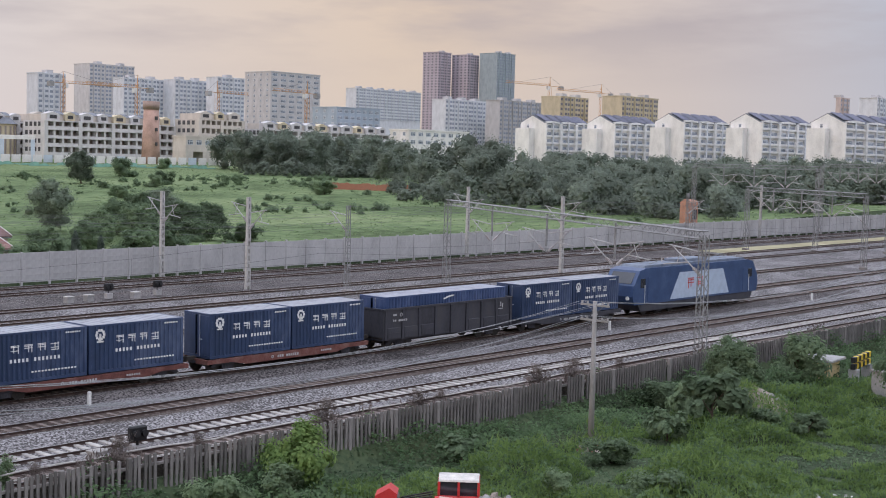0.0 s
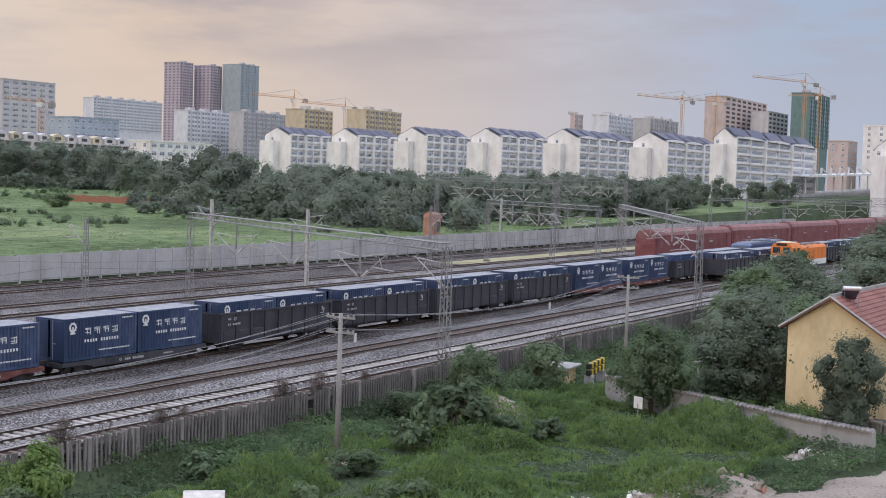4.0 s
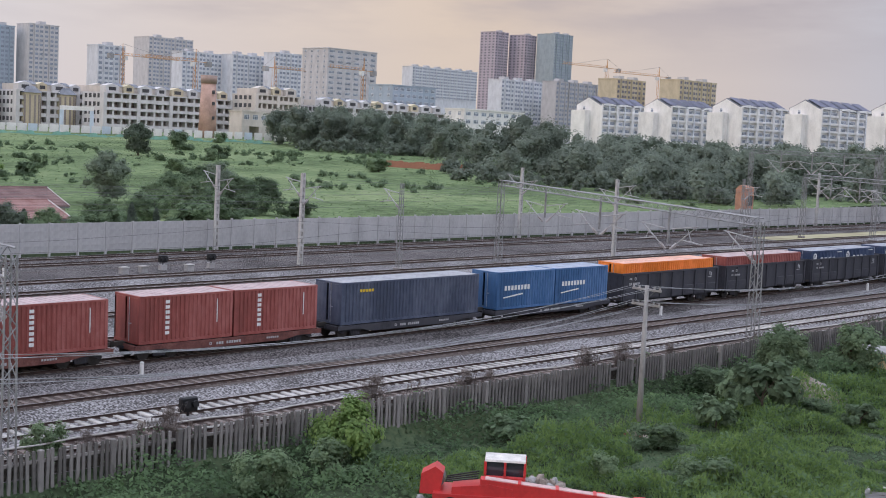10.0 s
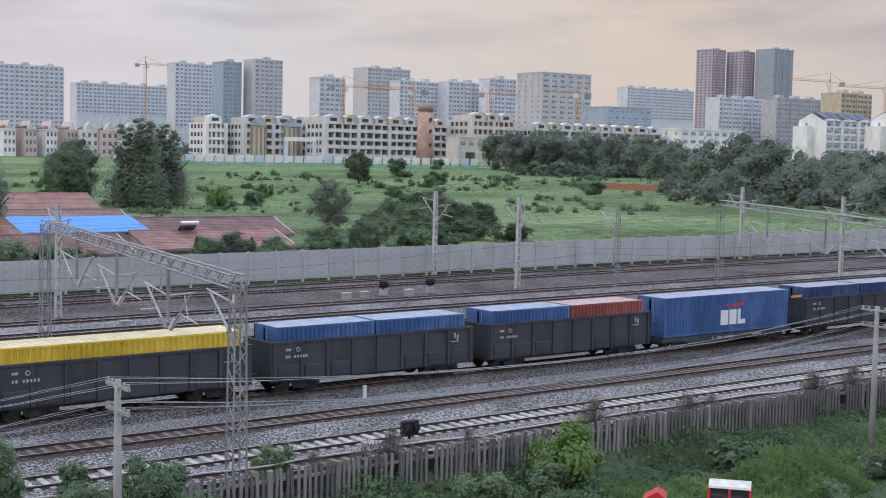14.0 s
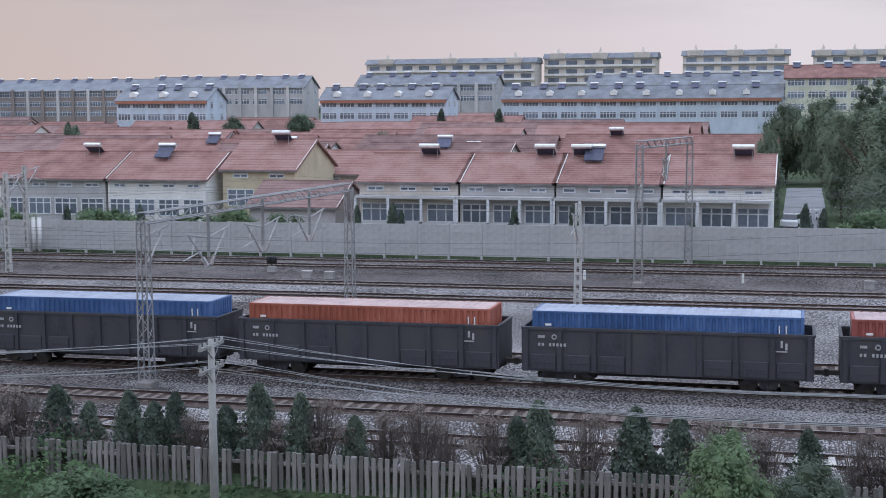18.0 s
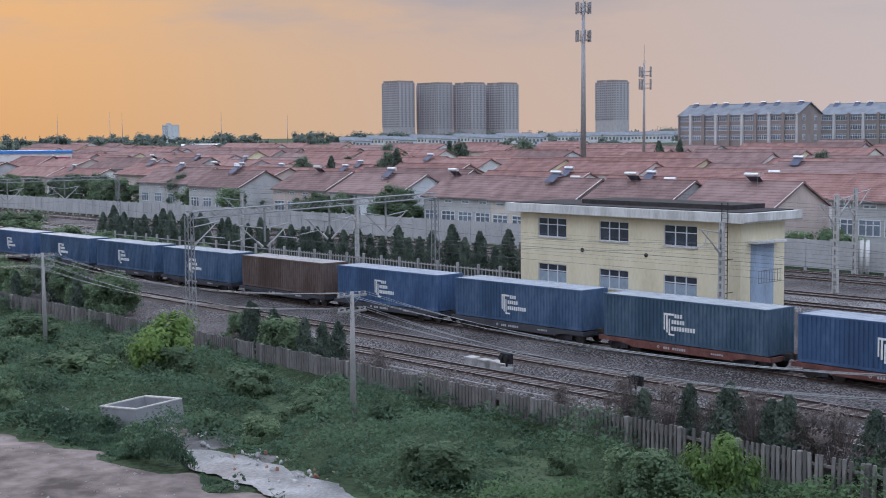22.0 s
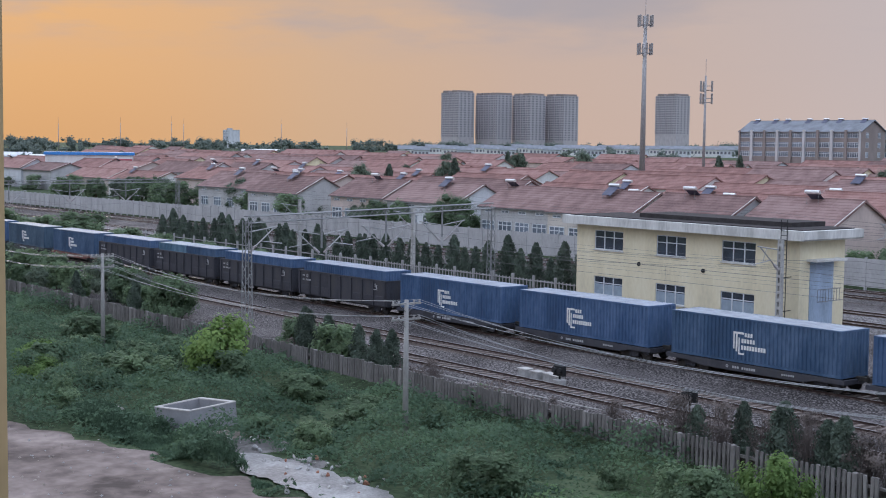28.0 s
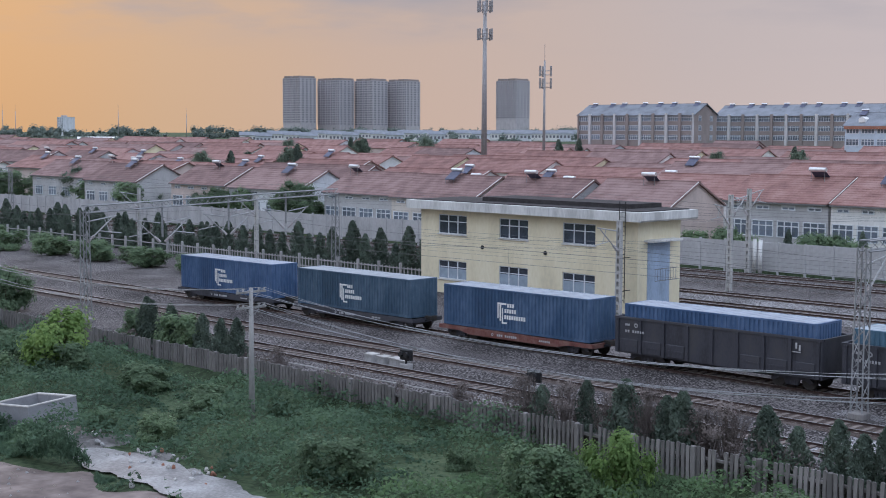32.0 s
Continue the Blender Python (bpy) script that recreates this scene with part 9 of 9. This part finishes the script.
Mesh().prism([(-0.8, 1.588), (5.5, 1.062), (5.5, 1.085), (-0.8, 1.62)], -0.78, -0.3).put("boom_top", mat("faded_pink_paint", (0.55, 0.36, 0.34), 0.7, vary=0.2), cr)
for x in (0.6, 2.2, 3.8):
    Mesh().box(x, x + 0.14, -0.88, -0.17, 0.88 - 0.045 * x, 1.56 - 0.083 * x).put("boom_collar", M_RED, cr)
Mesh().rod((0.2, -0.5, 0.92), (2.6, -0.5, 0.95), 0.12, 8).put("lift_cylinder", M_STEEL, cr)
Mesh().soft(5.5, 6.1, -0.9, -0.15, 0.55, 1.12, 0.05).put("boom_head", M_RED, cr)
for k in range(4):
    Mesh().rod((2.6 + 0.45 * k, -1.05, 0.8), (2.6 + 0.45 * k, -0.9, 0.8), 0.16, 12).put("gas_bottle_end", M_STAKE, cr)
for x in (-2.2, 1.6, 3.2):
    for s in (-1, 1):
        wh = Mesh().rod((0, -0.16, 0), (0, 0.16, 0), 0.58, 18).put("wheel", M_BLACKPAINT, cr, pose(x, s * 0.9, 0.22))
        Mesh().rod((0, -0.18, 0), (0, 0.18, 0), 0.22, 12).put("rim", M_RED, wh)
heap("rubble_heap", "heap of pale stones beside the red crane", 34.6, 34.0, 1.1, 0.9, 46, 0.2, (1, 0, 3))
heap("earth_heap", "grey mound of earth and sacks behind the red crane", 40.2, 33.0, 2.1, 0.7, 60, 0.3, (0, 4, 0, 4))

# ---- window jamb beside the camera ----
jamb = thing("window_jamb", at(0, 0), "pale ochre window jamb close beside the viewer", "window frame")
ja = radians(70.76)
for r, w in ((0.62, 0.05),):
    Mesh().soft(-w, w, -0.03, 0.03, -1.2, 1.2, 0.008).put("jamb", mat("ochre_jamb", (0.42, 0.30, 0.16), 0.7, vary=0.15, scale=6), jamb, pose(-r * math.sin(ja), r * math.cos(ja), 12.8, 0, 0, 70.76) @ pose(-w, 0, 0))


# ---- what moves ----
def motions():
    for ob, back, up in MOVING:
        rows = []
        for t, head in HEAD:
            x = head - back
            slope = math.degrees(math.atan((rise(x + 1) - rise(x - 1)) / 2))
            rows.append((t, pose(x, TRAIN_Y, rise(x) + up, 0, -slope, 0)))
        walk(ob, rows)


motions()
